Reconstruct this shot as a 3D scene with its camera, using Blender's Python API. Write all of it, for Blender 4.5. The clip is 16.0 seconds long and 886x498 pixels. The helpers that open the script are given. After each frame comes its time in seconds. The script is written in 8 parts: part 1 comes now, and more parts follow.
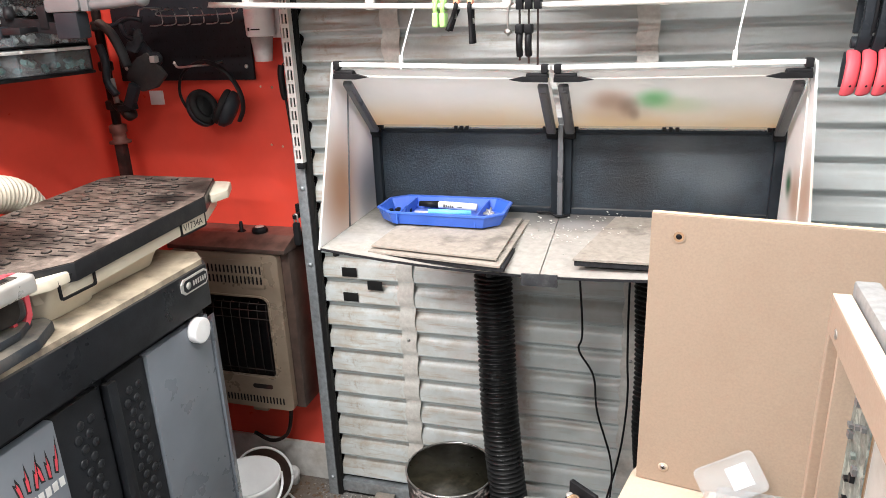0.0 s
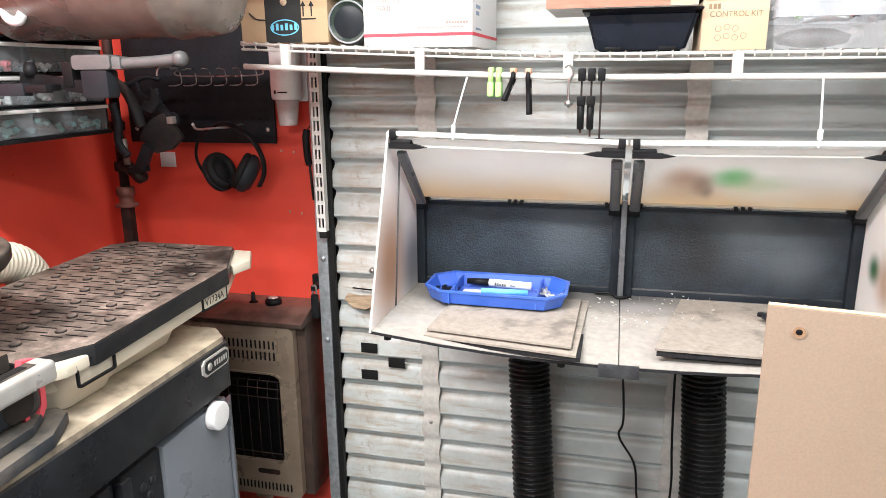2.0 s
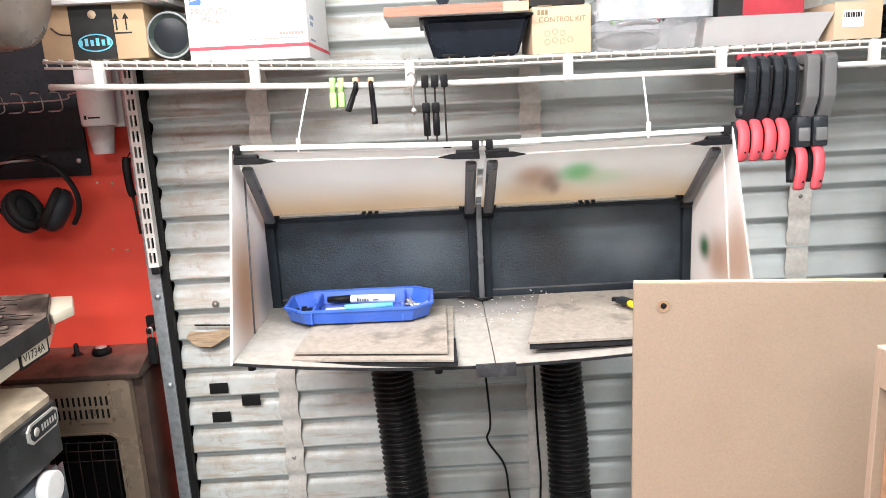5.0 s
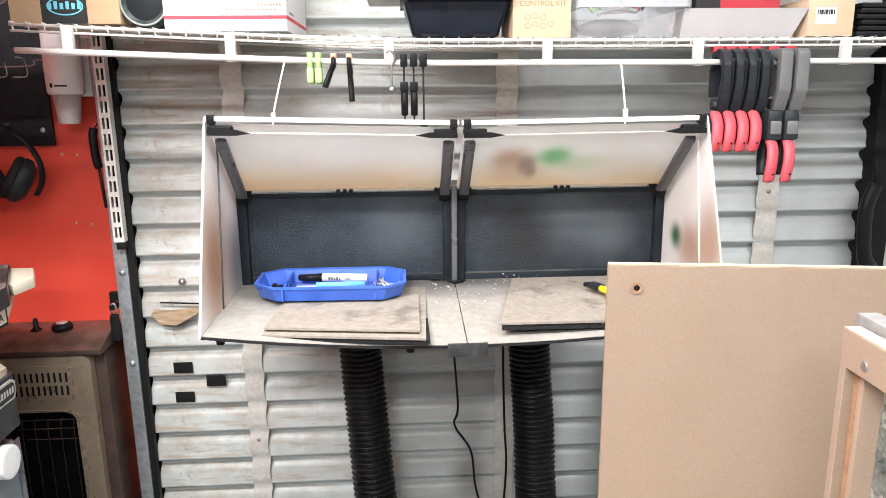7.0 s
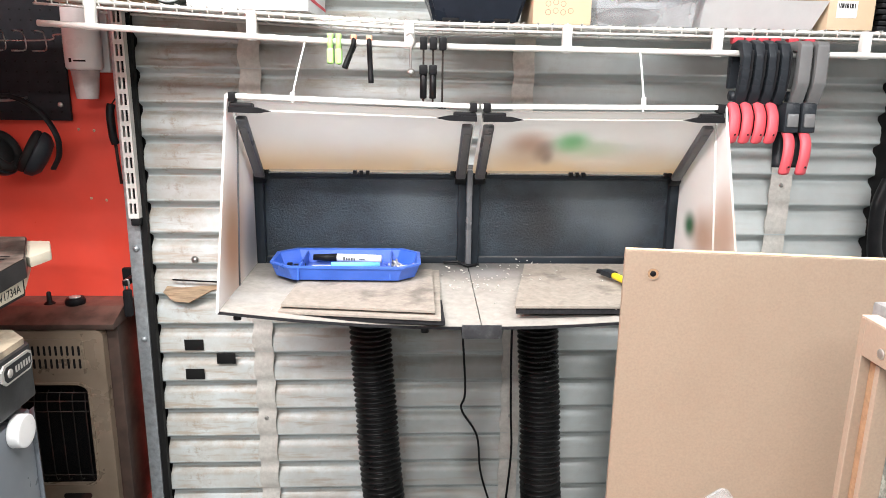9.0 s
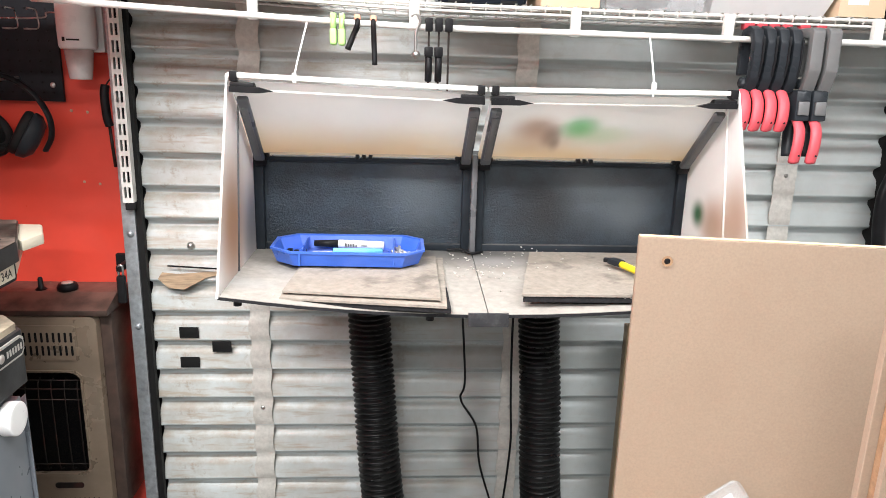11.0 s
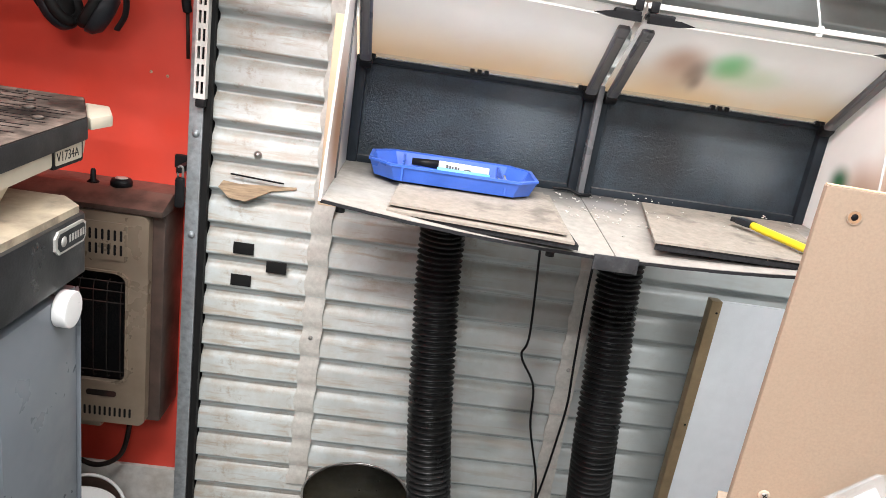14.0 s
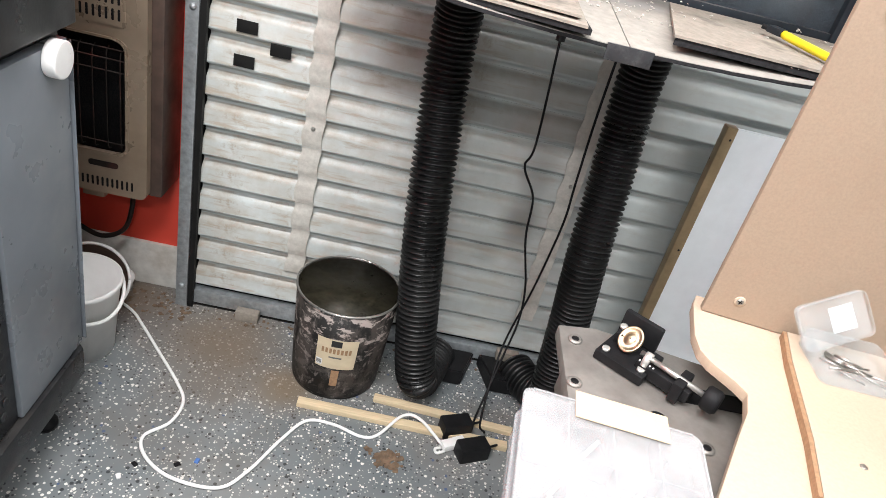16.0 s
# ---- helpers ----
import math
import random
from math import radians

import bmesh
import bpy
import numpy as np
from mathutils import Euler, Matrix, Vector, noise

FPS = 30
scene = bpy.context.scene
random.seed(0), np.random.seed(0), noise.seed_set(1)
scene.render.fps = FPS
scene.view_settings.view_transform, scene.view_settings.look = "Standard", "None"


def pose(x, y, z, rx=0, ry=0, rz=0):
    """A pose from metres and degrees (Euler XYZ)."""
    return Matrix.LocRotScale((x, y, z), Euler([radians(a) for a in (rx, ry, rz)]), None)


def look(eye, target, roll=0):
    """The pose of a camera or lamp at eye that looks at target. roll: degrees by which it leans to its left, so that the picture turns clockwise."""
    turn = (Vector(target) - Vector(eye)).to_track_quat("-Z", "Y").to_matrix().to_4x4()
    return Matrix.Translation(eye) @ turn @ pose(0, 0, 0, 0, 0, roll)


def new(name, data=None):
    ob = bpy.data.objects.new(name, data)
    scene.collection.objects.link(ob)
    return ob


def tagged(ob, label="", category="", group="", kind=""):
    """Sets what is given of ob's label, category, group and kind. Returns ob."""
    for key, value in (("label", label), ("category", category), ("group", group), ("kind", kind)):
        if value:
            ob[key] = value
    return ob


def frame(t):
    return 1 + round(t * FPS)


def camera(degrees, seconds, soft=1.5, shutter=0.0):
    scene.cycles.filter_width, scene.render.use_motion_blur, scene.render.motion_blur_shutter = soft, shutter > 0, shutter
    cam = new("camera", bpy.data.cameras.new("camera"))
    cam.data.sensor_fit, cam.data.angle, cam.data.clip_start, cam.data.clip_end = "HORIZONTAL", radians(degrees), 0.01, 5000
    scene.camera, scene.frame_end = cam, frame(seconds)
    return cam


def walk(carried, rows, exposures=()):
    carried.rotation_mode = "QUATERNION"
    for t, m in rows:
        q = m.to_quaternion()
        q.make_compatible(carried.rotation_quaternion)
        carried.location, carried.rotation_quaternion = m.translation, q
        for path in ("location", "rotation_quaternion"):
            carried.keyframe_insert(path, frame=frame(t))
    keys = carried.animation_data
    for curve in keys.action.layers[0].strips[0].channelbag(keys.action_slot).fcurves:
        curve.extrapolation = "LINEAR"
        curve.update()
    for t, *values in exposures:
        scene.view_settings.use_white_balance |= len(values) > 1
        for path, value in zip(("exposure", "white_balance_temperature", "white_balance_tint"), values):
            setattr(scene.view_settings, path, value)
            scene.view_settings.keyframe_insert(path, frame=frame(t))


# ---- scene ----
cam = camera(64.7, 16.0, 0.7)
PATH = [
    (0, (0.091, 0.052, 1.663), (-0.459, 1.863, 1.016), -2.3),
    (0.5, (0.048, 0.054, 1.673), (-0.599, 1.842, 1.054), -2.9),
    (1, (-0.013, 0.087, 1.664), (-0.681, 1.876, 1.071), -2.6),
    (1.5, (-0.07, 0.122, 1.674), (-0.696, 1.944, 1.136), -1.8),
    (2, (-0.117, 0.123, 1.673), (-0.588, 2.006, 1.189), -0.6),
    (2.5, (-0.162, 0.131, 1.66), (-0.464, 2.056, 1.21), -1.6),
    (3, (-0.176, 0.138, 1.657), (-0.344, 2.083, 1.221), -2.8),
    (3.5, (-0.182, 0.145, 1.653), (-0.265, 2.097, 1.225), -3.2),
    (4, (-0.184, 0.148, 1.649), (-0.222, 2.102, 1.224), -3.2),
    (4.5, (-0.187, 0.147, 1.642), (-0.193, 2.103, 1.222), -3.2),
    (7, (-0.204, 0.148, 1.609), (-0.093, 2.096, 1.166), -0.6),
    (7.5, (-0.207, 0.153, 1.601), (-0.086, 2.099, 1.153), -0.1),
    (8, (-0.209, 0.159, 1.599), (-0.083, 2.102, 1.141), 0.2),
    (8.5, (-0.217, 0.152, 1.6), (-0.093, 2.094, 1.136), 0.6),
    (9, (-0.229, 0.137, 1.597), (-0.126, 2.078, 1.127), 0.9),
    (9.2, (-0.237, 0.131, 1.596), (-0.144, 2.072, 1.122), 0.9),
    (11.3, (-0.262, 0.186, 1.575), (-0.115, 2.119, 1.083), 2.1),
    (11.5, (-0.29, 0.207, 1.572), (-0.136, 2.139, 1.081), 2.7),
    (12, (-0.362, 0.266, 1.569), (-0.201, 2.197, 1.074), 3.3),
    (12.5, (-0.43, 0.283, 1.577), (-0.267, 2.211, 1.071), 3.8),
    (13, (-0.446, 0.281, 1.569), (-0.284, 2.206, 1.05), 5.4),
    (13.5, (-0.442, 0.289, 1.535), (-0.294, 2.209, 0.995), 6.4),
    (14, (-0.428, 0.284, 1.462), (-0.303, 2.194, 0.88), 8.8),
    (14.5, (-0.406, 0.279, 1.421), (-0.271, 2.125, 0.664), 12.0),
    (15, (-0.386, 0.28, 1.4), (-0.243, 2.071, 0.523), 13.2),
    (15.5, (-0.377, 0.275, 1.384), (-0.228, 2.025, 0.427), 14.1),
    (16, (-0.382, 0.277, 1.386), (-0.219, 1.994, 0.374), 14.8),
]
walk(cam, [(t, look(eye, target, roll)) for t, eye, target, roll in PATH], [(0.0, 0.0, 6500, 10)])

# ---- light ----
world = bpy.data.worlds.new("world")
world.use_nodes = True
world.node_tree.nodes["Background"].inputs[0].default_value = (0.9, 0.95, 1.0, 1)
world.node_tree.nodes["Background"].inputs[1].default_value = 0.015
scene.world = world


def tube_lamp(name, x, y, z, length, power, colour):
    data = bpy.data.lights.new(name, "AREA")
    data.shape, data.size, data.size_y, data.energy, data.color = "RECTANGLE", length, 0.09, power, colour
    ob = new(name, data)
    ob.matrix_basis = pose(x, y, z)
    return ob


tube_lamp("ceiling_tube", -0.15, 1.15, 2.54, 1.2, 17, (0.99, 0.985, 0.985))
tube_lamp("ceiling_tube", -0.9, 0.40, 2.54, 1.2, 76, (1.0, 0.985, 0.98))
tube_lamp("ceiling_tube", 0.95, 0.45, 2.54, 1.2, 36, (0.97, 0.985, 1.0))
tube_lamp("ceiling_tube", -0.6, -1.0, 2.54, 1.2, 74, (0.98, 0.985, 0.985))

# ---- materials ----


def nodes_of(name):
    m = bpy.data.materials.new(name)
    m.use_nodes = True
    nt = m.node_tree
    return m, nt, nt.nodes["Principled BSDF"]


def nd(nt, kind, **values):
    n = nt.nodes.new(kind)
    for key, v in values.items():
        if key in n.inputs:
            n.inputs[key].default_value = v
    return n


def coords(nt, stretch=(1, 1, 1)):
    tc = nt.nodes.new("ShaderNodeTexCoord")
    mp = nt.nodes.new("ShaderNodeMapping")
    mp.inputs["Scale"].default_value = stretch
    nt.links.new(tc.outputs["Object"], mp.inputs["Vector"])
    return mp.outputs["Vector"]


def noise_fac(nt, vec, scale, lo, hi, detail=4.0, rough=0.6):
    n = nd(nt, "ShaderNodeTexNoise", Scale=scale, Detail=detail, Roughness=rough)
    nt.links.new(vec, n.inputs["Vector"])
    r = nt.nodes.new("ShaderNodeMapRange")
    r.inputs["From Min"].default_value, r.inputs["From Max"].default_value = lo, hi
    nt.links.new(n.outputs["Fac"], r.inputs["Value"])
    return r.outputs["Result"]


def mix(nt, fac, a, b, mode="MIX"):
    n = nt.nodes.new("ShaderNodeMix")
    n.data_type, n.blend_type = "RGBA", mode
    for socket, v in ((n.inputs[0], fac), (n.inputs[6], a), (n.inputs[7], b)):
        if isinstance(v, (int, float)):
            socket.default_value = v
        elif isinstance(v, tuple):
            socket.default_value = (*v[:3], 1)
        else:
            nt.links.new(v, socket)
    return n.outputs[2]


def times(nt, a, b):
    n = nt.nodes.new("ShaderNodeMath")
    n.operation = "MULTIPLY"
    for socket, v in zip(n.inputs, (a, b)):
        if isinstance(v, (int, float)):
            socket.default_value = v
        else:
            nt.links.new(v, socket)
    return n.outputs[0]


def bump(nt, bs, vec, scale, strength, distance=0.002):
    n = nd(nt, "ShaderNodeTexNoise", Scale=scale, Detail=5.0, Roughness=0.65)
    nt.links.new(vec, n.inputs["Vector"])
    b = nt.nodes.new("ShaderNodeBump")
    b.inputs["Strength"].default_value, b.inputs["Distance"].default_value = strength, distance
    nt.links.new(n.outputs["Fac"], b.inputs["Height"])
    nt.links.new(b.outputs["Normal"], bs.inputs["Normal"])


def dim(c, k):
    return tuple(min(1, v * k) for v in c)


def surf(name, base, rough=0.5, metal=0.0, var=0.15, scale=25, stain=None, stain_scale=4.0, stain_cut=(0.5, 0.75),
         stain_amt=0.7, bumps=0.15, bump_scale=180, stretch=(1, 1, 1), dust=None, dust_amt=0.5, rvar=0.15, spec=None):
    """A painted, plastic, wooden or metal surface: fine grain, broad stains, optional dust on faces that look up."""
    m, nt, bs = nodes_of(name)
    vec = coords(nt, stretch)
    col = mix(nt, noise_fac(nt, vec, scale, 0.3, 0.7), dim(base, 1 - var), dim(base, 1 + var))
    if stain:
        f = times(nt, noise_fac(nt, vec, stain_scale, *stain_cut, detail=6.0), stain_amt)
        col = mix(nt, f, col, stain)
    if dust:
        g = nt.nodes.new("ShaderNodeNewGeometry")
        sep = nt.nodes.new("ShaderNodeSeparateXYZ")
        nt.links.new(g.outputs["Normal"], sep.inputs[0])
        r = nt.nodes.new("ShaderNodeMapRange")
        r.inputs["From Min"].default_value, r.inputs["From Max"].default_value = 0.55, 0.95
        nt.links.new(sep.outputs["Z"], r.inputs["Value"])
        f = times(nt, times(nt, r.outputs["Result"], noise_fac(nt, vec, 14, 0.3, 0.62)), dust_amt)
        col = mix(nt, f, col, dust)
    nt.links.new(col, bs.inputs["Base Color"])
    rr = nt.nodes.new("ShaderNodeMapRange")
    rr.inputs["To Min"].default_value, rr.inputs["To Max"].default_value = max(0.02, rough - rvar), min(1, rough + rvar)
    nt.links.new(noise_fac(nt, vec, 9, 0.3, 0.7), rr.inputs["Value"])
    nt.links.new(rr.outputs["Result"], bs.inputs["Roughness"])
    bs.inputs["Metallic"].default_value = metal
    dark = max(base) < 0.05
    bs.inputs["Specular IOR Level"].default_value = (0.15 if dark else 0.5) if spec is None else spec
    if bumps:
        bump(nt, bs, vec, bump_scale, bumps)
    return m


def soft_patch(nt, col, vec, centre, radius, colour, amount=0.8, sx=1.0, sz=1.0):
    """A soft patch of colour at a place on the thing, such as overspray or sheen."""
    mp = nt.nodes.new("ShaderNodeMapping")
    mp.vector_type = "POINT"
    mp.inputs["Scale"].default_value = (1 / sx, 1, 1 / sz)
    mp.inputs["Location"].default_value = (-centre[0] / sx, -centre[1], -centre[2] / sz)
    nt.links.new(vec, mp.inputs["Vector"])
    ln = nt.nodes.new("ShaderNodeVectorMath")
    ln.operation = "LENGTH"
    nt.links.new(mp.outputs["Vector"], ln.inputs[0])
    r = nt.nodes.new("ShaderNodeMapRange")
    r.interpolation_type = "SMOOTHSTEP"
    r.inputs["From Min"].default_value, r.inputs["From Max"].default_value = radius, radius * 0.1
    nt.links.new(ln.outputs["Value"], r.inputs["Value"])
    return mix(nt, times(nt, r.outputs["Result"], amount), col, colour)


def translucent(name, base, blots=(), through_amt=0.5, band=None):
    m, nt, bs = nodes_of(name)
    vec = coords(nt)
    col = mix(nt, noise_fac(nt, vec, 7, 0.3, 0.7), dim(base, 0.94), base)
    if band:
        z0, z1, colour, amount = band
        sep = nt.nodes.new("ShaderNodeSeparateXYZ")
        nt.links.new(vec, sep.inputs[0])
        r = nt.nodes.new("ShaderNodeMapRange")
        r.interpolation_type = "SMOOTHSTEP"
        r.inputs["From Min"].default_value, r.inputs["From Max"].default_value = z1, z0
        nt.links.new(sep.outputs["Z"], r.inputs["Value"])
        col = mix(nt, times(nt, times(nt, r.outputs["Result"], noise_fac(nt, vec, 5, 0.1, 0.5)), amount), col, colour)
    for b in blots:
        col = soft_patch(nt, col, vec, *b)
    nt.links.new(col, bs.inputs["Base Color"])
    bs.inputs["Roughness"].default_value = 0.45
    tr = nt.nodes.new("ShaderNodeBsdfTranslucent")
    nt.links.new(col, tr.inputs["Color"])
    mx = nt.nodes.new("ShaderNodeMixShader")
    mx.inputs[0].default_value = through_amt
    nt.links.new(bs.outputs[0], mx.inputs[1])
    nt.links.new(tr.outputs[0], mx.inputs[2])
    nt.links.new(mx.outputs[0], nt.nodes["Material Output"].inputs["Surface"])
    return m


def clear_plastic(name, tint=(0.9, 0.92, 0.93), haze=0.25):
    m, nt, bs = nodes_of(name)
    bs.inputs["Base Color"].default_value = (*tint, 1)
    bs.inputs["Roughness"].default_value = 0.25
    tp = nt.nodes.new("ShaderNodeBsdfTransparent")
    tp.inputs[0].default_value = (*tint, 1)
    mx = nt.nodes.new("ShaderNodeMixShader")
    vec = coords(nt)
    r = nt.nodes.new("ShaderNodeMapRange")
    r.inputs["To Min"].default_value, r.inputs["To Max"].default_value = haze * 0.7, haze * 1.3
    nt.links.new(noise_fac(nt, vec, 12, 0.3, 0.7), r.inputs["Value"])
    nt.links.new(r.outputs["Result"], mx.inputs[0])
    nt.links.new(tp.outputs[0], mx.inputs[1])
    nt.links.new(bs.outputs[0], mx.inputs[2])
    nt.links.new(mx.outputs[0], nt.nodes["Material Output"].inputs["Surface"])
    return m


def floor_material():
    m, nt, bs = nodes_of("flake_floor")
    vec = coords(nt)
    col = mix(nt, noise_fac(nt, vec, 3.0, 0.35, 0.65), (0.135, 0.155, 0.165), (0.205, 0.22, 0.225))
    for scale, share, colour in ((190, 0.80, (0.52, 0.51, 0.48)), (130, 0.86, (0.70, 0.69, 0.66)), (92, 0.905, (0.74, 0.73, 0.70)), (140, 0.86, (0.04, 0.04, 0.045)), (85, 0.945, (0.03, 0.035, 0.04)), (80, 0.985, (0.06, 0.10, 0.2))):
        v = nd(nt, "ShaderNodeTexVoronoi", Scale=scale)
        mp = nt.nodes.new("ShaderNodeMapping")
        mp.inputs["Location"].default_value = (share * 7, scale * 0.13, 0)
        nt.links.new(vec, mp.inputs["Vector"])
        nt.links.new(mp.outputs["Vector"], v.inputs["Vector"])
        sep = nt.nodes.new("ShaderNodeSeparateColor")
        nt.links.new(v.outputs["Color"], sep.inputs[0])
        gt = nt.nodes.new("ShaderNodeMath")
        gt.operation = "GREATER_THAN"
        gt.inputs[1].default_value = share
        nt.links.new(sep.outputs[0], gt.inputs[0])
        near = nt.nodes.new("ShaderNodeMath")
        near.operation = "LESS_THAN"
        near.inputs[1].default_value = 0.38
        nt.links.new(v.outputs["Distance"], near.inputs[0])
        col = mix(nt, times(nt, gt.outputs[0], near.outputs[0]), col, colour)
    dirt = noise_fac(nt, vec, 2.2, 0.48, 0.72, detail=8.0)
    col = mix(nt, times(nt, dirt, 0.55), col, (0.16, 0.12, 0.085))
    col = soft_patch(nt, col, vec, (-0.78, 1.86, 0), 0.30, (0.17, 0.125, 0.085), 0.75)
    col = soft_patch(nt, col, vec, (-0.56, 1.72, 0), 0.14, (0.18, 0.13, 0.08), 0.75)
    col = soft_patch(nt, col, vec, (-1.1, 1.98, 0), 0.22, (0.13, 0.09, 0.06), 0.85)
    nt.links.new(col, bs.inputs["Base Color"])
    bs.inputs["Roughness"].default_value = 0.45
    bump(nt, bs, vec, 90, 0.12)
    return m


def door_material():
    m, nt, bs = nodes_of("door_paint")
    vec = coords(nt, (1, 1, 1))
    col = mix(nt, noise_fac(nt, vec, 6, 0.3, 0.7), (0.425, 0.465, 0.465), (0.54, 0.58, 0.575))
    rnd = nt.nodes.new("ShaderNodeObjectInfo")
    mp = nt.nodes.new("ShaderNodeMapping")
    mp.inputs["Scale"].default_value = (4.5, 10, 44)
    nt.links.new(vec, mp.inputs["Vector"])
    n = nd(nt, "ShaderNodeTexNoise", Scale=1.6, Detail=7.0, Roughness=0.62)
    n.noise_dimensions = "4D"
    k = nt.nodes.new("ShaderNodeMath")
    k.operation = "MULTIPLY"
    k.inputs[1].default_value = 40.0
    nt.links.new(rnd.outputs["Random"], k.inputs[0])
    nt.links.new(k.outputs[0], n.inputs["W"])
    nt.links.new(mp.outputs["Vector"], n.inputs["Vector"])
    r = nt.nodes.new("ShaderNodeMapRange")
    r.inputs["From Min"].default_value, r.inputs["From Max"].default_value = 0.53, 0.64
    nt.links.new(n.outputs["Fac"], r.inputs["Value"])
    # brownish dust lies more towards the hinge side of the door
    sep = nt.nodes.new("ShaderNodeSeparateXYZ")
    nt.links.new(vec, sep.inputs[0])
    side = nt.nodes.new("ShaderNodeMapRange")
    side.inputs["From Min"].default_value, side.inputs["From Max"].default_value = 0.2, -0.5
    side.inputs["To Min"].default_value, side.inputs["To Max"].default_value = 0.15, 0.80
    nt.links.new(sep.outputs["X"], side.inputs["Value"])
    col = mix(nt, times(nt, r.outputs["Result"], side.outputs["Result"]), col, (0.36, 0.31, 0.25))
    spots = noise_fac(nt, vec, 11, 0.58, 0.66, detail=10.0, rough=0.75)
    col = mix(nt, times(nt, spots, side.outputs["Result"]), col, (0.30, 0.26, 0.21))
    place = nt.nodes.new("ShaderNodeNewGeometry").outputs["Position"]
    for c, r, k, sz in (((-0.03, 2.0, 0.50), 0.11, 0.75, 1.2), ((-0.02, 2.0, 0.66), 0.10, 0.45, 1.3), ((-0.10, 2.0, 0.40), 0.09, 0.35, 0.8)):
        col = soft_patch(nt, col, place, c, r, (0.10, 0.10, 0.095), k, 0.7, sz)
    geo = nt.nodes.new("ShaderNodeNewGeometry")
    nz = nt.nodes.new("ShaderNodeSeparateXYZ")
    nt.links.new(geo.outputs["Normal"], nz.inputs[0])
    ledge = nt.nodes.new("ShaderNodeMapRange")
    ledge.inputs["From Min"].default_value, ledge.inputs["From Max"].default_value = 0.2, 0.45
    nt.links.new(nz.outputs["Z"], ledge.inputs["Value"])
    patchy = noise_fac(nt, place, 9, 0.36, 0.60, detail=9.0, rough=0.7)
    far = nt.nodes.new("ShaderNodeMapRange")
    far.inputs["From Min"].default_value, far.inputs["From Max"].default_value = 0.3, -0.6
    far.inputs["To Min"].default_value, far.inputs["To Max"].default_value = 0.20, 0.75
    nt.links.new(sep.outputs["X"], far.inputs["Value"])
    col = mix(nt, times(nt, times(nt, ledge.outputs["Result"], patchy), far.outputs["Result"]), col, (0.31, 0.25, 0.185))
    nt.links.new(col, bs.inputs["Base Color"])
    bs.inputs["Roughness"].default_value = 0.36
    bs.inputs["Metallic"].default_value = 0.0
    bump(nt, bs, vec, 30, 0.05)
    return m


def camo_material():
    m, nt, bs = nodes_of("bark_print")
    vec = coords(nt, (1, 1, 0.55))
    col = mix(nt, noise_fac(nt, vec, 16, 0.47, 0.56, detail=9.0, rough=0.75), (0.007, 0.0065, 0.006), (0.045, 0.038, 0.034))
    # pale twigs crowd the upper half of the print
    sep = nt.nodes.new("ShaderNodeSeparateXYZ")
    nt.links.new(coords(nt), sep.inputs[0])
    upper = nt.nodes.new("ShaderNodeMapRange")
    upper.inputs["From Min"].default_value, upper.inputs["From Max"].default_value = 0.10, 0.26
    upper.inputs["To Min"].default_value = 0.12
    nt.links.new(sep.outputs["Z"], upper.inputs["Value"])
    twig = noise_fac(nt, coords(nt, (1, 1, 1.9)), 21, 0.53, 0.575, detail=7.0, rough=0.7)
    col = mix(nt, times(nt, twig, upper.outputs["Result"]), col, (0.30, 0.255, 0.235))
    fleck = noise_fac(nt, coords(nt, (1, 1, 0.6)), 60, 0.58, 0.62, detail=6.0)
    col = mix(nt, times(nt, fleck, 0.4), col, (0.24, 0.21, 0.195))
    nt.links.new(col, bs.inputs["Base Color"])
    bs.inputs["Roughness"].default_value = 0.5
    bs.inputs["Specular IOR Level"].default_value = 0.25
    return m


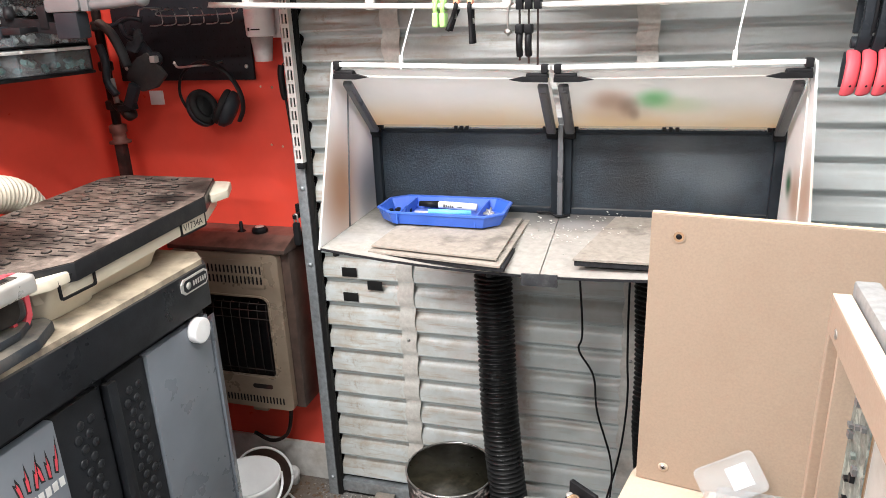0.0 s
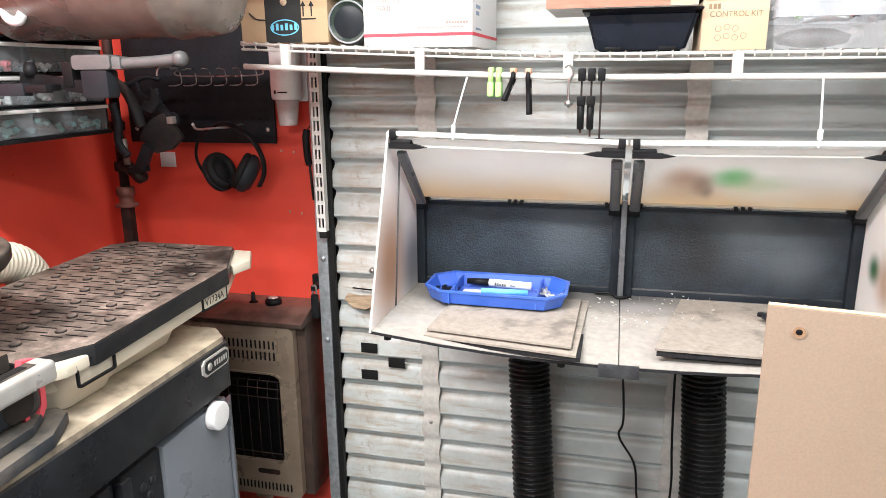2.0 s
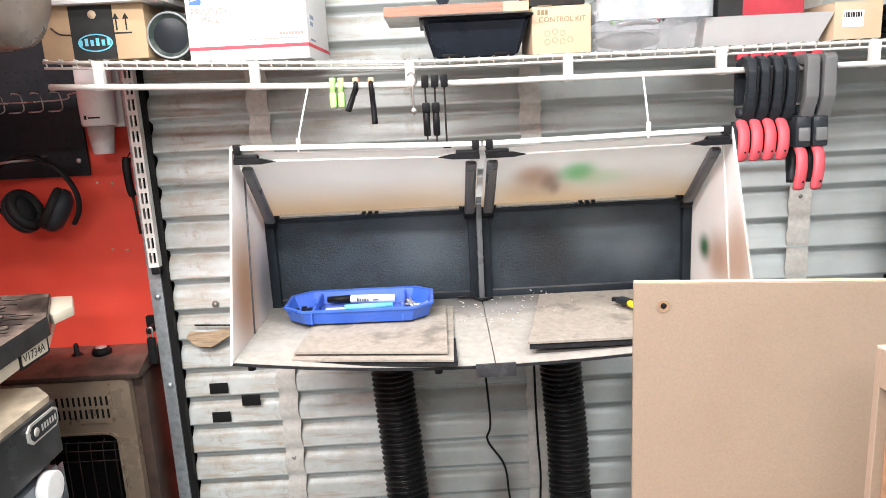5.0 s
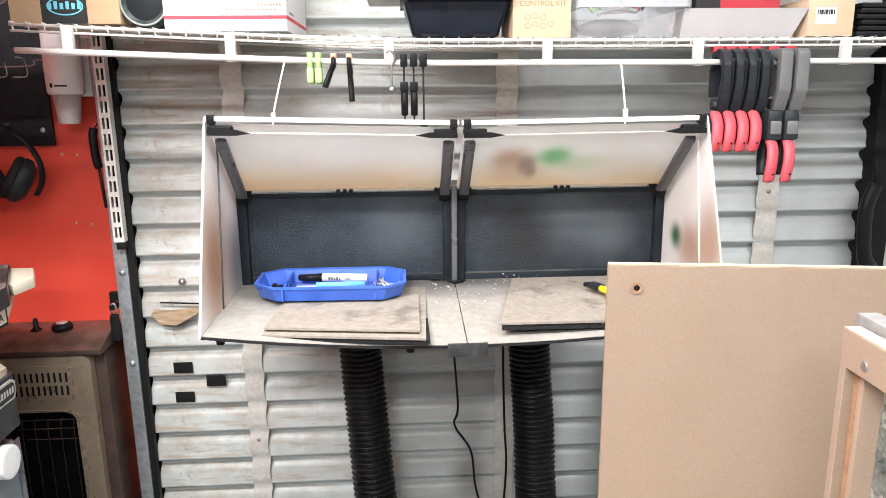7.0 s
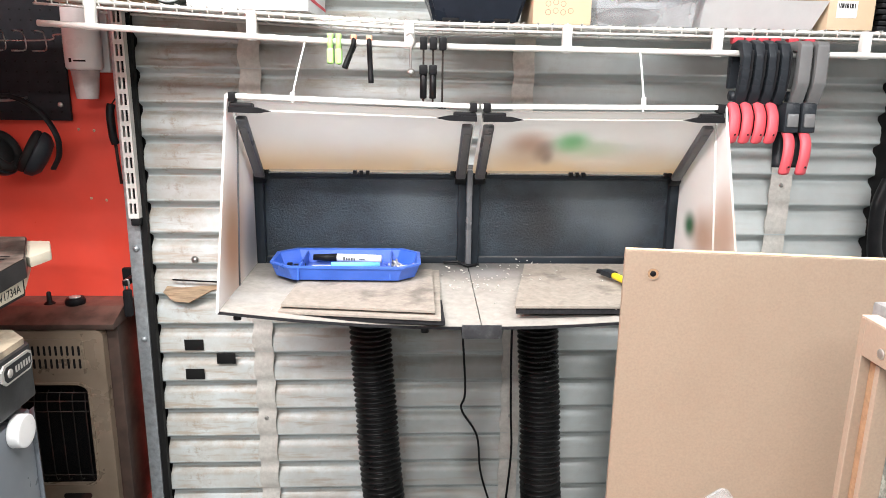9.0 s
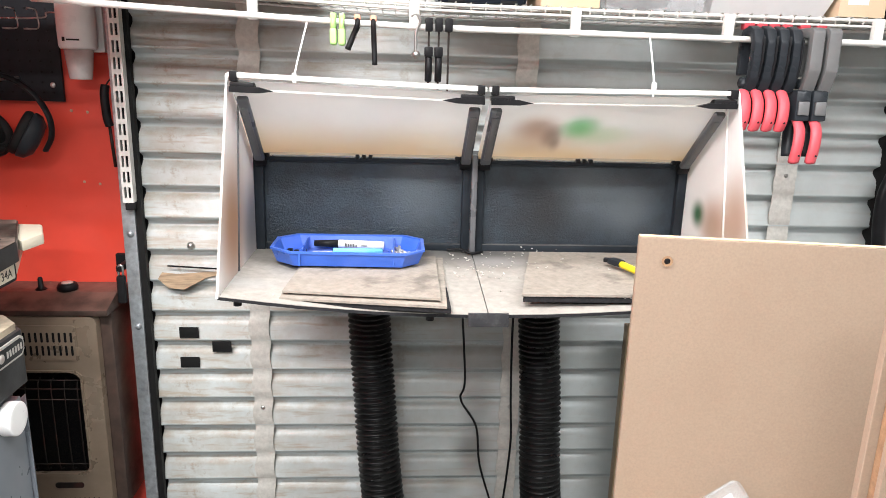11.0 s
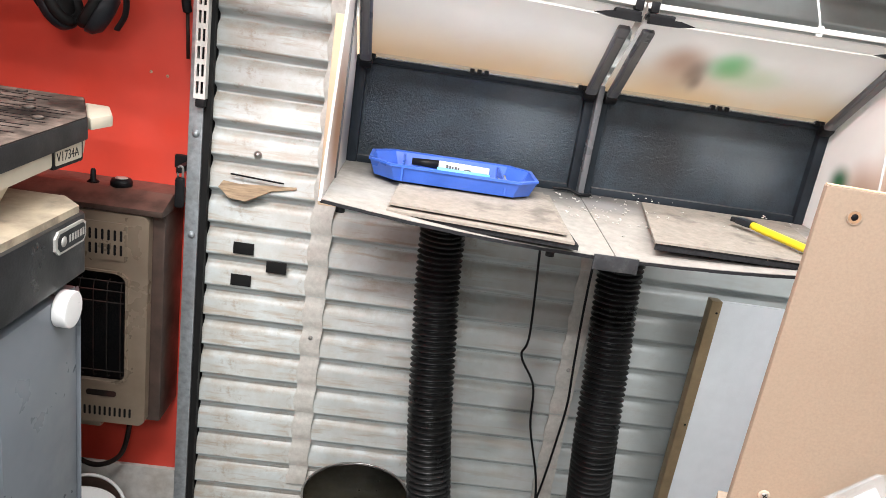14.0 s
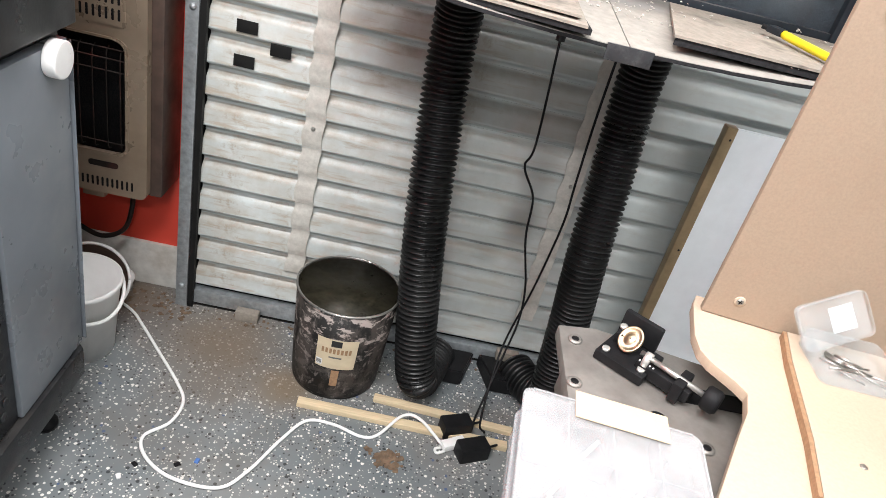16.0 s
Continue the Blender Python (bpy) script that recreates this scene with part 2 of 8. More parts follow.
M = {
    "floor": floor_material(),
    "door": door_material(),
    "camo": camo_material(),
    "red": surf("red_wall_paint", (0.68, 0.068, 0.042), 0.42, var=0.08, scale=5, stain=(0.5, 0.045, 0.03), stain_scale=3, stain_amt=0.3, bumps=0.06, bump_scale=60),
    "ceil": surf("ceiling_paint", (0.62, 0.62, 0.60), 0.8),
    "wallw": surf("room_wall_paint", (0.50, 0.50, 0.49), 0.8),
    "curb": surf("grey_white_kerb", (0.58, 0.57, 0.54), 0.8, stain=(0.3, 0.24, 0.18), stain_scale=9, bumps=0.3, bump_scale=70),
    "galv": surf("galvanised_steel", (0.38, 0.41, 0.43), 0.45, 0.6, var=0.25, scale=60, stain=(0.25, 0.23, 0.2), stain_scale=12, stain_amt=0.5),
    "black": surf("black_plastic", (0.010, 0.010, 0.011), 0.45, var=0.3),
    "rubber": surf("black_rubber", (0.012, 0.012, 0.012), 0.6, bumps=0.25),
    "hose": surf("black_hose", (0.008, 0.0083, 0.009), 0.36, var=0.3, spec=0.36, dust=(0.05, 0.048, 0.045), dust_amt=0.3),
    "strap": surf("webbing", (0.55, 0.53, 0.49), 0.9, var=0.12, scale=90, stain=(0.32, 0.28, 0.23), stain_scale=9, stain_amt=0.5, bump_scale=900),
    "whitemetal": surf("white_coated_wire", (0.70, 0.69, 0.655), 0.4, var=0.05, stain=(0.55, 0.5, 0.42), stain_scale=20, stain_amt=0.4, bumps=0.05),
    "white": surf("white_plastic", (0.82, 0.82, 0.81), 0.4, var=0.04, bumps=0.05),
    "tape": surf("dark_grey_tape", (0.035, 0.036, 0.039), 0.3, 0.0, var=0.3, stain=(0.12, 0.12, 0.12), stain_scale=30, stain_amt=0.6),
    "mdf": surf("mdf_board", (0.295, 0.222, 0.163), 0.75, var=0.07, scale=260, stain=(0.24, 0.17, 0.12), stain_scale=5, stain_amt=0.4, bumps=0.06, bump_scale=400),
    "mdfpale": surf("pale_mdf", (0.46, 0.365, 0.278), 0.7, var=0.05, scale=200, stain=(0.6, 0.44, 0.3), stain_scale=6, stain_amt=0.3, bumps=0.05),
    "mdfedge": surf("mdf_cut_edge", (0.60, 0.46, 0.30), 0.85, var=0.12, scale=300),
    "mdfdark": surf("burnt_mdf_edge", (0.30, 0.18, 0.10), 0.8, var=0.2, scale=120),
    "card": surf("dusty_cardboard", (0.265, 0.235, 0.20), 0.9, var=0.16, scale=90, stain=(0.10, 0.088, 0.078), stain_scale=13, stain_cut=(0.53, 0.66), stain_amt=0.7, bumps=0.15),
    "cardblack": surf("black_edge_strip", (0.02, 0.02, 0.022), 0.8, var=0.4, scale=200),
    "booth": surf("booth_black_shell", (0.017, 0.0215, 0.027), 0.5, var=0.3, scale=15, dust=(0.2, 0.19, 0.18), dust_amt=0.4),
    "ledgrey": surf("grey_lamp_housing", (0.10, 0.103, 0.11), 0.35, var=0.12),
    "blue": surf("blue_plastic_tray", (0.04, 0.125, 0.55), 0.35, var=0.1, stain=(0.1, 0.15, 0.4), stain_scale=12, stain_amt=0.3, dust=(0.3, 0.3, 0.4), dust_amt=0.12),
    "yellow": surf("yellow_grip", (0.75, 0.62, 0.02), 0.4, var=0.08),
    "steel": surf("bare_steel", (0.45, 0.44, 0.42), 0.35, 0.9, var=0.15),
    "cast": surf("dusty_cast_iron", (0.30, 0.28, 0.26), 0.5, 0.6, var=0.15, scale=30, stain=(0.2, 0.17, 0.14), stain_scale=8, bumps=0.2, bump_scale=60),
    "cream": surf("cream_plastic", (0.60, 0.55, 0.44), 0.45, var=0.05, stain=(0.58, 0.53, 0.42), stain_scale=7, stain_amt=0.4),
    "benchtop": surf("worn_wooden_top", (0.40, 0.335, 0.245), 0.65, var=0.25, scale=22, stain=(0.09, 0.075, 0.06), stain_scale=10, stain_cut=(0.44, 0.62), stain_amt=0.8, dust=(0.46, 0.39, 0.29), dust_amt=0.5),
    "cabblack": surf("black_cabinet_steel", (0.012, 0.0132, 0.0155), 0.36, var=0.3, spec=0.3, dust=(0.10, 0.09, 0.08), dust_amt=0.3),
    "cabgrey": surf("grey_cabinet_paint", (0.175, 0.195, 0.22), 0.36, 0.2, var=0.08, scale=6, stain=(0.24, 0.24, 0.24), stain_scale=5, stain_amt=0.3, bumps=0.05, bump_scale=30),
    "heater": surf("bronze_heater_enamel", (0.30, 0.235, 0.175), 0.34, 0.3, var=0.08, stain=(0.2, 0.14, 0.09), stain_scale=5, stain_amt=0.4),
    "heaterdark": surf("brown_heater_case", (0.075, 0.048, 0.038), 0.42, 0.2, var=0.3, stain=(0.03, 0.02, 0.017), stain_scale=9, stain_amt=0.7, dust=(0.23, 0.125, 0.10), dust_amt=0.6),
    "soot": surf("dark_firebox", (0.008, 0.008, 0.009), 0.5, var=0.2),
    "iron": surf("black_iron_pipe", (0.03, 0.024, 0.022), 0.5, 0.4, stain=(0.15, 0.05, 0.04), stain_scale=15, stain_amt=0.6),
    "rust": surf("rusty_union", (0.16, 0.06, 0.045), 0.6, 0.2),
    "peg": surf("black_pegboard", (0.017, 0.0185, 0.022), 0.45, var=0.2, dust=(0.1, 0.1, 0.1)),
    "redgrip": surf("red_rubber_grip", (0.64, 0.085, 0.105), 0.5, var=0.06, stain=(0.5, 0.06, 0.07), stain_scale=25, stain_amt=0.3, bumps=0.05),
    "darkgrip": surf("dark_grey_nylon", (0.019, 0.022, 0.026), 0.38, var=0.15),
    "greygrip": surf("grey_nylon", (0.115, 0.115, 0.115), 0.45, var=0.1),
    "green": surf("green_clip", (0.42, 0.72, 0.24), 0.4),
    "orange": surf("orange_tip", (0.75, 0.35, 0.22), 0.5),
    "kraft": surf("kraft_cardboard", (0.47, 0.33, 0.20), 0.85, var=0.05, scale=30, stain=(0.46, 0.31, 0.18), stain_scale=5, stain_amt=0.3, bumps=0.06),
    "kraftlight": surf("light_kraft", (0.54, 0.415, 0.285), 0.8, var=0.04, stain=(0.52, 0.37, 0.22), stain_scale=6, stain_amt=0.4),
    "paper": surf("white_paper", (0.70, 0.70, 0.70), 0.7, var=0.03),
    "redink": surf("red_ink", (0.60, 0.06, 0.08), 0.7),
    "darkred": surf("dark_red_card", (0.42, 0.035, 0.05), 0.5),
    "blueink": surf("blue_ink", (0.07, 0.16, 0.42), 0.7),
    "cyanink": surf("cyan_ink", (0.15, 0.50, 0.66), 0.7),
    "ink": surf("dark_ink", (0.03, 0.03, 0.03), 0.8),
    "palebar": surf("pale_print", (0.62, 0.62, 0.60), 0.6),
    "navy": surf("navy_black_plastic", (0.020, 0.026, 0.038), 0.3, var=0.15),
    "woodedge": surf("reddish_wood_edge", (0.32, 0.17, 0.115), 0.6, var=0.2, stretch=(1, 8, 8)),
    "wood": surf("pale_pine", (0.62, 0.50, 0.33), 0.7, var=0.12, scale=20, stretch=(1, 12, 12), stain=(0.4, 0.3, 0.2), stain_scale=6, stain_amt=0.4),
    "scrapwood": surf("weathered_plywood", (0.36, 0.26, 0.165), 0.8, var=0.25, scale=24, stretch=(1, 9, 9), stain=(0.12, 0.075, 0.045), stain_scale=14, stain_amt=0.8),
    "panel": surf("pale_blue_white_sheet", (0.80, 0.84, 0.88), 0.4, var=0.03, stain=(0.72, 0.75, 0.78), stain_scale=4, stain_amt=0.3),
    "brass": surf("bronze_edge_trim", (0.30, 0.22, 0.13), 0.4, 0.5, var=0.15),
    "duct": surf("cream_flexible_duct", (0.50, 0.45, 0.36), 0.6),
    "dustgrey": surf("dusty_dark_plastic", (0.035, 0.035, 0.036), 0.55, var=0.2, stain=(0.11, 0.095, 0.08), stain_scale=9, stain_amt=0.6, dust=(0.20, 0.16, 0.12), dust_amt=0.6),
    "dustdisc": surf("dusty_dark_table", (0.030, 0.026, 0.023), 0.6, var=0.25, stain=(0.06, 0.048, 0.038), stain_scale=14, stain_amt=0.6, dust=(0.10, 0.082, 0.066), dust_amt=0.85, spec=0.2),
    "dusttan": surf("tan_dust_plate", (0.028, 0.024, 0.021), 0.7, var=0.2, dust=(0.20, 0.145, 0.105), dust_amt=1.0, spec=0.2),
    "sawgrey": surf("blue_grey_casting", (0.035, 0.040, 0.046), 0.5, var=0.25, stain=(0.15, 0.13, 0.11), stain_scale=11, stain_amt=0.55, dust=(0.21, 0.18, 0.14), dust_amt=0.6),
    "jarglass": surf("dark_green_glass", (0.035, 0.048, 0.042), 0.18, var=0.2, stain=(0.14, 0.15, 0.135), stain_scale=22, stain_amt=0.5, bumps=0.02),
    "fadedred": surf("faded_red_ink", (0.58, 0.24, 0.20), 0.7),
    "fadedblue": surf("faded_blue_ink", (0.24, 0.30, 0.40), 0.7),
    "brownink": surf("brown_ink", (0.26, 0.175, 0.105), 0.8),
    "alu": surf("satin_aluminium", (0.62, 0.61, 0.58), 0.4, 0.6, var=0.06, stain=(0.42, 0.37, 0.31), stain_scale=14, stain_amt=0.5),
    "visor": surf("smoky_dusty_visor", (0.105, 0.082, 0.070), 0.3, 0.0, var=0.2, stain=(0.21, 0.178, 0.15), stain_scale=6, stain_amt=0.7),
    "goldlens": surf("brass_lens", (0.50, 0.40, 0.28), 0.45, 1.0, stain=(0.45, 0.3, 0.15), stain_scale=30),
    "pcb": surf("green_circuit_board", (0.13, 0.15, 0.135), 0.45, var=0.6, scale=120, stain=(0.35, 0.38, 0.33), stain_scale=55, stain_cut=(0.55, 0.62), stain_amt=0.8),
    "dirt": surf("floor_dirt_clod", (0.15, 0.10, 0.065), 0.95, var=0.4, scale=60, bumps=0.6, bump_scale=90),
    "clear": clear_plastic("clear_plastic", haze=0.15),
    "frost": clear_plastic("frosted_plastic", (0.82, 0.825, 0.835), 0.22),
    "frostline": clear_plastic("frosted_plastic_edge", (0.72, 0.74, 0.76), 0.40),
    "drawer": clear_plastic("clear_drawer", (0.80, 0.84, 0.86), 0.16),
    "glass": clear_plastic("bottle_glass", (0.72, 0.78, 0.78), 0.12),
    "labelcream": surf("yellowed_paper_label", (0.56, 0.47, 0.33), 0.6, var=0.08, stain=(0.40, 0.30, 0.19), stain_scale=14, stain_amt=0.4),
    "edgeblack": surf("black_moulded_edge", (0.012, 0.0125, 0.014), 0.4, var=0.3, spec=0.3, stain=(0.05, 0.045, 0.04), stain_scale=20, stain_amt=0.4),
    "foam": surf("grey_dusty_foam", (0.22, 0.22, 0.215), 0.85, var=0.2, scale=60, stain=(0.34, 0.33, 0.31), stain_scale=20, stain_amt=0.5),
    "teal": surf("teal_small_parts", (0.14, 0.36, 0.34), 0.5, var=0.4, scale=90),
    "binside": surf("tarnished_tin", (0.020, 0.018, 0.012), 0.4, 0.2, var=0.4, stain=(0.05, 0.046, 0.028), stain_scale=9, stain_amt=0.6, stretch=(3, 3, 0.5)),
    "cup": clear_plastic("translucent_cup", (0.88, 0.86, 0.85), 0.55),
}


def filter_material():
    m, nt, bs = nodes_of("sprayed_filter")
    vec = coords(nt)
    col = mix(nt, noise_fac(nt, vec, 30, 0.35, 0.65), (0.011, 0.0175, 0.025), (0.019, 0.031, 0.043))
    # the three blue-grey patches put the mat's sheen into its colour
    col = soft_patch(nt, col, vec, (-0.123, -0.030, 0.143), 0.11, (0.07, 0.09, 0.105), 0.75)
    col = soft_patch(nt, col, vec, (0.247, -0.030, 0.153), 0.11, (0.085, 0.105, 0.12), 0.65)
    col = soft_patch(nt, col, vec, (0.157, -0.030, 0.103), 0.10, (0.006, 0.007, 0.008), 0.8)
    col = soft_patch(nt, col, vec, (0.337, -0.030, 0.113), 0.09, (0.085, 0.105, 0.12), 0.75)
    nt.links.new(col, bs.inputs["Base Color"])
    bs.inputs["Roughness"].default_value = 0.46
    v = nd(nt, "ShaderNodeTexNoise", Scale=170.0, Detail=6.0, Roughness=0.7)
    mp = nt.nodes.new("ShaderNodeMapping")
    mp.inputs["Scale"].default_value = (0.85, 1, 1.05)
    nt.links.new(vec, mp.inputs["Vector"])
    nt.links.new(mp.outputs["Vector"], v.inputs["Vector"])
    b = nt.nodes.new("ShaderNodeBump")
    b.inputs["Strength"].default_value, b.inputs["Distance"].default_value = 0.55, 0.006
    nt.links.new(v.outputs["Fac"], b.inputs["Height"])
    nt.links.new(b.outputs["Normal"], bs.inputs["Normal"])
    return m


def board_material():
    m = surf("booth_floor_board", (0.30, 0.282, 0.255), 0.75, var=0.14, scale=60, stain=(0.16, 0.14, 0.12), stain_scale=5, stain_amt=0.6, bumps=0.15)
    nt = m.node_tree
    bs = nt.nodes["Principled BSDF"]
    col = bs.inputs["Base Color"].links[0].from_socket
    vec = coords(nt)
    for c, r, sx in (((0.0, -0.03, 0.02), 0.13, 2.2), ((-0.35, -0.02, 0.02), 0.09, 1.5), ((0.33, -0.02, 0.02), 0.10, 1.6)):
        col = soft_patch(nt, col, vec, c, r, (0.035, 0.036, 0.038), 0.85, sx)
    for c in ((-0.44, -0.27, 0.02), (0.04, -0.10, 0.01)):
        col = soft_patch(nt, col, vec, c, 0.05, (0.34, 0.345, 0.35), 0.4, 2.0)
    nt.links.new(col, bs.inputs["Base Color"])
    return m


def grate_material():
    m = surf("dusty_black_grate", (0.014, 0.0125, 0.0115), 0.62, var=0.35, scale=40, stain=(0.05, 0.036, 0.028), stain_scale=9, stain_cut=(0.42, 0.6), stain_amt=0.6, dust=(0.31, 0.245, 0.205), dust_amt=0.95, spec=0.2)
    nt = m.node_tree
    bs = nt.nodes["Principled BSDF"]
    col = bs.inputs["Base Color"].links[0].from_socket
    vec = coords(nt)
    broken = noise_fac(nt, vec, 26, 0.40, 0.56, detail=8.0, rough=0.75)
    col = mix(nt, times(nt, broken, 0.5), col, (0.03, 0.024, 0.02))
    for c, r, sx in (((0.14, 0.10, 0.15), 0.10, 0.9), ((0.13, 0.22, 0.16), 0.09, 1.2), ((0.02, -0.20, 0.14), 0.08, 1.4)):
        col = soft_patch(nt, col, vec, c, r, (0.008, 0.0065, 0.006), 0.8, sx)
    col = soft_patch(nt, col, vec, (-0.10, 0.05, 0.15), 0.22, (0.19, 0.135, 0.10), 0.4)
    nt.links.new(col, bs.inputs["Base Color"])
    return m


M["grate"] = grate_material()
M["board"] = board_material()
M["filter"] = filter_material()
PEACH, BROWN, GREEN = (0.88, 0.70, 0.46), (0.42, 0.22, 0.11), (0.07, 0.52, 0.15)
WHITE = (0.88, 0.875, 0.86)
M["hoodL"] = translucent("hood_sheet_overspray", WHITE, (), 0.70, (0.205, 0.315, PEACH, 0.85))
M["hoodR"] = translucent("hood_sheet_stained", WHITE, (((0.108, -0.120, 0.303), 0.068, BROWN, 0.55, 1.0, 0.8), ((0.142, -0.105, 0.280), 0.05, (0.20, 0.13, 0.11), 0.45, 0.6, 1.4), ((0.110, -0.085, 0.270), 0.075, (0.60, 0.42, 0.27), 0.35, 1.3, 0.8), ((0.155, -0.08, 0.262), 0.035, (0.20, 0.14, 0.12), 0.3, 0.5, 1.2), ((0.192, -0.125, 0.303), 0.060, GREEN, 0.6, 0.9, 0.8), ((0.235, -0.105, 0.285), 0.06, (0.45, 0.62, 0.35), 0.35, 1.6, 0.7)), 0.70, (0.205, 0.300, PEACH, 0.85))
M["sideL"] = translucent("side_sheet_overspray", WHITE, (((-0.453, -0.230, 0.113), 0.15, (0.40, 0.20, 0.07), 0.85, 1.0, 1.2), ((-0.453, -0.070, 0.083), 0.13, (0.12, 0.13, 0.16), 0.7)), 0.35)
M["sideR"] = translucent("side_sheet_stained", WHITE, (((0.457, -0.265, 0.135), 0.10, (0.42, 0.22, 0.10), 0.7, 1.0, 1.3), ((0.457, -0.110, 0.123), 0.045, (0.01, 0.14, 0.05), 0.95, 1.0, 0.9), ((0.457, -0.180, 0.113), 0.08, (0.40, 0.22, 0.11), 0.75)), 0.35)

# ---- building helpers ----
ROOT = {}


def thing(name, base, label, category, group="", kind=""):
    """An Empty at its base; parts are given in world coordinates."""
    ob = new(name)
    ob.empty_display_size = 0.05
    ob.matrix_basis = Matrix.Translation(base)
    ROOT[ob] = ob
    return tagged(ob, label, category, group, kind)


def part(name, bm, material, parent, label=""):
    root = ROOT[parent]
    bm.transform(root.matrix_basis.inverted())
    me = bpy.data.meshes.new(name)
    bm.normal_update()
    bm.to_mesh(me)
    bm.free()
    me.materials.append(M[material])
    ob = new(name, me)
    ob.parent = parent
    ROOT[ob] = root
    return tagged(ob, label)


def solo(name, bm, material, label, category, group="", kind="", base=None):
    """A thing of one mesh, with its origin at its base."""
    if base is None:
        co = [v.co for v in bm.verts]
        base = Vector(((min(c.x for c in co) + max(c.x for c in co)) / 2, (min(c.y for c in co) + max(c.y for c in co)) / 2, min(c.z for c in co)))
    if kind == "structure":
        base = Vector((0, 0, 0))
    bm.transform(Matrix.Translation(base).inverted())
    me = bpy.data.meshes.new(name)
    bm.normal_update()
    bm.to_mesh(me)
    bm.free()
    me.materials.append(M[material])
    ob = new(name, me)
    ob.matrix_basis = Matrix.Translation(base)
    ROOT[ob] = ob
    return tagged(ob, label, category, group, kind)


def smooth(bm, angle=35):
    for f in bm.faces:
        f.smooth = True
    lim = radians(angle)
    for e in bm.edges:
        if len(e.link_faces) == 2 and e.calc_face_angle(0) > lim:
            e.smooth = False
    return bm


def box(x0, x1, y0, y1, z0, z1, bevel=0.0, m=None, bm=None, seg=2):
    b = bmesh.new()
    bmesh.ops.create_cube(b, size=1)
    b.transform(Matrix.Translation(((x0 + x1) / 2, (y0 + y1) / 2, (z0 + z1) / 2)) @ Matrix.Diagonal((abs(x1 - x0), abs(y1 - y0), abs(z1 - z0), 1)))
    if bevel:
        bmesh.ops.bevel(b, geom=b.edges[:], offset=bevel, segments=seg, profile=0.6, affect="EDGES")
        smooth(b)
    if m is not None:
        b.transform(m)
    return join(bm, b)


def join(bm, b):
    if bm is None:
        return b
    me = bpy.data.meshes.new("tmp")
    b.to_mesh(me)
    b.free()
    bm.from_mesh(me)
    bpy.data.meshes.remove(me)
    return bm


def lathe(profile, m=None, n=32, bm=None):
    """Turns (radius, height) pairs round z."""
    b = bmesh.new()
    rings = []
    for r, z in profile:
        rings.append([b.verts.new((max(r, 1e-4) * math.cos(2 * math.pi * i / n), max(r, 1e-4) * math.sin(2 * math.pi * i / n), z)) for i in range(n)])
    for a, c in zip(rings, rings[1:]):
        for i in range(n):
            b.faces.new((a[i], a[(i + 1) % n], c[(i + 1) % n], c[i]))
    if profile[0][0] > 1e-3:
        b.faces.new(list(reversed(rings[0])))
    if profile[-1][0] > 1e-3:
        b.faces.new(rings[-1])
    smooth(b, 40)
    if m is not None:
        b.transform(m)
    return join(bm, b)


def rod(p0, p1, r, r1=None, n=14, bm=None):
    p0, p1 = Vector(p0), Vector(p1)
    d = p1 - p0
    m = Matrix.Translation(p0) @ d.to_track_quat("Z", "Y").to_matrix().to_4x4()
    return lathe([(r, 0), (r if r1 is None else r1, d.length)], m, n, bm)


def curve_points(pts, per=8):
    """Smooth points through the given ones."""
    p = [Vector(q) for q in pts]
    p = [p[0] * 2 - p[1], *p, p[-1] * 2 - p[-2]]
    out = []
    for a, b, c, d in zip(p, p[1:], p[2:], p[3:]):
        for i in range(per):
            t = i / per
            out.append(0.5 * ((2 * b) + (c - a) * t + (2 * a - 5 * b + 4 * c - d) * t * t + (3 * b - a - 3 * c + d) * t ** 3))
    out.append(p[-2])
    return out


def tube(pts, r, n=8, per=8, bm=None, wave=0.0, pitch=0.0, flat=1.0):
    """A tube along a smooth line; with wave and pitch it is ribbed like a hose."""
    c = curve_points(pts, per)
    if pitch:
        fine, length = [], 0.0
        for a, b_ in zip(c, c[1:]):
            k = max(1, round((b_ - a).length / (pitch / 7)))
            fine += [a.lerp(b_, i / k) for i in range(k)]
        c = fine + [c[-1]]
    b = bmesh.new()
    rings, up, s = [], Vector((0.31, 0.22, 0.9)), 0.0
    for i, q in enumerate(c):
        d = (c[min(i + 1, len(c) - 1)] - c[max(i - 1, 0)]).normalized()
        side = d.cross(up)
        side = side.normalized() if side.length > 1e-4 else Vector((1, 0, 0))
        up = side.cross(d).normalized()
        if i:
            s += (q - c[i - 1]).length
        rr = r + (wave * math.cos(2 * math.pi * s / pitch) if pitch else 0)
        rings.append([b.verts.new(q + (side * math.cos(2 * math.pi * k / n) + up * flat * math.sin(2 * math.pi * k / n)) * rr) for k in range(n)])
    for a, e in zip(rings, rings[1:]):
        for k in range(n):
            b.faces.new((a[k], a[(k + 1) % n], e[(k + 1) % n], e[k]))
    b.faces.new(list(reversed(rings[0])))
    b.faces.new(rings[-1])
    smooth(b, 70)
    bmesh.ops.recalc_face_normals(b, faces=b.faces)
    return join(bm, b)


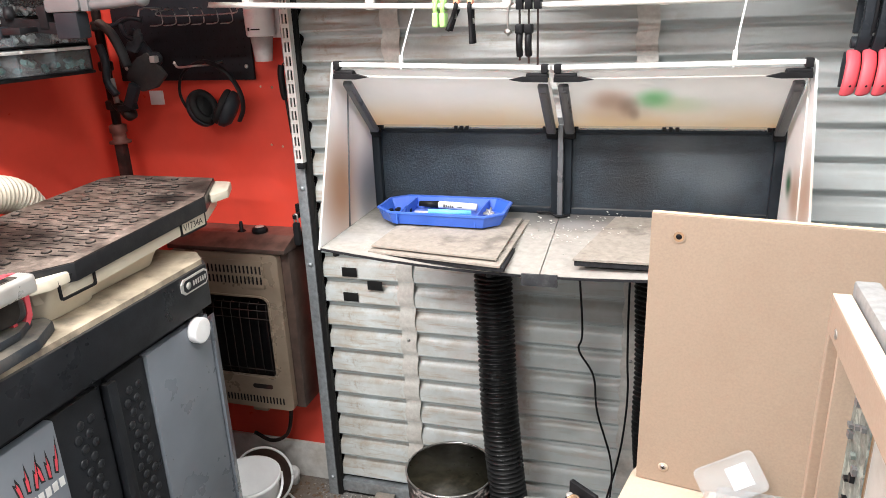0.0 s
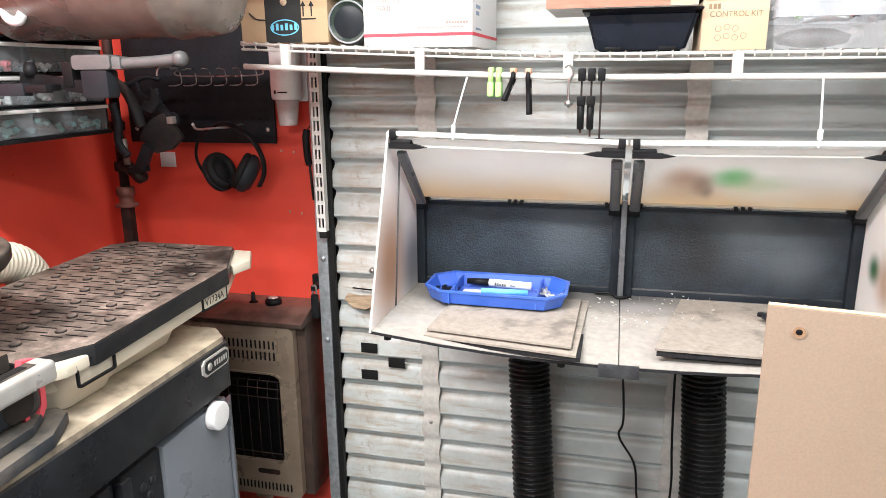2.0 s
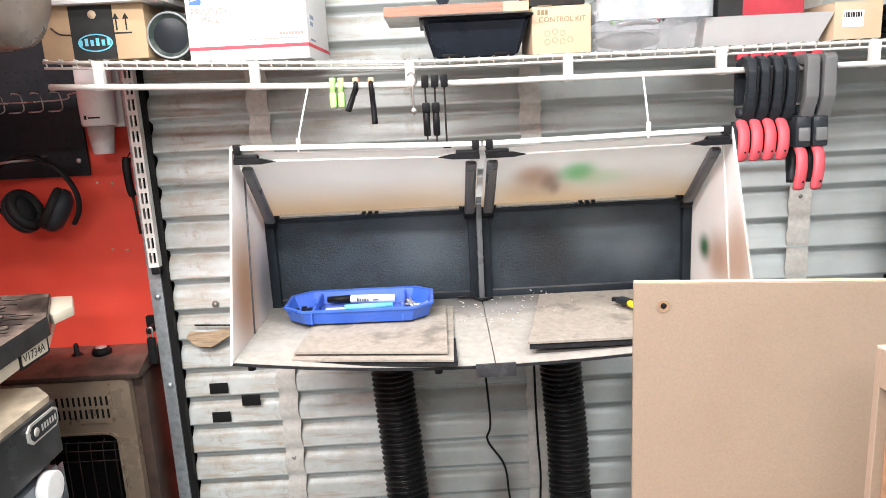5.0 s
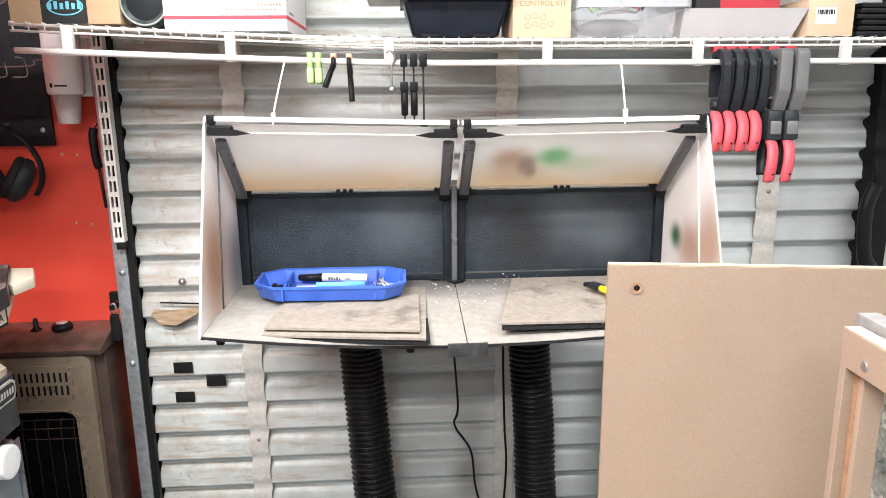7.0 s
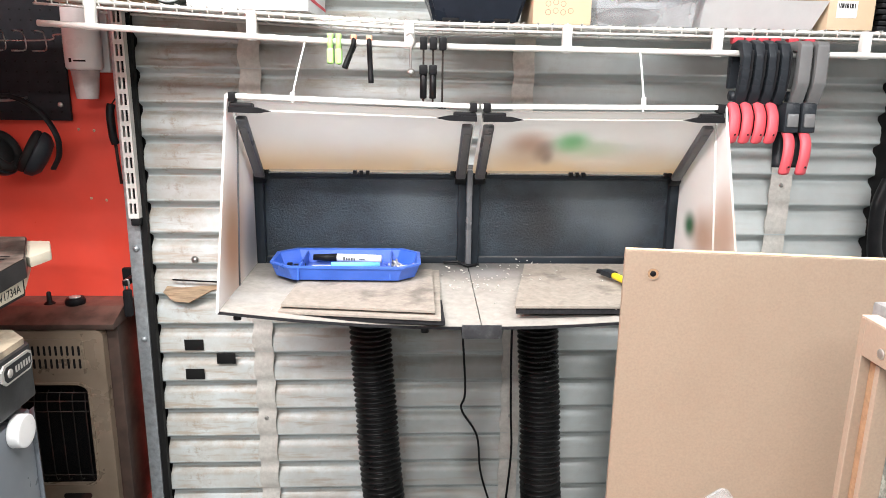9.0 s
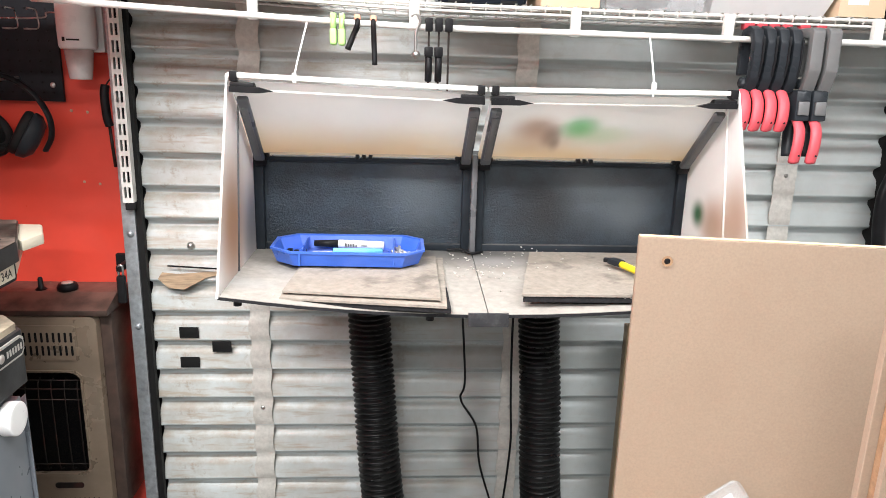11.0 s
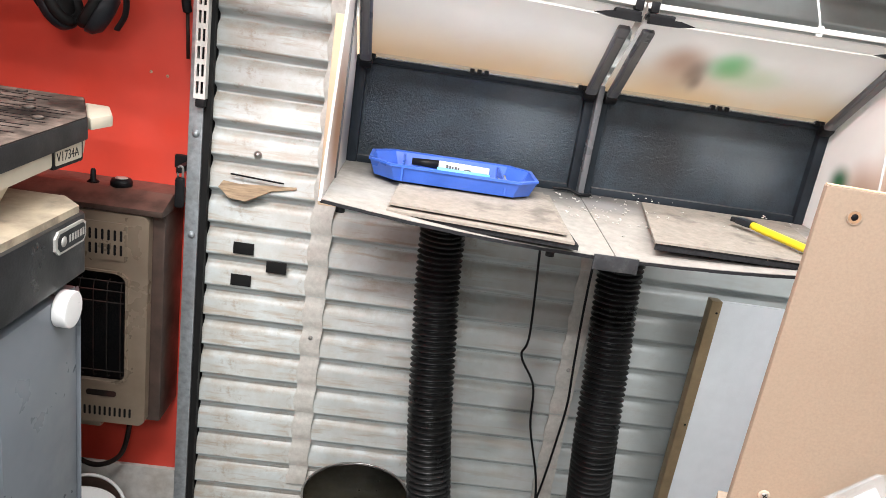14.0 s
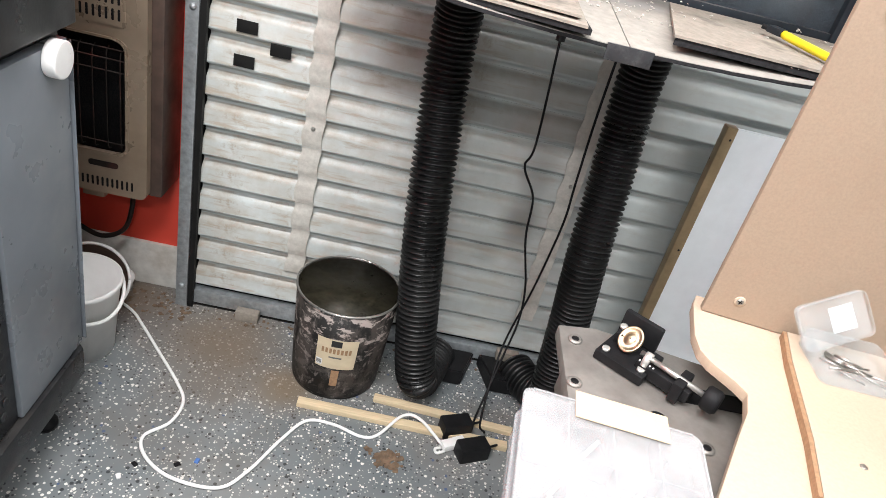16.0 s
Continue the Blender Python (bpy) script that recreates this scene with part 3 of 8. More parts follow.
def prism(outline, depth, m, bevel=0.0, bm=None):
    """An outline in its own x, y, thickened along z, then posed."""
    b = bmesh.new()
    f = b.faces.new([b.verts.new((x, y, 0)) for x, y in outline])
    ex = bmesh.ops.extrude_face_region(b, geom=[f])
    bmesh.ops.translate(b, vec=(0, 0, depth), verts=[v for v in ex["geom"] if isinstance(v, bmesh.types.BMVert)])
    bmesh.ops.recalc_face_normals(b, faces=b.faces)
    if bevel:
        bmesh.ops.bevel(b, geom=b.edges[:], offset=bevel, segments=2, profile=0.6, affect="EDGES")
        smooth(b)
    b.transform(m)
    return join(bm, b)


def rounded(w, h, r, n=5):
    out = []
    for cx, cy, a0 in ((w - r, r, -90), (w - r, h - r, 0), (r, h - r, 90), (r, r, 180)):
        out += [(cx + r * math.cos(radians(a0 + 90 * i / n)), cy + r * math.sin(radians(a0 + 90 * i / n))) for i in range(n + 1)]
    return out


def frame_ring(outer, inner, depth, m, bm=None):
    """A flat ring between two outlines with as many points."""
    b = bmesh.new()
    vs = [[b.verts.new((x, y, z)) for x, y in loop] for z in (0, depth) for loop in (outer, inner)]
    n = len(outer)
    for i in range(n):
        j = (i + 1) % n
        o0, i0, o1, i1 = vs
        b.faces.new((o0[i], i0[i], i0[j], o0[j]))
        b.faces.new((o1[i], o1[j], i1[j], i1[i]))
        b.faces.new((o0[i], o0[j], o1[j], o1[i]))
        b.faces.new((i0[i], i1[i], i1[j], i0[j]))
    bmesh.ops.recalc_face_normals(b, faces=b.faces)
    b.transform(m)
    return join(bm, b)


FACE_Y = Matrix(((1, 0, 0, 0), (0, 0, -1, 0), (0, 1, 0, 0), (0, 0, 0, 1)))   # x stays, y turns to z, thickness comes towards -y
FACE_X = Matrix(((0, 0, 1, 0), (1, 0, 0, 0), (0, 1, 0, 0), (0, 0, 0, 1)))    # x turns to y, y to z, thickness goes to +x


def on_y(x, y, z):
    """Pose for a prism drawn in x and z whose front looks to -y, back face at y."""
    return Matrix.Translation((x, y, z)) @ FACE_Y


def on_x(x, y, z):
    """Pose for a prism drawn in y and z whose front looks to +x, back face at x."""
    return Matrix.Translation((x, y, z)) @ FACE_X


def words(text, size, m, material, parent, name="lettering"):
    """Flat lettering with the built-in font, drawn from the left on its base line."""
    cu = bpy.data.curves.new(name, "FONT")
    cu.body, cu.size, cu.extrude = text, size, 0.0002
    ob = new(name, cu)
    me = bpy.data.meshes.new_from_object(ob.evaluated_get(bpy.context.evaluated_depsgraph_get()))
    bpy.data.objects.remove(ob)
    b = bmesh.new()
    b.from_mesh(me)
    bpy.data.meshes.remove(me)
    b.transform(m)
    return part(name, b, material, parent)


def bars(rects, m, material, parent, name="print"):
    """Printed bars: rectangles (x, y, w, h) on a face."""
    b = None
    for x, y, w, h in rects:
        b = prism([(x, y), (x + w, y), (x + w, y + h), (x, y + h)], 0.0008, m, bm=b)
    return part(name, b, material, parent)

# ---- the room ----
XL, XR, YB, YF, ZC = -1.65, 2.3, 2.06, -2.6, 2.6
solo("floor", box(XL - 0.1, XR + 0.1, YF - 0.1, YB + 0.3, -0.1, 0.0), "floor", "grey painted concrete floor with colour flakes and dirt", "floor", kind="structure")
solo("ceiling", box(XL - 0.1, XR + 0.1, YF - 0.1, YB + 0.3, ZC, ZC + 0.1), "ceil", "plain white ceiling", "ceiling", kind="structure")
solo("wall_west", box(XL - 0.1, XL, 0.3, YB, 0.0, ZC), "red", "glossy red painted wall", "wall", kind="structure")
# unseen stretch added in grey so that less red light bounces back
solo("wall_west_2", box(XL - 0.1, XL, YF, 0.3, 0.0, ZC), "wallw", "unseen plain grey wall", "wall", kind="structure")
solo("wall_north", box(XL - 0.1, -0.955, YB, YB + 0.12, 0.15, ZC), "red", "glossy red painted wall panel beside the door", "wall", kind="structure")
solo("kerb", box(XL, -0.955, YB - 0.012, YB + 0.12, 0.0, 0.15, 0.004), "curb", "dirty white concrete kerb under the red wall", "kerb", kind="structure")
solo("wall_north_east", box(1.12, XR + 0.1, YB, YB + 0.12, 0.0, ZC), "wallw", "unseen plain grey wall beside the door", "wall", kind="structure")
solo("wall_east", box(XR, XR + 0.1, YF, YB, 0.0, ZC), "wallw", "unseen plain grey wall", "wall", kind="structure")
solo("wall_south", box(XL - 0.1, XR + 0.1, YF - 0.1, YF, 0.0, ZC), "wallw", "unseen plain grey wall", "wall", kind="structure")


# ---- roll-up door: slats, straps, jambs ----
YD, PITCH = 2.0, 0.0855
door = thing("door_1", (0.0, YD, 0.0), "closed grey corrugated steel roll-up door, dusty and scuffed", "roll-up door", kind="structure")


def slat_mesh():
    prof = [(0.025, -0.004), (0.025, 0.0015), (0.022, 0.0040), (0.001, 0.0140), (-0.001, 0.0160), (-0.001, 0.021), (0.0015, 0.0235), (0.0015, 0.048), (0.0045, 0.052), (0.0045, 0.060), (0.021, PITCH - 0.012), (0.025, PITCH - 0.008), (0.025, PITCH - 0.004)]
    b = bmesh.new()
    n = 48
    rows = []
    for i in range(n + 1):
        x = -0.915 + 2.0 * i / n
        rows.append([b.verts.new((x, y + 0.0012 * noise.noise((x * 3, z * 8, 1.7)), z)) for y, z in prof])
    for a, c in zip(rows, rows[1:]):
        for k in range(len(prof) - 1):
            b.faces.new((a[k], c[k], c[k + 1], a[k + 1]))
    smooth(b, 14)
    me = bpy.data.meshes.new("slat")
    b.normal_update()
    b.to_mesh(me)
    b.free()
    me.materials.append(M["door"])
    return me


SLAT = slat_mesh()
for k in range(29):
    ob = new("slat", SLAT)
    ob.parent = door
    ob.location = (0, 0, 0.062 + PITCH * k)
part("bottom_bar", box(-0.93, 1.1, YD - 0.012, YD + 0.02, 0.012, 0.058, 0.004), "galv", door, "dirty galvanised bottom bar")
part("seal", box(-0.93, 1.1, YD - 0.006, YD + 0.012, 0.0, 0.014), "rubber", door, "black rubber seal")
part("brush_seal", box(-0.929, -0.913, YD - 0.022, YD - 0.004, 0.0, 2.55), "rubber", door, "black brush seal")
part("backing", box(-0.96, 1.12, YD + 0.03, YD + 0.05, 0.0, ZC), "black", door)


def strap(x0, x1, z0, z1, seed):
    b = bmesh.new()
    n = int((z1 - z0) / 0.008)
    rows = []
    for i in range(n + 1):
        z = z0 + (z1 - z0) * i / n
        ph = ((z - 0.062) % PITCH) / PITCH
        dip = 0.006 * max(0.0, math.cos(2 * math.pi * (ph - 0.1)))
        y = YD - 0.006 + dip + 0.001 * noise.noise((z * 9, seed, 0))
        sx = 0.004 * noise.noise((z * 4, seed, 3)) + 0.003 * math.cos(2 * math.pi * (ph - 0.1))
        rows.append([b.verts.new(c) for c in ((x0 + sx, y, z), (x1 + sx * 0.6, y, z), (x1 + sx * 0.6, y + 0.003, z), (x0 + sx, y + 0.003, z))])
    for a, c in zip(rows, rows[1:]):
        for k in range(4):
            b.faces.new((a[k], a[(k + 1) % 4], c[(k + 1) % 4], c[k]))
    b.faces.new(rows[0])
    b.faces.new(list(reversed(rows[-1])))
    bmesh.ops.recalc_face_normals(b, faces=b.faces)
    smooth(b, 60)
    s = part("strap", b, "strap", door, "dirty beige webbing strap")
    return s


for x0, x1, seed in ((-0.655, -0.602, 1.0), (0.045, 0.100, 5.0), (0.765, 0.825, 9.0)):
    strap(x0, x1, 0.19, 2.5, seed)
    for z in (0.647, 1.33, 1.88):
        part("screw", lathe([(0.006, 0), (0.005, 0.003), (0.001, 0.004)], Matrix.Translation(((x0 + x1) / 2, YD - 0.006, z)) @ pose(0, 0, 0, 90), 10), "steel", door)

jamb = thing("door_jamb", (-0.955, 1.99, 0.0), "galvanised steel door guide bolted to the wall", "door jamb", kind="structure")
part("channel", box(-0.964, -0.930, 1.975, 2.06, 0.0, 2.55, 0.003), "galv", jamb)
for z in (0.075, 0.896, 1.15, 2.2):
    part("bolt", lathe([(0.009, 0), (0.009, 0.002), (0.005, 0.006), (0.001, 0.007)], Matrix.Translation((-0.945, 1.975, z)) @ pose(0, 0, 0, 90), 14), "galv", jamb)
jamb2 = thing("door_jamb", (1.1, 1.99, 0.0), "black door guide strip", "door jamb", kind="structure")
part("channel", box(1.06, 1.13, 1.965, 2.06, 0.0, 2.55, 0.004), "rubber", jamb2)

rail = thing("slotted_rail", (-0.944, 1.965, 1.226), "white slotted shelf upright screwed beside the door", "shelf rail")
RX = -0.9480
for x in (RX, RX + 0.0235):
    part("flange", box(x, x + 0.003, 1.955, 1.975, 1.236, 2.3), "whitemetal", rail)
for x0, x1 in ((0.0, 0.005), (0.011, 0.0155), (0.0215, 0.0265)):
    part("face_strip", box(RX + x0, RX + x1, 1.952, 1.955, 1.236, 2.3), "whitemetal", rail)
rung = None
for i in range(27):
    for x0, x1 in ((0.005, 0.011), (0.0155, 0.0215)):
        if rung is None:
            rung = part("rung", box(RX + 0.005, RX + 0.011, 1.952, 1.955, 1.236, 1.248), "whitemetal", rail)
        else:
            ob = new("rung", rung.data)
            ob.parent = rail
            ob.location = (x0 - 0.005, 0, i * 0.0394)
part("slot_shadow_back", box(RX + 0.004, RX + 0.0225, 1.968, 1.973, 1.236, 2.3), "black", rail)
part("end_cap", box(RX + 0.004, RX + 0.0265, 1.952, 1.975, 1.216, 1.2355, 0.004), "black", rail)

# ---- spray booth ----
BX0, BXM, BX1 = -0.553, -0.097, 0.362
BYF, BYB, BZ = 1.295, 1.615, 1.207
HT = 1.562   # top of the hood's front edge
HB = 1.405   # top of the filter box
booth = thing("spray_booth", (BXM, 1.65, BZ - 0.02), "pair of folding black spray booths with frosted hood and overspray", "spray booth")


def board_z(x, y):
    u = (x - BXM) / 0.46
    return BZ - 0.030 * max(0.0, 1 - u * u) * max(0.0, (BYB - y) / (BYB - BYF))


def booth_board(x0, x1, name):
    b = bmesh.new()
    nx, ny = 14, 8
    g = {}
    for s, off in ((0, 0.0), (1, -0.005)):
        for i in range(nx + 1):
            for j in range(ny + 1):
                x, y = x0 + (x1 - x0) * i / nx, BYF + (BYB + 0.0 - BYF) * j / ny
                g[s, i, j] = b.verts.new((x, y, board_z(x, y) + off))
    for i in range(nx):
        for j in range(ny):
            b.faces.new((g[0, i, j], g[0, i + 1, j], g[0, i + 1, j + 1], g[0, i, j + 1]))
            b.faces.new((g[1, i, j], g[1, i, j + 1], g[1, i + 1, j + 1], g[1, i + 1, j]))
    for i in range(nx):
        b.faces.new((g[0, i, 0], g[1, i, 0], g[1, i + 1, 0], g[0, i + 1, 0]))
    for j in range(ny):
        b.faces.new((g[0, 0, j], g[0, 0, j + 1], g[1, 0, j + 1], g[1, 0, j]))
        b.faces.new((g[0, nx, j], g[1, nx, j], g[1, nx, j + 1], g[0, nx, j + 1]))
    return part(name, b, "board", booth, "grey booth floor board, dusty and sagging")


def board_edge(x0, x1, board):
    """The dark front edge of a board, a little uneven."""
    b = bmesh.new()
    n, rows = 30, []
    for i in range(n + 1):
        x = x0 + (x1 - x0) * i / n
        z, k = board_z(x, BYF), 0.0008 * noise.noise((x * 40, 2.2, 0))
        rows.append([b.verts.new(c) for c in ((x, BYF - 0.0012 + k, z - 0.0010 + k), (x, BYF - 0.0012, z - 0.0062 + k), (x, BYF + 0.03, z - 0.0062), (x, BYF - 0.0002, z - 0.0010 + k))])
    for a, c in zip(rows, rows[1:]):
        for k in range(4):
            b.faces.new((a[k], a[(k + 1) % 4], c[(k + 1) % 4], c[k]))
    bmesh.ops.recalc_face_normals(b, faces=b.faces)
    part("front_edge", b, "cardblack", board, "black front edge of the board")


board_edge(BX0, BXM - 0.001, booth_board(BX0, BXM - 0.001, "floor_board"))
board_edge(BXM + 0.001, BX1, booth_board(BXM + 0.001, BX1, "floor_board"))
# side sheets with a fold
for name, x, mat, s in (("side_sheet", BX0, "sideL", -1), ("side_sheet", BX1, "sideR", 1)):
    t = 0.004
    m = on_x(x - t / 2 if s < 0 else x - t / 2, 0, 0)
    fb, ft, zt = (BYF + 0.148, 1.492, 1.508) if s < 0 else (BYF + 0.105, 1.462, 1.532)
    front = [(BYF - 0.004, BZ - 0.004), (fb, BZ - 0.002), (ft, zt), (1.432, HT)]
    back = [(fb + 0.003, BZ - 0.002), (BYB, BZ), (BYB, HB), (ft + 0.002, zt - 0.001)]
    p = part(name, prism(front, t, m), mat, booth, "frosted side flap with brown overspray")
    part("fold", rod((x - s * 0.003, fb + 0.0015, BZ), (x - s * 0.003, ft + 0.001, zt), 0.0022, n=8), "ledgrey" if s < 0 else "whitemetal", p)
    part(name, prism(back, t, m), mat, booth)
# filter boxes
for x0, x1 in ((BX0 + 0.002, BXM - 0.003), (BXM + 0.003, BX1 - 0.002)):
    bx_ = part("filter_box", box(x0, x1, BYB + 0.03, BYB + 0.16, BZ - 0.03, HB, 0.006), "booth", booth, "black plastic extractor box")
    part("filter", box(x0 + 0.02, x1 - 0.02, BYB + 0.012, BYB + 0.029, BZ, HB - 0.008), "filter", bx_, "dark filter mat caked with paint")
    fr = None
    fr = box(x0, x0 + 0.020, BYB - 0.004, BYB + 0.03, BZ - 0.002, HB, 0.004, bm=fr)
    fr = box(x1 - 0.020, x1, BYB - 0.004, BYB + 0.03, BZ - 0.002, HB, 0.004, bm=fr)
    fr = box(x0 + 0.020, x1 - 0.020, BYB, BYB + 0.03, BZ - 0.002, BZ + 0.014, 0.003, bm=fr)
    fr = box(x0 + 0.020, x1 - 0.020, BYB, BYB + 0.03, HB - 0.012, HB, 0.003, bm=fr)
    part("filter_frame", fr, "booth", bx_)
part("centre_post", box(BXM - 0.006, BXM + 0.006, BYB - 0.022, BYB + 0.002, BZ - 0.004, HB + 0.01, 0.003), "ledgrey", booth)
# hood sheets, lamp bars, brackets and front rim
HY = 1.432
slope = math.atan2(HT - 0.02 - HB, BYB - HY)
for x0, x1, mat in ((BX0 + 0.006, BXM - 0.006, "hoodL"), (BXM + 0.006, BX1 - 0.006, "hoodR")):
    b = bmesh.new()
    cs = [(x0, HY, HT - 0.012), (x1, HY, HT - 0.012), (x1, BYB, HB), (x0, BYB, HB)]
    up = Vector((0, math.sin(slope), math.cos(slope))) * 0.003
    lo = [b.verts.new(c) for c in cs]
    hi = [b.verts.new(Vector(c) + up) for c in cs]
    b.faces.new(lo[::-1])
    b.faces.new(hi)
    for i in range(4):
        b.faces.new((lo[i], lo[(i + 1) % 4], hi[(i + 1) % 4], hi[i]))
    hood = part("hood_sheet", b, mat, booth, "frosted hood sheet stained by overspray")
    part("hood_hinge", box(x0 + 0.03, x1 - 0.03, BYB - 0.010, BYB - 0.002, HB - 0.002, HB + 0.008, 0.002), "clear", hood, "clear plastic hinge strip")
    for fx in (0.04, 0.06, 0.47, 0.50, 0.53, 0.93, 0.95):
        xx = x0 + (x1 - x0) * fx
        part("hinge_pin", box(xx - 0.004, xx + 0.004, BYB - 0.013, BYB - 0.002, HB - 0.004, HB + 0.005, 0.001), "black", hood)
    part("front_rim", box(x0 - 0.004, x1 + 0.004, HY - 0.008, HY, HT - 0.006, HT + 0.003, 0.002), "whitemetal", hood, "white plastic rim")
    part("front_lip", box(x0 + 0.04, x1 - 0.04, HY + 0.012, HY + 0.016, HT - 0.028, HT - 0.024, 0.001), "whitemetal", hood)
    for side, xs in ((-1, x0), (1, x1)):
        # lamp bar along the slope
        a = Vector((xs - side * 0.014, HY + 0.022, HT - 0.040))
        e = Vector((xs - side * 0.014, BYB - 0.014, HB - 0.012))
        L = (e - a).length
        m = Matrix.Translation(a) @ (e - a).to_track_quat("Y", "Z").to_matrix().to_4x4()
        bar = part("lamp_bar", box(-0.0105, 0.0105, 0, L, -0.006, 0.006, 0.005, m, seg=4), "ledgrey", booth, "grey lamp bar, switched off")
        part("lens", box(-0.006, 0.006, 0.02, L - 0.03, -0.0085, -0.005, 0.002, m), "greygrip", bar, "grey lens strip")
        part("socket", box(-0.012, 0.012, L - 0.012, L + 0.008, -0.008, 0.008, 0.004, m), "black", bar)
        bm = box(min(xs, xs - side * 0.042), max(xs, xs - side * 0.042), HY - 0.010, HY + 0.02, HT - 0.024, HT - 0.013, 0.003)
        bm = box(min(xs, xs - side * 0.013), max(xs, xs - side * 0.013), HY - 0.012, HY + 0.008, HT - 0.012, HT + 0.005, 0.002, bm=bm)
        bm = prism([(0, 0), (0.05, 0), (0.075, 0.004), (0.05, 0.010), (0, 0.010)], 0.012, Matrix.Translation((xs, HY - 0.002, HT - 0.030)) @ Matrix.Diagonal((-side, 1, 1, 1)) @ FACE_Y, bm=bm)
        part("bracket", bm, "black", booth, "black corner bracket")
tp = part("tape", box(BXM - 0.035, BXM + 0.035, BYF - 0.004, BYF + 0.002, board_z(BXM, BYF) - 0.022, board_z(BXM, BYF) + 0.002, 0.001), "tape", booth, "strip of grey tape")
for x in (BX0 + 0.03, BXM - 0.1, BX1 - 0.06):
    part("foot", rod((x, BYF + 0.012, board_z(x, BYF) - 0.016), (x, BYF + 0.012, board_z(x, BYF) - 0.004), 0.007), "black", booth)
# two cords hold the hood to the shelf rod
for pts in ([(-0.468, 1.585, 1.44), (-0.462, 1.605, 1.555), (-0.455, 1.620, 1.60), (-0.440, 1.653, 1.672)], [(0.234, 1.52, 1.485), (0.238, 1.530, 1.556), (0.246, 1.57, 1.60), (0.263, 1.653, 1.663)]):
    part("cord", tube(pts, 0.0021, 6), "white", booth, "white cord")
    x, y, z = pts[1]
    part("knot", box(x - 0.0045, x + 0.0045, y - 0.005, y + 0.005, z - 0.006, z + 0.014, 0.003), "white", booth)
# the two hoods dip towards their joint
for ob in booth.children_recursive:
    for v in ob.data.vertices:
        w = v.co + booth.location
        if w.z > HB + 0.002 and w.y < BYB + 0.02 and not ob.name.startswith("cord") and not ob.name.startswith("knot"):
            up = min(1.0, (w.z - HB) / (HT - HB))
            v.co.z += up * (0.004 - 0.010 * (w.x - BX0) / (BX1 - BX0) - 0.009 * max(0.0, 1 - abs(w.x - BXM) / 0.455))

# ---- exhaust hoses ----


def hose(pts, label):
    h = thing("exhaust_hose", pts[-1], label, "hose", "exhaust hoses")
    part("ribbed_tube", tube(pts, 0.050, 28, 10, wave=0.0070, pitch=0.0142), "hose", h)
    part("collar", lathe([(0.052, 0), (0.056, 0.004), (0.056, 0.03), (0.052, 0.034)], Matrix.Translation(Vector(pts[0]) - Vector((0, 0, 0.03)))), "black", h)
    return h


hose([(-0.335, 1.80, 1.25), (-0.332, 1.875, 1.15), (-0.328, 1.912, 1.03), (-0.324, 1.908, 0.90), (-0.311, 1.88, 0.74), (-0.295, 1.835, 0.55), (-0.266, 1.79, 0.32), (-0.236, 1.765, 0.14), (-0.212, 1.775, 0.072), (-0.185, 1.86, 0.060), (-0.165, 1.925, 0.06)],
     "black ribbed flexible exhaust hose hanging under the booth")
hose([(0.128, 1.80, 1.25), (0.126, 1.885, 1.15), (0.126, 1.922, 1.04), (0.129, 1.925, 0.92), (0.140, 1.90, 0.71), (0.142, 1.86, 0.52), (0.160, 1.852, 0.31), (0.166, 1.835, 0.16), (0.162, 1.815, 0.085), (0.135, 1.835, 0.060), (0.095, 1.89, 0.058), (0.075, 1.93, 0.058)],
     "black ribbed flexible exhaust hose with a cable running beside it")
for x in (-0.13, 0.055):
    v = thing("floor_vent", (x, 1.93, 0), "black flat plastic vent boot lying at the door sill", "vent", "floor vents")
    b = bmesh.new()
    lo = [b.verts.new(c) for c in ((x - 0.085, 1.975, 0.002), (x + 0.085, 1.975, 0.002), (x + 0.05, 1.86, 0.002), (x - 0.05, 1.86, 0.002))]
    hi = [b.verts.new(c) for c in ((x - 0.085, 1.975, 0.045), (x + 0.085, 1.975, 0.045), (x + 0.05, 1.86, 0.055), (x - 0.05, 1.86, 0.055))]
    b.faces.new(lo)
    b.faces.new(hi[::-1])
    for i in range(4):
        b.faces.new((lo[i], hi[i], hi[(i + 1) % 4], lo[(i + 1) % 4]))
    bmesh.ops.recalc_face_normals(b, faces=b.faces)
    bmesh.ops.bevel(b, geom=b.edges[:], offset=0.004, segments=2, affect="EDGES")
    part("boot", smooth(b), "black", v)

# ---- wire shelf ----
SZ, SY0, SY1, SX0, SX1 = 1.712, 1.665, 1.99, -0.985, 1.6


def sag(x):
    """The shelf rises towards its far bracket and is level elsewhere."""
    return 0.034 * max(0.0, (-0.2 - x) / 0.76) ** 1.15 - 0.004 * min(1.0, max(0.0, (x + 0.2) / 0.6))


RODZ = 1.665


def rod_z(x):
    return RODZ + 0.9 * sag(x)


shelf = thing("wire_shelf", (0.3, 1.83, 1.66), "white coated wire shelf with hanging rod, above the door", "shelf")
RUN = [SX0 + (SX1 - SX0) * i / 10 for i in range(11)]
for y, r in ((SY0, 0.0036), (SY0 + 0.06, 0.002), (SY0 + 0.12, 0.002), (1.83, 0.0032), (SY0 + 0.22, 0.002), (SY1, 0.0036)):
    part("rail", tube([(x, y, SZ + sag(x)) for x in RUN], r, 8, 2), "whitemetal", shelf)
part("lower_rail", tube([(x, SY0 + 0.002, SZ - 0.012 + sag(x)) for x in RUN], 0.0028, 8, 2), "whitemetal", shelf)
nw = 84
WIRE = None
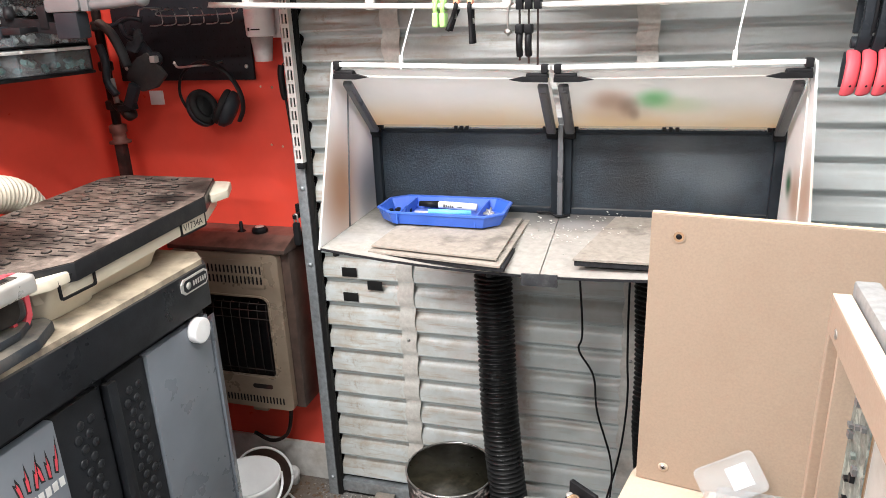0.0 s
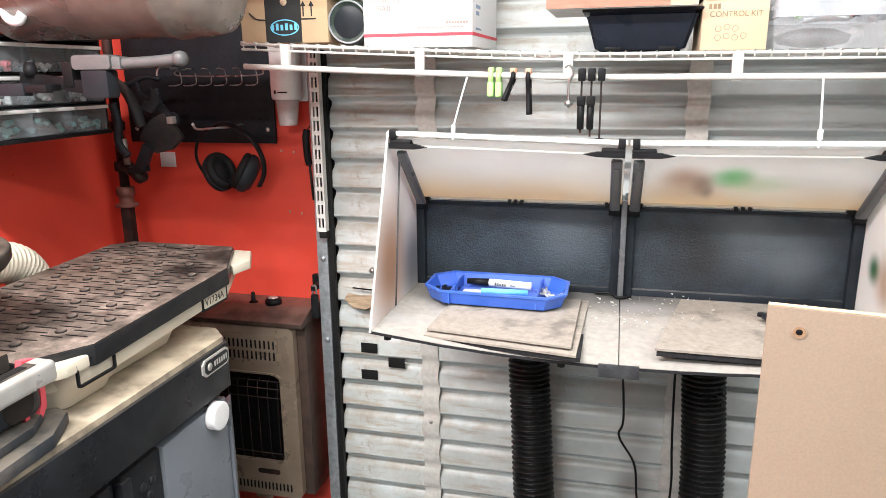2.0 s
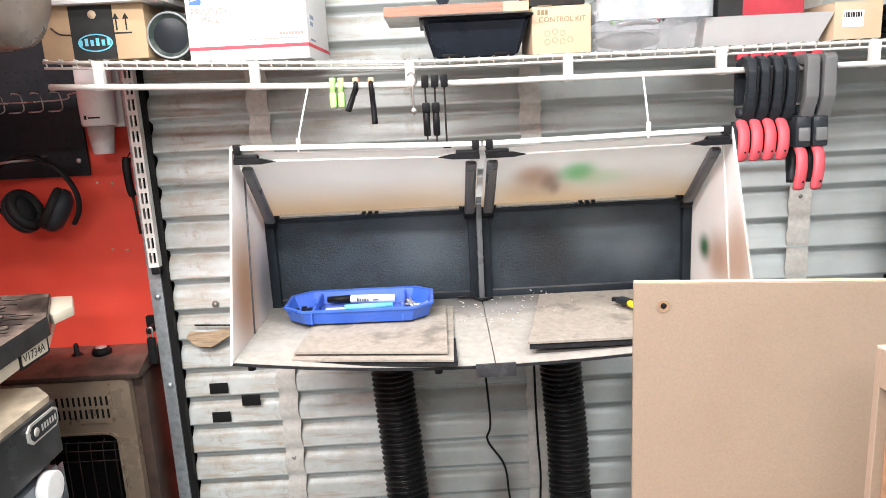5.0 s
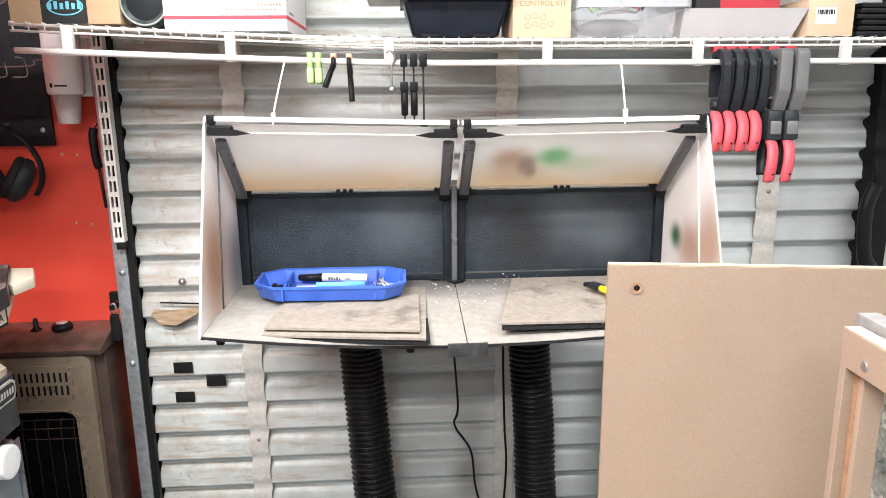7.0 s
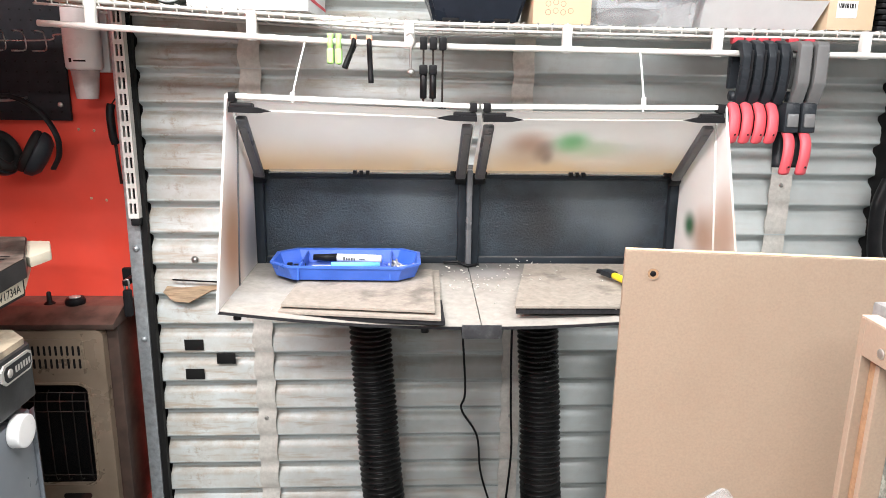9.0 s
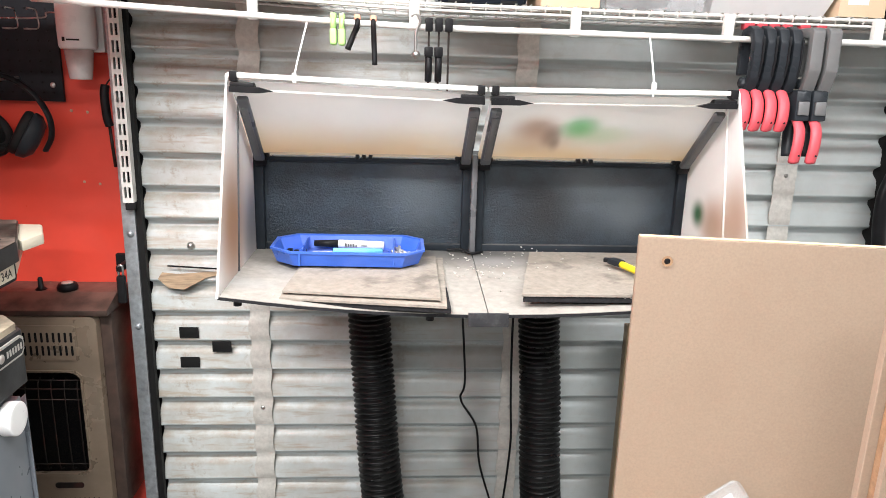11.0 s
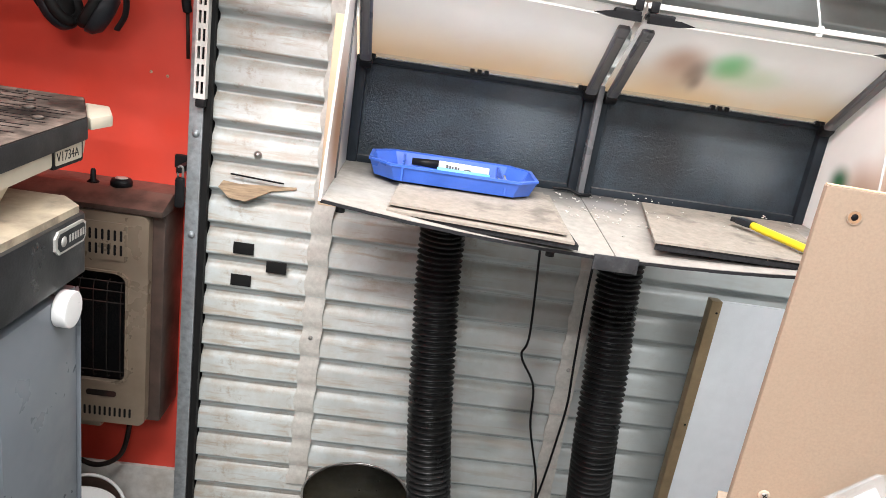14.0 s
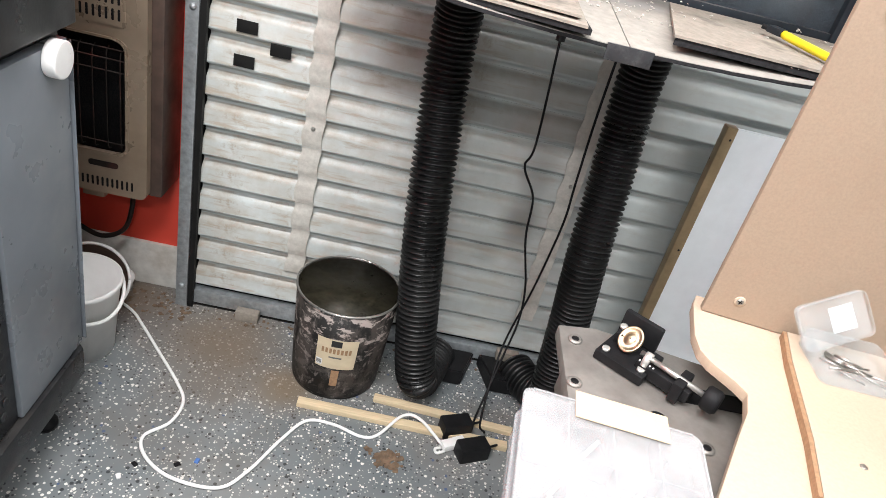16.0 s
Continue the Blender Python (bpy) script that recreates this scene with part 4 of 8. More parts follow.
for i in range(nw):
    x = SX0 + 0.006 + (SX1 - SX0 - 0.012) * i / (nw - 1)
    if WIRE is None:
        first = part("cross_wire", tube([(x, SY0 + 0.002, SZ - 0.012), (x, SY0 - 0.001, SZ + 0.003), (x, SY0 + 0.02, SZ + 0.004), (x, SY1, SZ + 0.003)], 0.0017, 5, 2), "whitemetal", shelf)
        WIRE, wx = first.data, x
        first.location.z += sag(x)
    else:
        ob = new("cross_wire", WIRE)
        ob.parent = shelf
        ob.location = (x - wx, 0, sag(x))
part("hanging_rod", tube([(x, 1.652, rod_z(x)) for x in [SX0 + 0.012] + RUN[1:]], 0.0065, 14, 2), "whitemetal", shelf, "white hanging rod")
for x in (-0.87, -0.549, -0.226, 0.106, 0.43, 0.755, 1.08):
    part("hanger", box(x - 0.010, x + 0.010, 1.650, 1.667, rod_z(x) - 0.008, SZ + sag(x) + 0.003, 0.003), "whitemetal", shelf)

# ---- wall heater ----
heater = thing("wall_heater", (-1.21, 1.97, 0.38), "bronze enamel gas wall heater with wire guard, dusty top", "heater")
HX0, HX1, HY0 = -1.415, -1.012, 1.895
part("case", box(HX0, HX1 + 0.020, HY0 + 0.030, YB - 0.002, 0.385, 0.953, 0.006), "heaterdark", heater, "dark brown steel case")
part("top_plate", prism([(HY0 - 0.004, 0.953), (YB - 0.002, 0.953), (YB - 0.002, 0.995), (1.965, 0.995), (HY0 - 0.004, 0.968)], HX1 + 0.024 - HX0 + 0.004, on_x(HX0 - 0.004, 0, 0), 0.004), "heaterdark", heater, "dusty red-brown top plate")
# front panel as a frame round the firebox, with an upper vent panel
W, H0, H1 = HX1 - 0.008 - HX0, 0.385, 0.951
ox0, ox1, oz0, oz1 = 0.045, W - 0.045, 0.497 - H0, 0.805 - H0
n = 6
ow = rounded(W, H1 - H0, 0.02, n)
iw = [(ox0 + u * (ox1 - ox0) / W, oz0 + v * (oz1 - oz0) / (H1 - H0)) for u, v in rounded(W, H1 - H0, 0.045, n)]
front = part("front_panel", frame_ring(ow, iw, 0.026, on_y(HX0, HY0 + 0.026, H0)), "heater", heater, "bronze front panel")
part("front_bevel", frame_ring([(u * 1.0, v) for u, v in iw], [(0.5 * W + (u - 0.5 * W) * 0.955, 0.27 + (v - 0.27) * 0.955 + 0.001) for u, v in iw], 0.006, on_y(HX0, HY0 + 0.003, H0)), "heater", front)
part("firebox", box(HX0 + ox0 - 0.01, HX1 - ox0 + 0.01, HY0 + 0.030, HY0 + 0.036, H0 + oz0 - 0.01, H0 + oz1 + 0.01), "soot", heater, "black firebox")
for i in range(9):
    x = HX0 + ox0 + 0.02 + i * (ox1 - ox0 - 0.04) / 8
    part("guard_wire", tube([(x, HY0 + 0.022, H0 + oz0 + 0.012), (x, HY0 + 0.004, H0 + oz0 + 0.03), (x, HY0 + 0.002, H0 + oz0 + 0.15), (x, HY0 + 0.004, H0 + oz1 - 0.05), (x, HY0 + 0.022, H0 + oz1 - 0.03)], 0.0017, 6, 5), "iron", heater)
for z in (oz0 + 0.035, oz1 - 0.055, oz1 - 0.085, oz1 - 0.030):
    part("guard_wire", rod((HX0 + ox0 + 0.012, HY0 + 0.003, H0 + z), (HX1 - ox0 - 0.012, HY0 + 0.003, H0 + z), 0.0018, n=6), "iron", heater)
part("vent_panel", prism(rounded(W - 0.10, 0.095, 0.008), 0.003, on_y(HX0 + 0.05, HY0, 0.832)), "heater", heater)
for r in range(2):
    for i in range(19):
        x = HX0 + 0.066 + i * 0.0146
        part("vent_slot", prism(rounded(0.0058, 0.027, 0.0028, 3), 0.0012, on_y(x, HY0 - 0.0025, 0.846 + r * 0.036)), "soot", heater)
for i in range(26):
    part("vent_slot", prism(rounded(0.0055, 0.026, 0.0026, 3), 0.0012, on_y(HX0 + 0.04 + i * 0.0126, HY0 + 0.0005, 0.405)), "soot", heater)
part("badge", prism(rounded(0.075, 0.016, 0.007), 0.002, on_y(HX1 - 0.155, HY0, 0.462)), "iron", heater)
part("ignition_knob", lathe([(0.016, 0), (0.012, 0.004), (0.007, 0.008), (0.006, 0.030), (0.004, 0.034)], Matrix.Translation((-1.190, 1.985, 0.994)), 18), "black", heater)
kn = part("gas_knob", lathe([(0.025, 0), (0.026, 0.010), (0.022, 0.018), (0.016, 0.019)], Matrix.Translation((-1.122, 1.985, 0.994)), 26), "black", heater)
part("knob_cap", lathe([(0.015, 0), (0.014, 0.002)], Matrix.Translation((-1.122, 1.985, 1.013)), 20), "alu", kn)
part("gas_line", tube([(-1.10, 2.0, 0.385), (-1.10, 2.0, 0.30), (-1.12, 1.99, 0.22), (-1.18, 1.98, 0.19), (-1.26, 2.0, 0.2)], 0.007, 10), "iron", heater, "black gas line")
part("thermostat_bulb", box(-1.20, -1.14, 1.92, 1.98, 0.352, 0.386, 0.008), "heater", heater)

# ---- tool cabinet ----
CX, CY0, CY1, CZ = -0.985, 0.775, 1.546, 1.084
cab = thing("tool_cabinet", (-1.3, 1.17, 0.0), "dark grey and black steel tool cabinet with worn wooden top", "cabinet")
top_out = [(-1.645, CY0), (CX - 0.05, CY0), (CX, CY0 + 0.05), (CX, CY1 - 0.05), (CX - 0.05, CY1), (-1.645, CY1)]
part("worktop", prism([(x, y) for x, y in [(-1.64, CY0 + 0.008), (CX - 0.055, CY0 + 0.008), (CX - 0.008, CY0 + 0.055), (CX - 0.008, CY1 - 0.055), (CX - 0.055, CY1 - 0.008), (-1.64, CY1 - 0.008)]], 0.02, Matrix.Translation((0, 0, CZ - 0.02))), "benchtop", cab, "worn wooden top with dust and stains")
part("top_rim", prism(top_out, 0.112, Matrix.Translation((0, 0, CZ - 0.125)), 0.005), "cabblack", cab, "black steel rim")
part("body", box(-1.64, CX - 0.035, CY0 + 0.02, CY1 - 0.045, 0.19, CZ - 0.12, 0.004), "cabblack", cab)
part("base", prism([(-1.64, CY0 + 0.005), (CX - 0.05, CY0 + 0.005), (CX - 0.004, CY0 + 0.05), (CX - 0.004, CY1 - 0.075), (CX - 0.05, CY1 - 0.03), (-1.64, CY1 - 0.03)], 0.075, Matrix.Translation((0, 0, 0.165)), 0.004), "cabblack", cab, "black steel base")
for y in (CY0 + 0.1, CY1 - 0.1):
    for x in (-1.55, CX - 0.09):
        part("foot", lathe([(0.028, 0), (0.028, 0.012), (0.012, 0.02), (0.010, 0.17)], Matrix.Translation((x, y, 0.0)), 16), "black", cab)
for y0, y1, hand in ((CY0 + 0.035, 1.104, 1), (1.124, CY1 - 0.060, -1)):
    ib = 0.135 if hand > 0 else 0.120
    g0, g1 = (y0, y1 - ib) if hand > 0 else (y0 + ib, y1)
    d = part("door", box(CX - 0.034, CX - 0.012, g0, g1, 0.245, CZ - 0.150, 0.004), "cabgrey", cab, "grey painted steel door")
    e0, e1 = (y1 - ib, y1) if hand > 0 else (y0, y0 + ib)
    part("handle_panel", box(CX - 0.036, CX - 0.020, e0 + 0.002, e1 - 0.002, 0.245, CZ - 0.150, 0.003), "cabblack", d, "black dimpled handle strip")
    dimple = None
    for i in range(22):
        for j in range(2):
            z = 0.29 + i * 0.028
            y = (e0 + e1) / 2 + (j - 0.5) * 0.03 + (0.012 if i % 2 else 0)
            if dimple is None:
                dimple = part("dimple", lathe([(0.011, 0), (0.009, 0.0025), (0.004, 0.004), (0.001, 0.0042)], Matrix.Translation((CX - 0.020, y, z)) @ pose(0, 0, 0, 0, 90), 10), "cabblack", d)
                d0 = (y, z)
            else:
                ob = new("dimple", dimple.data)
                ob.parent, ob.location = d, (0, y - d0[0], z - d0[1])
    if hand < 0:
        part("end_fold", prism([(0, 0), (0.03, 0), (0.0, 0.055)], 0.66, Matrix.Translation((CX - 0.036, CY1 - 0.055, 0.25)), 0.002), "cabgrey", d)
        part("edge_bar", box(CX - 0.030, CX - 0.008, y0 - 0.012, y0 + 0.016, 0.245, CZ - 0.155, 0.004), "cabblack", d)
kb = part("round_knob", lathe([(0.031, 0), (0.0330, 0.001), (0.0332, 0.003), (0.0332, 0.020), (0.0330, 0.0225), (0.0318, 0.0236), (0.030, 0.024), (0.020, 0.0241), (0.002, 0.0242)], Matrix.Translation((CX - 0.012, 1.428, 0.914)) @ pose(0, 0, 0, 0, 90), 32), "white", cab, "round white plastic knob")
bd = part("badge", prism([(0, 0), (0.085, 0), (0.095, 0.010), (0.095, 0.034), (0.085, 0.040), (0.0, 0.040), (-0.012, 0.03), (-0.012, 0.01)], 0.004, on_x(CX, 1.396, 1.023)), "alu", cab)
part("badge_face", prism([(0, 0), (0.078, 0), (0.086, 0.008), (0.086, 0.026), (0.078, 0.031), (0.0, 0.031), (-0.008, 0.024), (-0.008, 0.008)], 0.002, on_x(CX + 0.003, 1.400, 1.0275)), "cabblack", bd)
bars([(0.028 + i * 0.0095, 0.009, 0.006, 0.013) for i in range(6)], on_x(CX + 0.0045, 1.400, 1.0275), "alu", bd)
part("badge_disc", lathe([(0.009, 0), (0.009, 0.001)], Matrix.Translation((CX + 0.0048, 1.410, 1.043)) @ pose(0, 0, 0, 0, 90), 18), "alu", bd)

# ---- sanding table on the cabinet ----
st = thing("sanding_table", (-1.24, 1.44, CZ), "cream plastic sanding table with black slotted dusty top", "sanding table")
GX0, GX1, GY0, GY1, GZ = -1.455, -1.018, 1.04, 1.755, 1.230
LEAN = Matrix.Translation((0, 1.66, GZ)) @ pose(0, 0, 0, 2.3) @ Matrix.Translation((0, -1.66, -GZ))
body = [(GX0 + 0.03, GY0 + 0.03), (-1.075, GY0 + 0.022), (-1.040, 1.075), (-1.026, 1.100), (-1.026, 1.196), (-1.046, 1.212), (-1.046, 1.42), (-1.075, 1.46), (-1.16, 1.62), (GX0 + 0.03, 1.62)]
tub = prism(body, 1.170 - CZ, Matrix.Translation((0, 0, CZ)), 0.010)
for v in tub.verts:
    if v.co.x > -1.3:
        v.co.x -= 0.045 * (1.170 - v.co.z) / (1.170 - CZ)
part("tub", tub, "cream", st, "cream plastic tub")
part("skirt", prism([(GX0 + 0.01, GY0 + 0.015), (GX1 - 0.06, GY0 + 0.015), (GX1 - 0.012, GY0 + 0.07), (GX1 - 0.016, GY1 - 0.16), (GX1 - 0.075, GY1 - 0.02), (GX0 + 0.01, GY1 - 0.02)], 0.046, LEAN @ Matrix.Translation((0, 0, GZ - 0.077)), 0.006), "cream", st)
for c in ([(-1.107, GY0 - 0.034), (-1.070, GY0 - 0.034), (-1.036, 1.055), (-1.030, 1.104), (-1.040, 1.104)], [(GX1 - 0.12, GY1 - 0.05), (GX1 - 0.028, GY1 - 0.13), (GX1 - 0.012, GY1 - 0.07), (GX1 - 0.052, GY1 + 0.010), (GX1 - 0.12, GY1 + 0.012)], [(GX0 - 0.004, GY1 - 0.1), (GX0 + 0.1, GY1 - 0.1), (GX0 + 0.1, GY1 + 0.012), (GX0 + 0.02, GY1 + 0.012), (GX0 - 0.004, GY1 - 0.02)]):
    part("corner_cap", prism(c, 0.024, LEAN @ Matrix.Translation((0.012, 0, GZ - 0.038)), 0.005), "cream", st, "cream corner cap")
slab_out = [(GX0, GY0 - 0.02), (GX1 - 0.075, GY0 - 0.02), (GX1, GY0 + 0.080), (GX1, GY1 - 0.18), (GX1 - 0.085, GY1 - 0.005), (GX0 + 0.05, GY1 - 0.005), (GX0, GY1 - 0.05)]
slab_ = part("slotted_top", prism(slab_out, 0.033, LEAN @ Matrix.Translation((0, 0, GZ - 0.033)), 0.004), "grate", st, "black slotted rubber top thick with brown dust")
band = [(-1.24 + (x + 1.24) * 1.006, 1.40 + (y - 1.40) * 1.004) for x, y in slab_out]
part("edge_band", prism(band, 0.040, LEAN @ Matrix.Translation((0, 0, GZ - 0.0425)), 0.003), "edgeblack", slab_, "clean black edge of the top")
boss = slot = None
for i in range(10):
    y = GY0 + 0.045 + i * 0.070
    for j in range(5):
        x = GX0 + 0.035 + j * 0.088 + (0.036 if i % 2 else 0.0)
        if x > GX1 - 0.035 or (x > GX1 - 0.11 and (y < GY0 + 0.10 or y > GY1 - 0.15)):
            continue
        if boss is None:
            boss, b0 = part("boss", lathe([(0.011, 0), (0.011, 0.003), (0.008, 0.0055), (0.003, 0.006)], LEAN @ Matrix.Translation((x, y, GZ - 0.001)), 12), "grate", slab_), (x, y)
        else:
            ob = new("boss", boss.data)
            ob.parent, ob.location = slab_, (x - b0[0], y - b0[1], (y - b0[1]) * 0.0402)
        for dx, dy in ((0.0, 0.024), (0.044, 0.011), (0.044, -0.012), (0.0, -0.024)):
            xx, yy = x + dx, y + dy
            if xx > GX1 - 0.035 or (xx > GX1 - 0.10 and (yy < GY0 + 0.10 or yy > GY1 - 0.16)) or yy > GY1 - 0.03:
                continue
            if slot is None:
                slot, s0 = part("slot", box(xx - 0.024, xx + 0.024, yy - 0.0016, yy + 0.0016, GZ - 0.001, GZ + 0.0008, 0, LEAN), "soot", slab_), (xx, yy)
            else:
                ob = new("slot", slot.data)
                ob.parent, ob.location = slab_, (xx - s0[0], yy - s0[1], (yy - s0[1]) * 0.0402)
pl = part("label_frame", prism(rounded(0.110, 0.044, 0.006), 0.006, on_x(GX1 - 0.020, 1.480, GZ - 0.088)), "black", st, "black framed model plate")
part("label_plate", prism(rounded(0.094, 0.031, 0.003), 0.002, on_x(GX1 - 0.0145, 1.488, GZ - 0.0815)), "cream", pl)
words("V1734A", 0.0245, on_x(GX1 - 0.0122, 1.491, GZ - 0.0755), "ink", pl)
lf = part("latch_frame", frame_ring(rounded(0.098, 0.048, 0.006), [(0.049 + (u - 0.049) * 0.91, 0.024 + (v - 0.024) * 0.80) for u, v in rounded(0.098, 0.048, 0.006)], 0.005, on_x(-1.0265, 1.076, 1.138)), "black", st)

# ---- bench with its boards, at the near side ----
bench = thing("work_stand", (0.25, 0.75, 0.0), "pale board work stand with a curved cut-out", "work stand")
PZ = 0.862
outline = [(0.106, 1.19), (0.093, 1.161), (0.072, 1.080), (0.070, 1.045), (0.078, 1.022), (0.103, 0.988), (0.112, 0.969), (0.098, 0.93), (0.074, 0.890), (0.014, 0.785), (-0.03, 0.70), (-0.06, 0.56), (0.30, 0.50), (0.95, 0.50), (0.95, 1.06), (0.50, 1.13)]
part("platform", prism(outline, 0.016, Matrix.Translation((0, 0, PZ - 0.016)), 0.001), "mdfpale", bench, "pale fibreboard platform with rounded cut-out")
raised = [(0.222, 1.118), (0.200, 1.047), (0.162, 0.891), (0.133, 0.800), (0.09, 0.66), (0.95, 0.58), (0.95, 1.04), (0.5, 1.09)]
rb2 = part("upper_board", prism(raised, 0.012, Matrix.Translation((0, 0, PZ + 0.0005))), "mdfpale", bench, "second fibreboard sheet")
part("sawn_edge", prism([(0.221, 1.118), (0.199, 1.047), (0.161, 0.891), (0.132, 0.800), (0.127, 0.800), (0.155, 0.891), (0.193, 1.047), (0.215, 1.118)], 0.0122, Matrix.Translation((0, 0, PZ + 0.0003))), "mdfdark", rb2, "brown sawn edge")
part("screw", lathe([(0.005, 0), (0.004, 0.001)], Matrix.Translation((0.21, 0.86, PZ + 0.0125)), 12), "steel", bench)
for x, y in ((0.2, 0.62), (0.85, 0.60), (0.85, 0.98), (0.30, 1.0)):
    part("leg", box(x - 0.03, x + 0.03, y - 0.03, y + 0.03, 0.0, PZ - 0.0165, 0.003), "wood", bench)

# upright board
up = thing("upright_board", (0.4, 1.13, PZ), "large brown fibreboard panel standing upright, with drilled holes", "board")
MA = -9.5
mm = Matrix.Translation((0.1006, 1.147, PZ)) @ pose(0, 0, 0, 0, 0, MA)
part("sheet", box(0, 0.80, 0, 0.012, 0.001, 0.490, 0.0012, mm, seg=1), "mdf", up)
part("top_edge", box(0.001, 0.799, 0.0005, 0.0115, 0.4902, 0.4915, 0, mm), "mdfedge", up, "pale sawn edge")
for x, z in ((0.043, 0.455), (0.465, 0.455)):
    hb = lathe([(0.0085, 0), (0.0085, 0.001)], mm @ Matrix.Translation((x, -0.0002, z)) @ pose(0, 0, 0, 90), 20)
    hole = part("hole", hb, "soot", up)
    part("hole_rim", frame_ring([(0.0098 * math.cos(a * 0.3142), 0.0098 * math.sin(a * 0.3142)) for a in range(20)], [(0.0082 * math.cos(a * 0.3142), 0.0082 * math.sin(a * 0.3142)) for a in range(20)], 0.001, mm @ Matrix.Translation((x, -0.0006, z)) @ FACE_Y), "mdf", hole)
    part("hole_wall", frame_ring([(0.0080 * math.cos(a * 0.3142), 0.0080 * math.sin(a * 0.3142)) for a in range(20)], [(0.0046 * math.cos(a * 0.3142), 0.0046 * math.sin(a * 0.3142)) for a in range(20)], 0.001, mm @ Matrix.Translation((x, -0.0009, z)) @ FACE_Y), "mdfdark", hole)
sc = part("screw", lathe([(0.0085, 0), (0.0085, 0.001), (0.006, 0.0018)], mm @ Matrix.Translation((0.045, -0.0002, 0.034)) @ pose(0, 0, 0, 90), 20), "mdfpale", up)
part("screw_head", lathe([(0.0055, 0), (0.005, 0.0014)], mm @ Matrix.Translation((0.045, -0.0017, 0.034)) @ pose(0, 0, 0, 90), 16), "steel", sc)
for a in (0, 90):
    part("screw_slot", box(-0.0035, 0.0035, -0.0012, 0, -0.0006, 0.0006, 0, mm @ Matrix.Translation((0.045, -0.0028, 0.034)) @ pose(0, 0, 0, 0, a + 20)), "soot", sc)

# wooden frame with circuit boards, side on to the camera
fr = thing("equipment_frame", (0.36, 0.75, PZ + 0.0127), "fibreboard frame holding circuit boards, standing on the bench", "frame")
FA = -92.0
fm = Matrix.Translation((0.303, 0.890, PZ + 0.0127)) @ pose(0, 0, 0, 0, 0, FA)
FT = 1.336 - PZ - 0.0127
part("side_strip", box(0, 0.011, 0, 0.02, 0, FT, 0.001, fm, seg=1), "mdf", fr)
part("side_strip", box(0.366, 0.40, 0, 0.02, 0, FT, 0.001, fm, seg=1), "mdf", fr)
part("top_strip", box(0.0112, 0.3658, 0, 0.02, FT - 0.045, FT, 0.001, fm, seg=1), "mdf", fr)
part("bottom_strip", box(0.0112, 0.3658, 0, 0.02, 0, 0.04, 0.001, fm, seg=1), "mdf", fr)
part("top_edge", box(0.0, 0.40, 0.0005, 0.0195, FT + 0.0002, FT + 0.0012, 0, fm), "mdfpale", fr, "pale top edge")
part("back_strip", box(-0.020, 0.40, 0.0245, 0.052, FT - 0.03, FT + 0.012, 0.004, fm), "foam", fr, "grey foam strip")
part("inner_lip", box(0.0115, 0.027, 0.012, 0.06, 0.041, FT - 0.046, 0.001, fm), "mdfdark", fr)
part("batten", box(0.0275, 0.036, 0.008, 0.05, 0.041, FT - 0.05, 0.001, fm), "mdf", fr)
pcb = part("circuit_board", box(0.040, 0.115, 0.030, 0.032, 0.06, FT - 0.06, 0, fm), "pcb", fr, "green circuit board with small parts")
random.seed(5)
for i in range(26):
    z = 0.07 + i * (FT - 0.15) / 26
    x = random.uniform(0.044, 0.100)
    part("component", box(x, x + random.uniform(0.004, 0.010), 0.025, 0.030, z, z + random.uniform(0.004, 0.009), 0, fm), random.choice(("black", "alu", "greygrip", "pcb")), pcb)
part("metal_plate", box(0.118, 0.362, 0.034, 0.037, 0.045, FT - 0.05, 0, fm), "alu", fr, "brushed aluminium plate")
part("drive_box", box(0.124, 0.30, 0.012, 0.033, 0.10, 0.17, 0.003, fm), "white", fr)
part("drive_slot", box(0.13, 0.20, 0.0105, 0.012, 0.11, 0.16, 0, fm), "black", fr)
for z in (FT - 0.03, 0.08):
    part("screw", lathe([(0.0065, 0), (0.0055, 0.0012)], fm @ Matrix.Translation((0.022 if z < 0.2 else 0.045, 0, z)) @ pose(0, 0, 0, 90), 14), "steel", fr)
blk = thing("grey_block", (0.52, 0.90, PZ + 0.0127), "dark grey block with a white top, standing behind the frame", "block")
part("block", box(0.405, 0.60, 0.86, 0.90, PZ + 0.0127, 1.352, 0.002), "foam", blk)
part("top_plate", box(0.402, 0.602, 0.858, 0.902, 1.3522, 1.358, 0.001), "white", blk, "white top plate")
# white jug and blue-black cloth by the frame
jug = thing("plastic_pouch", (0.33, 0.80, PZ + 0.0127), "white plastic bag with dark and blue print", "bag")
jb = lathe([(0.030, 0), (0.034, 0.01), (0.032, 0.05), (0.022, 0.075), (0.008, 0.085)], Matrix.Translation((0.285, 0.800, PZ + 0.0127)), 20)
part("bag", jb, "frost", jug)
part("dark_label", lathe([(0.0345, 0.012), (0.0335, 0.035)], Matrix.Translation((0.285, 0.800, PZ + 0.0127)), 20), "black", jug)
part("blue_label", lathe([(0.0352, 0.012), (0.0352, 0.020)], Matrix.Translation((0.285, 0.800, PZ + 0.0127)), 20), "blue", jug)

# open clear box with drill bits
cb = thing("small_parts_box", (0.29, 1.04, PZ + 0.013), "small clear plastic box, lid open, with drill bits", "box")
cm = Matrix.Translation((0.222, 1.006, PZ + 0.013)) @ pose(0, 0, 0, 0, 0, -4)


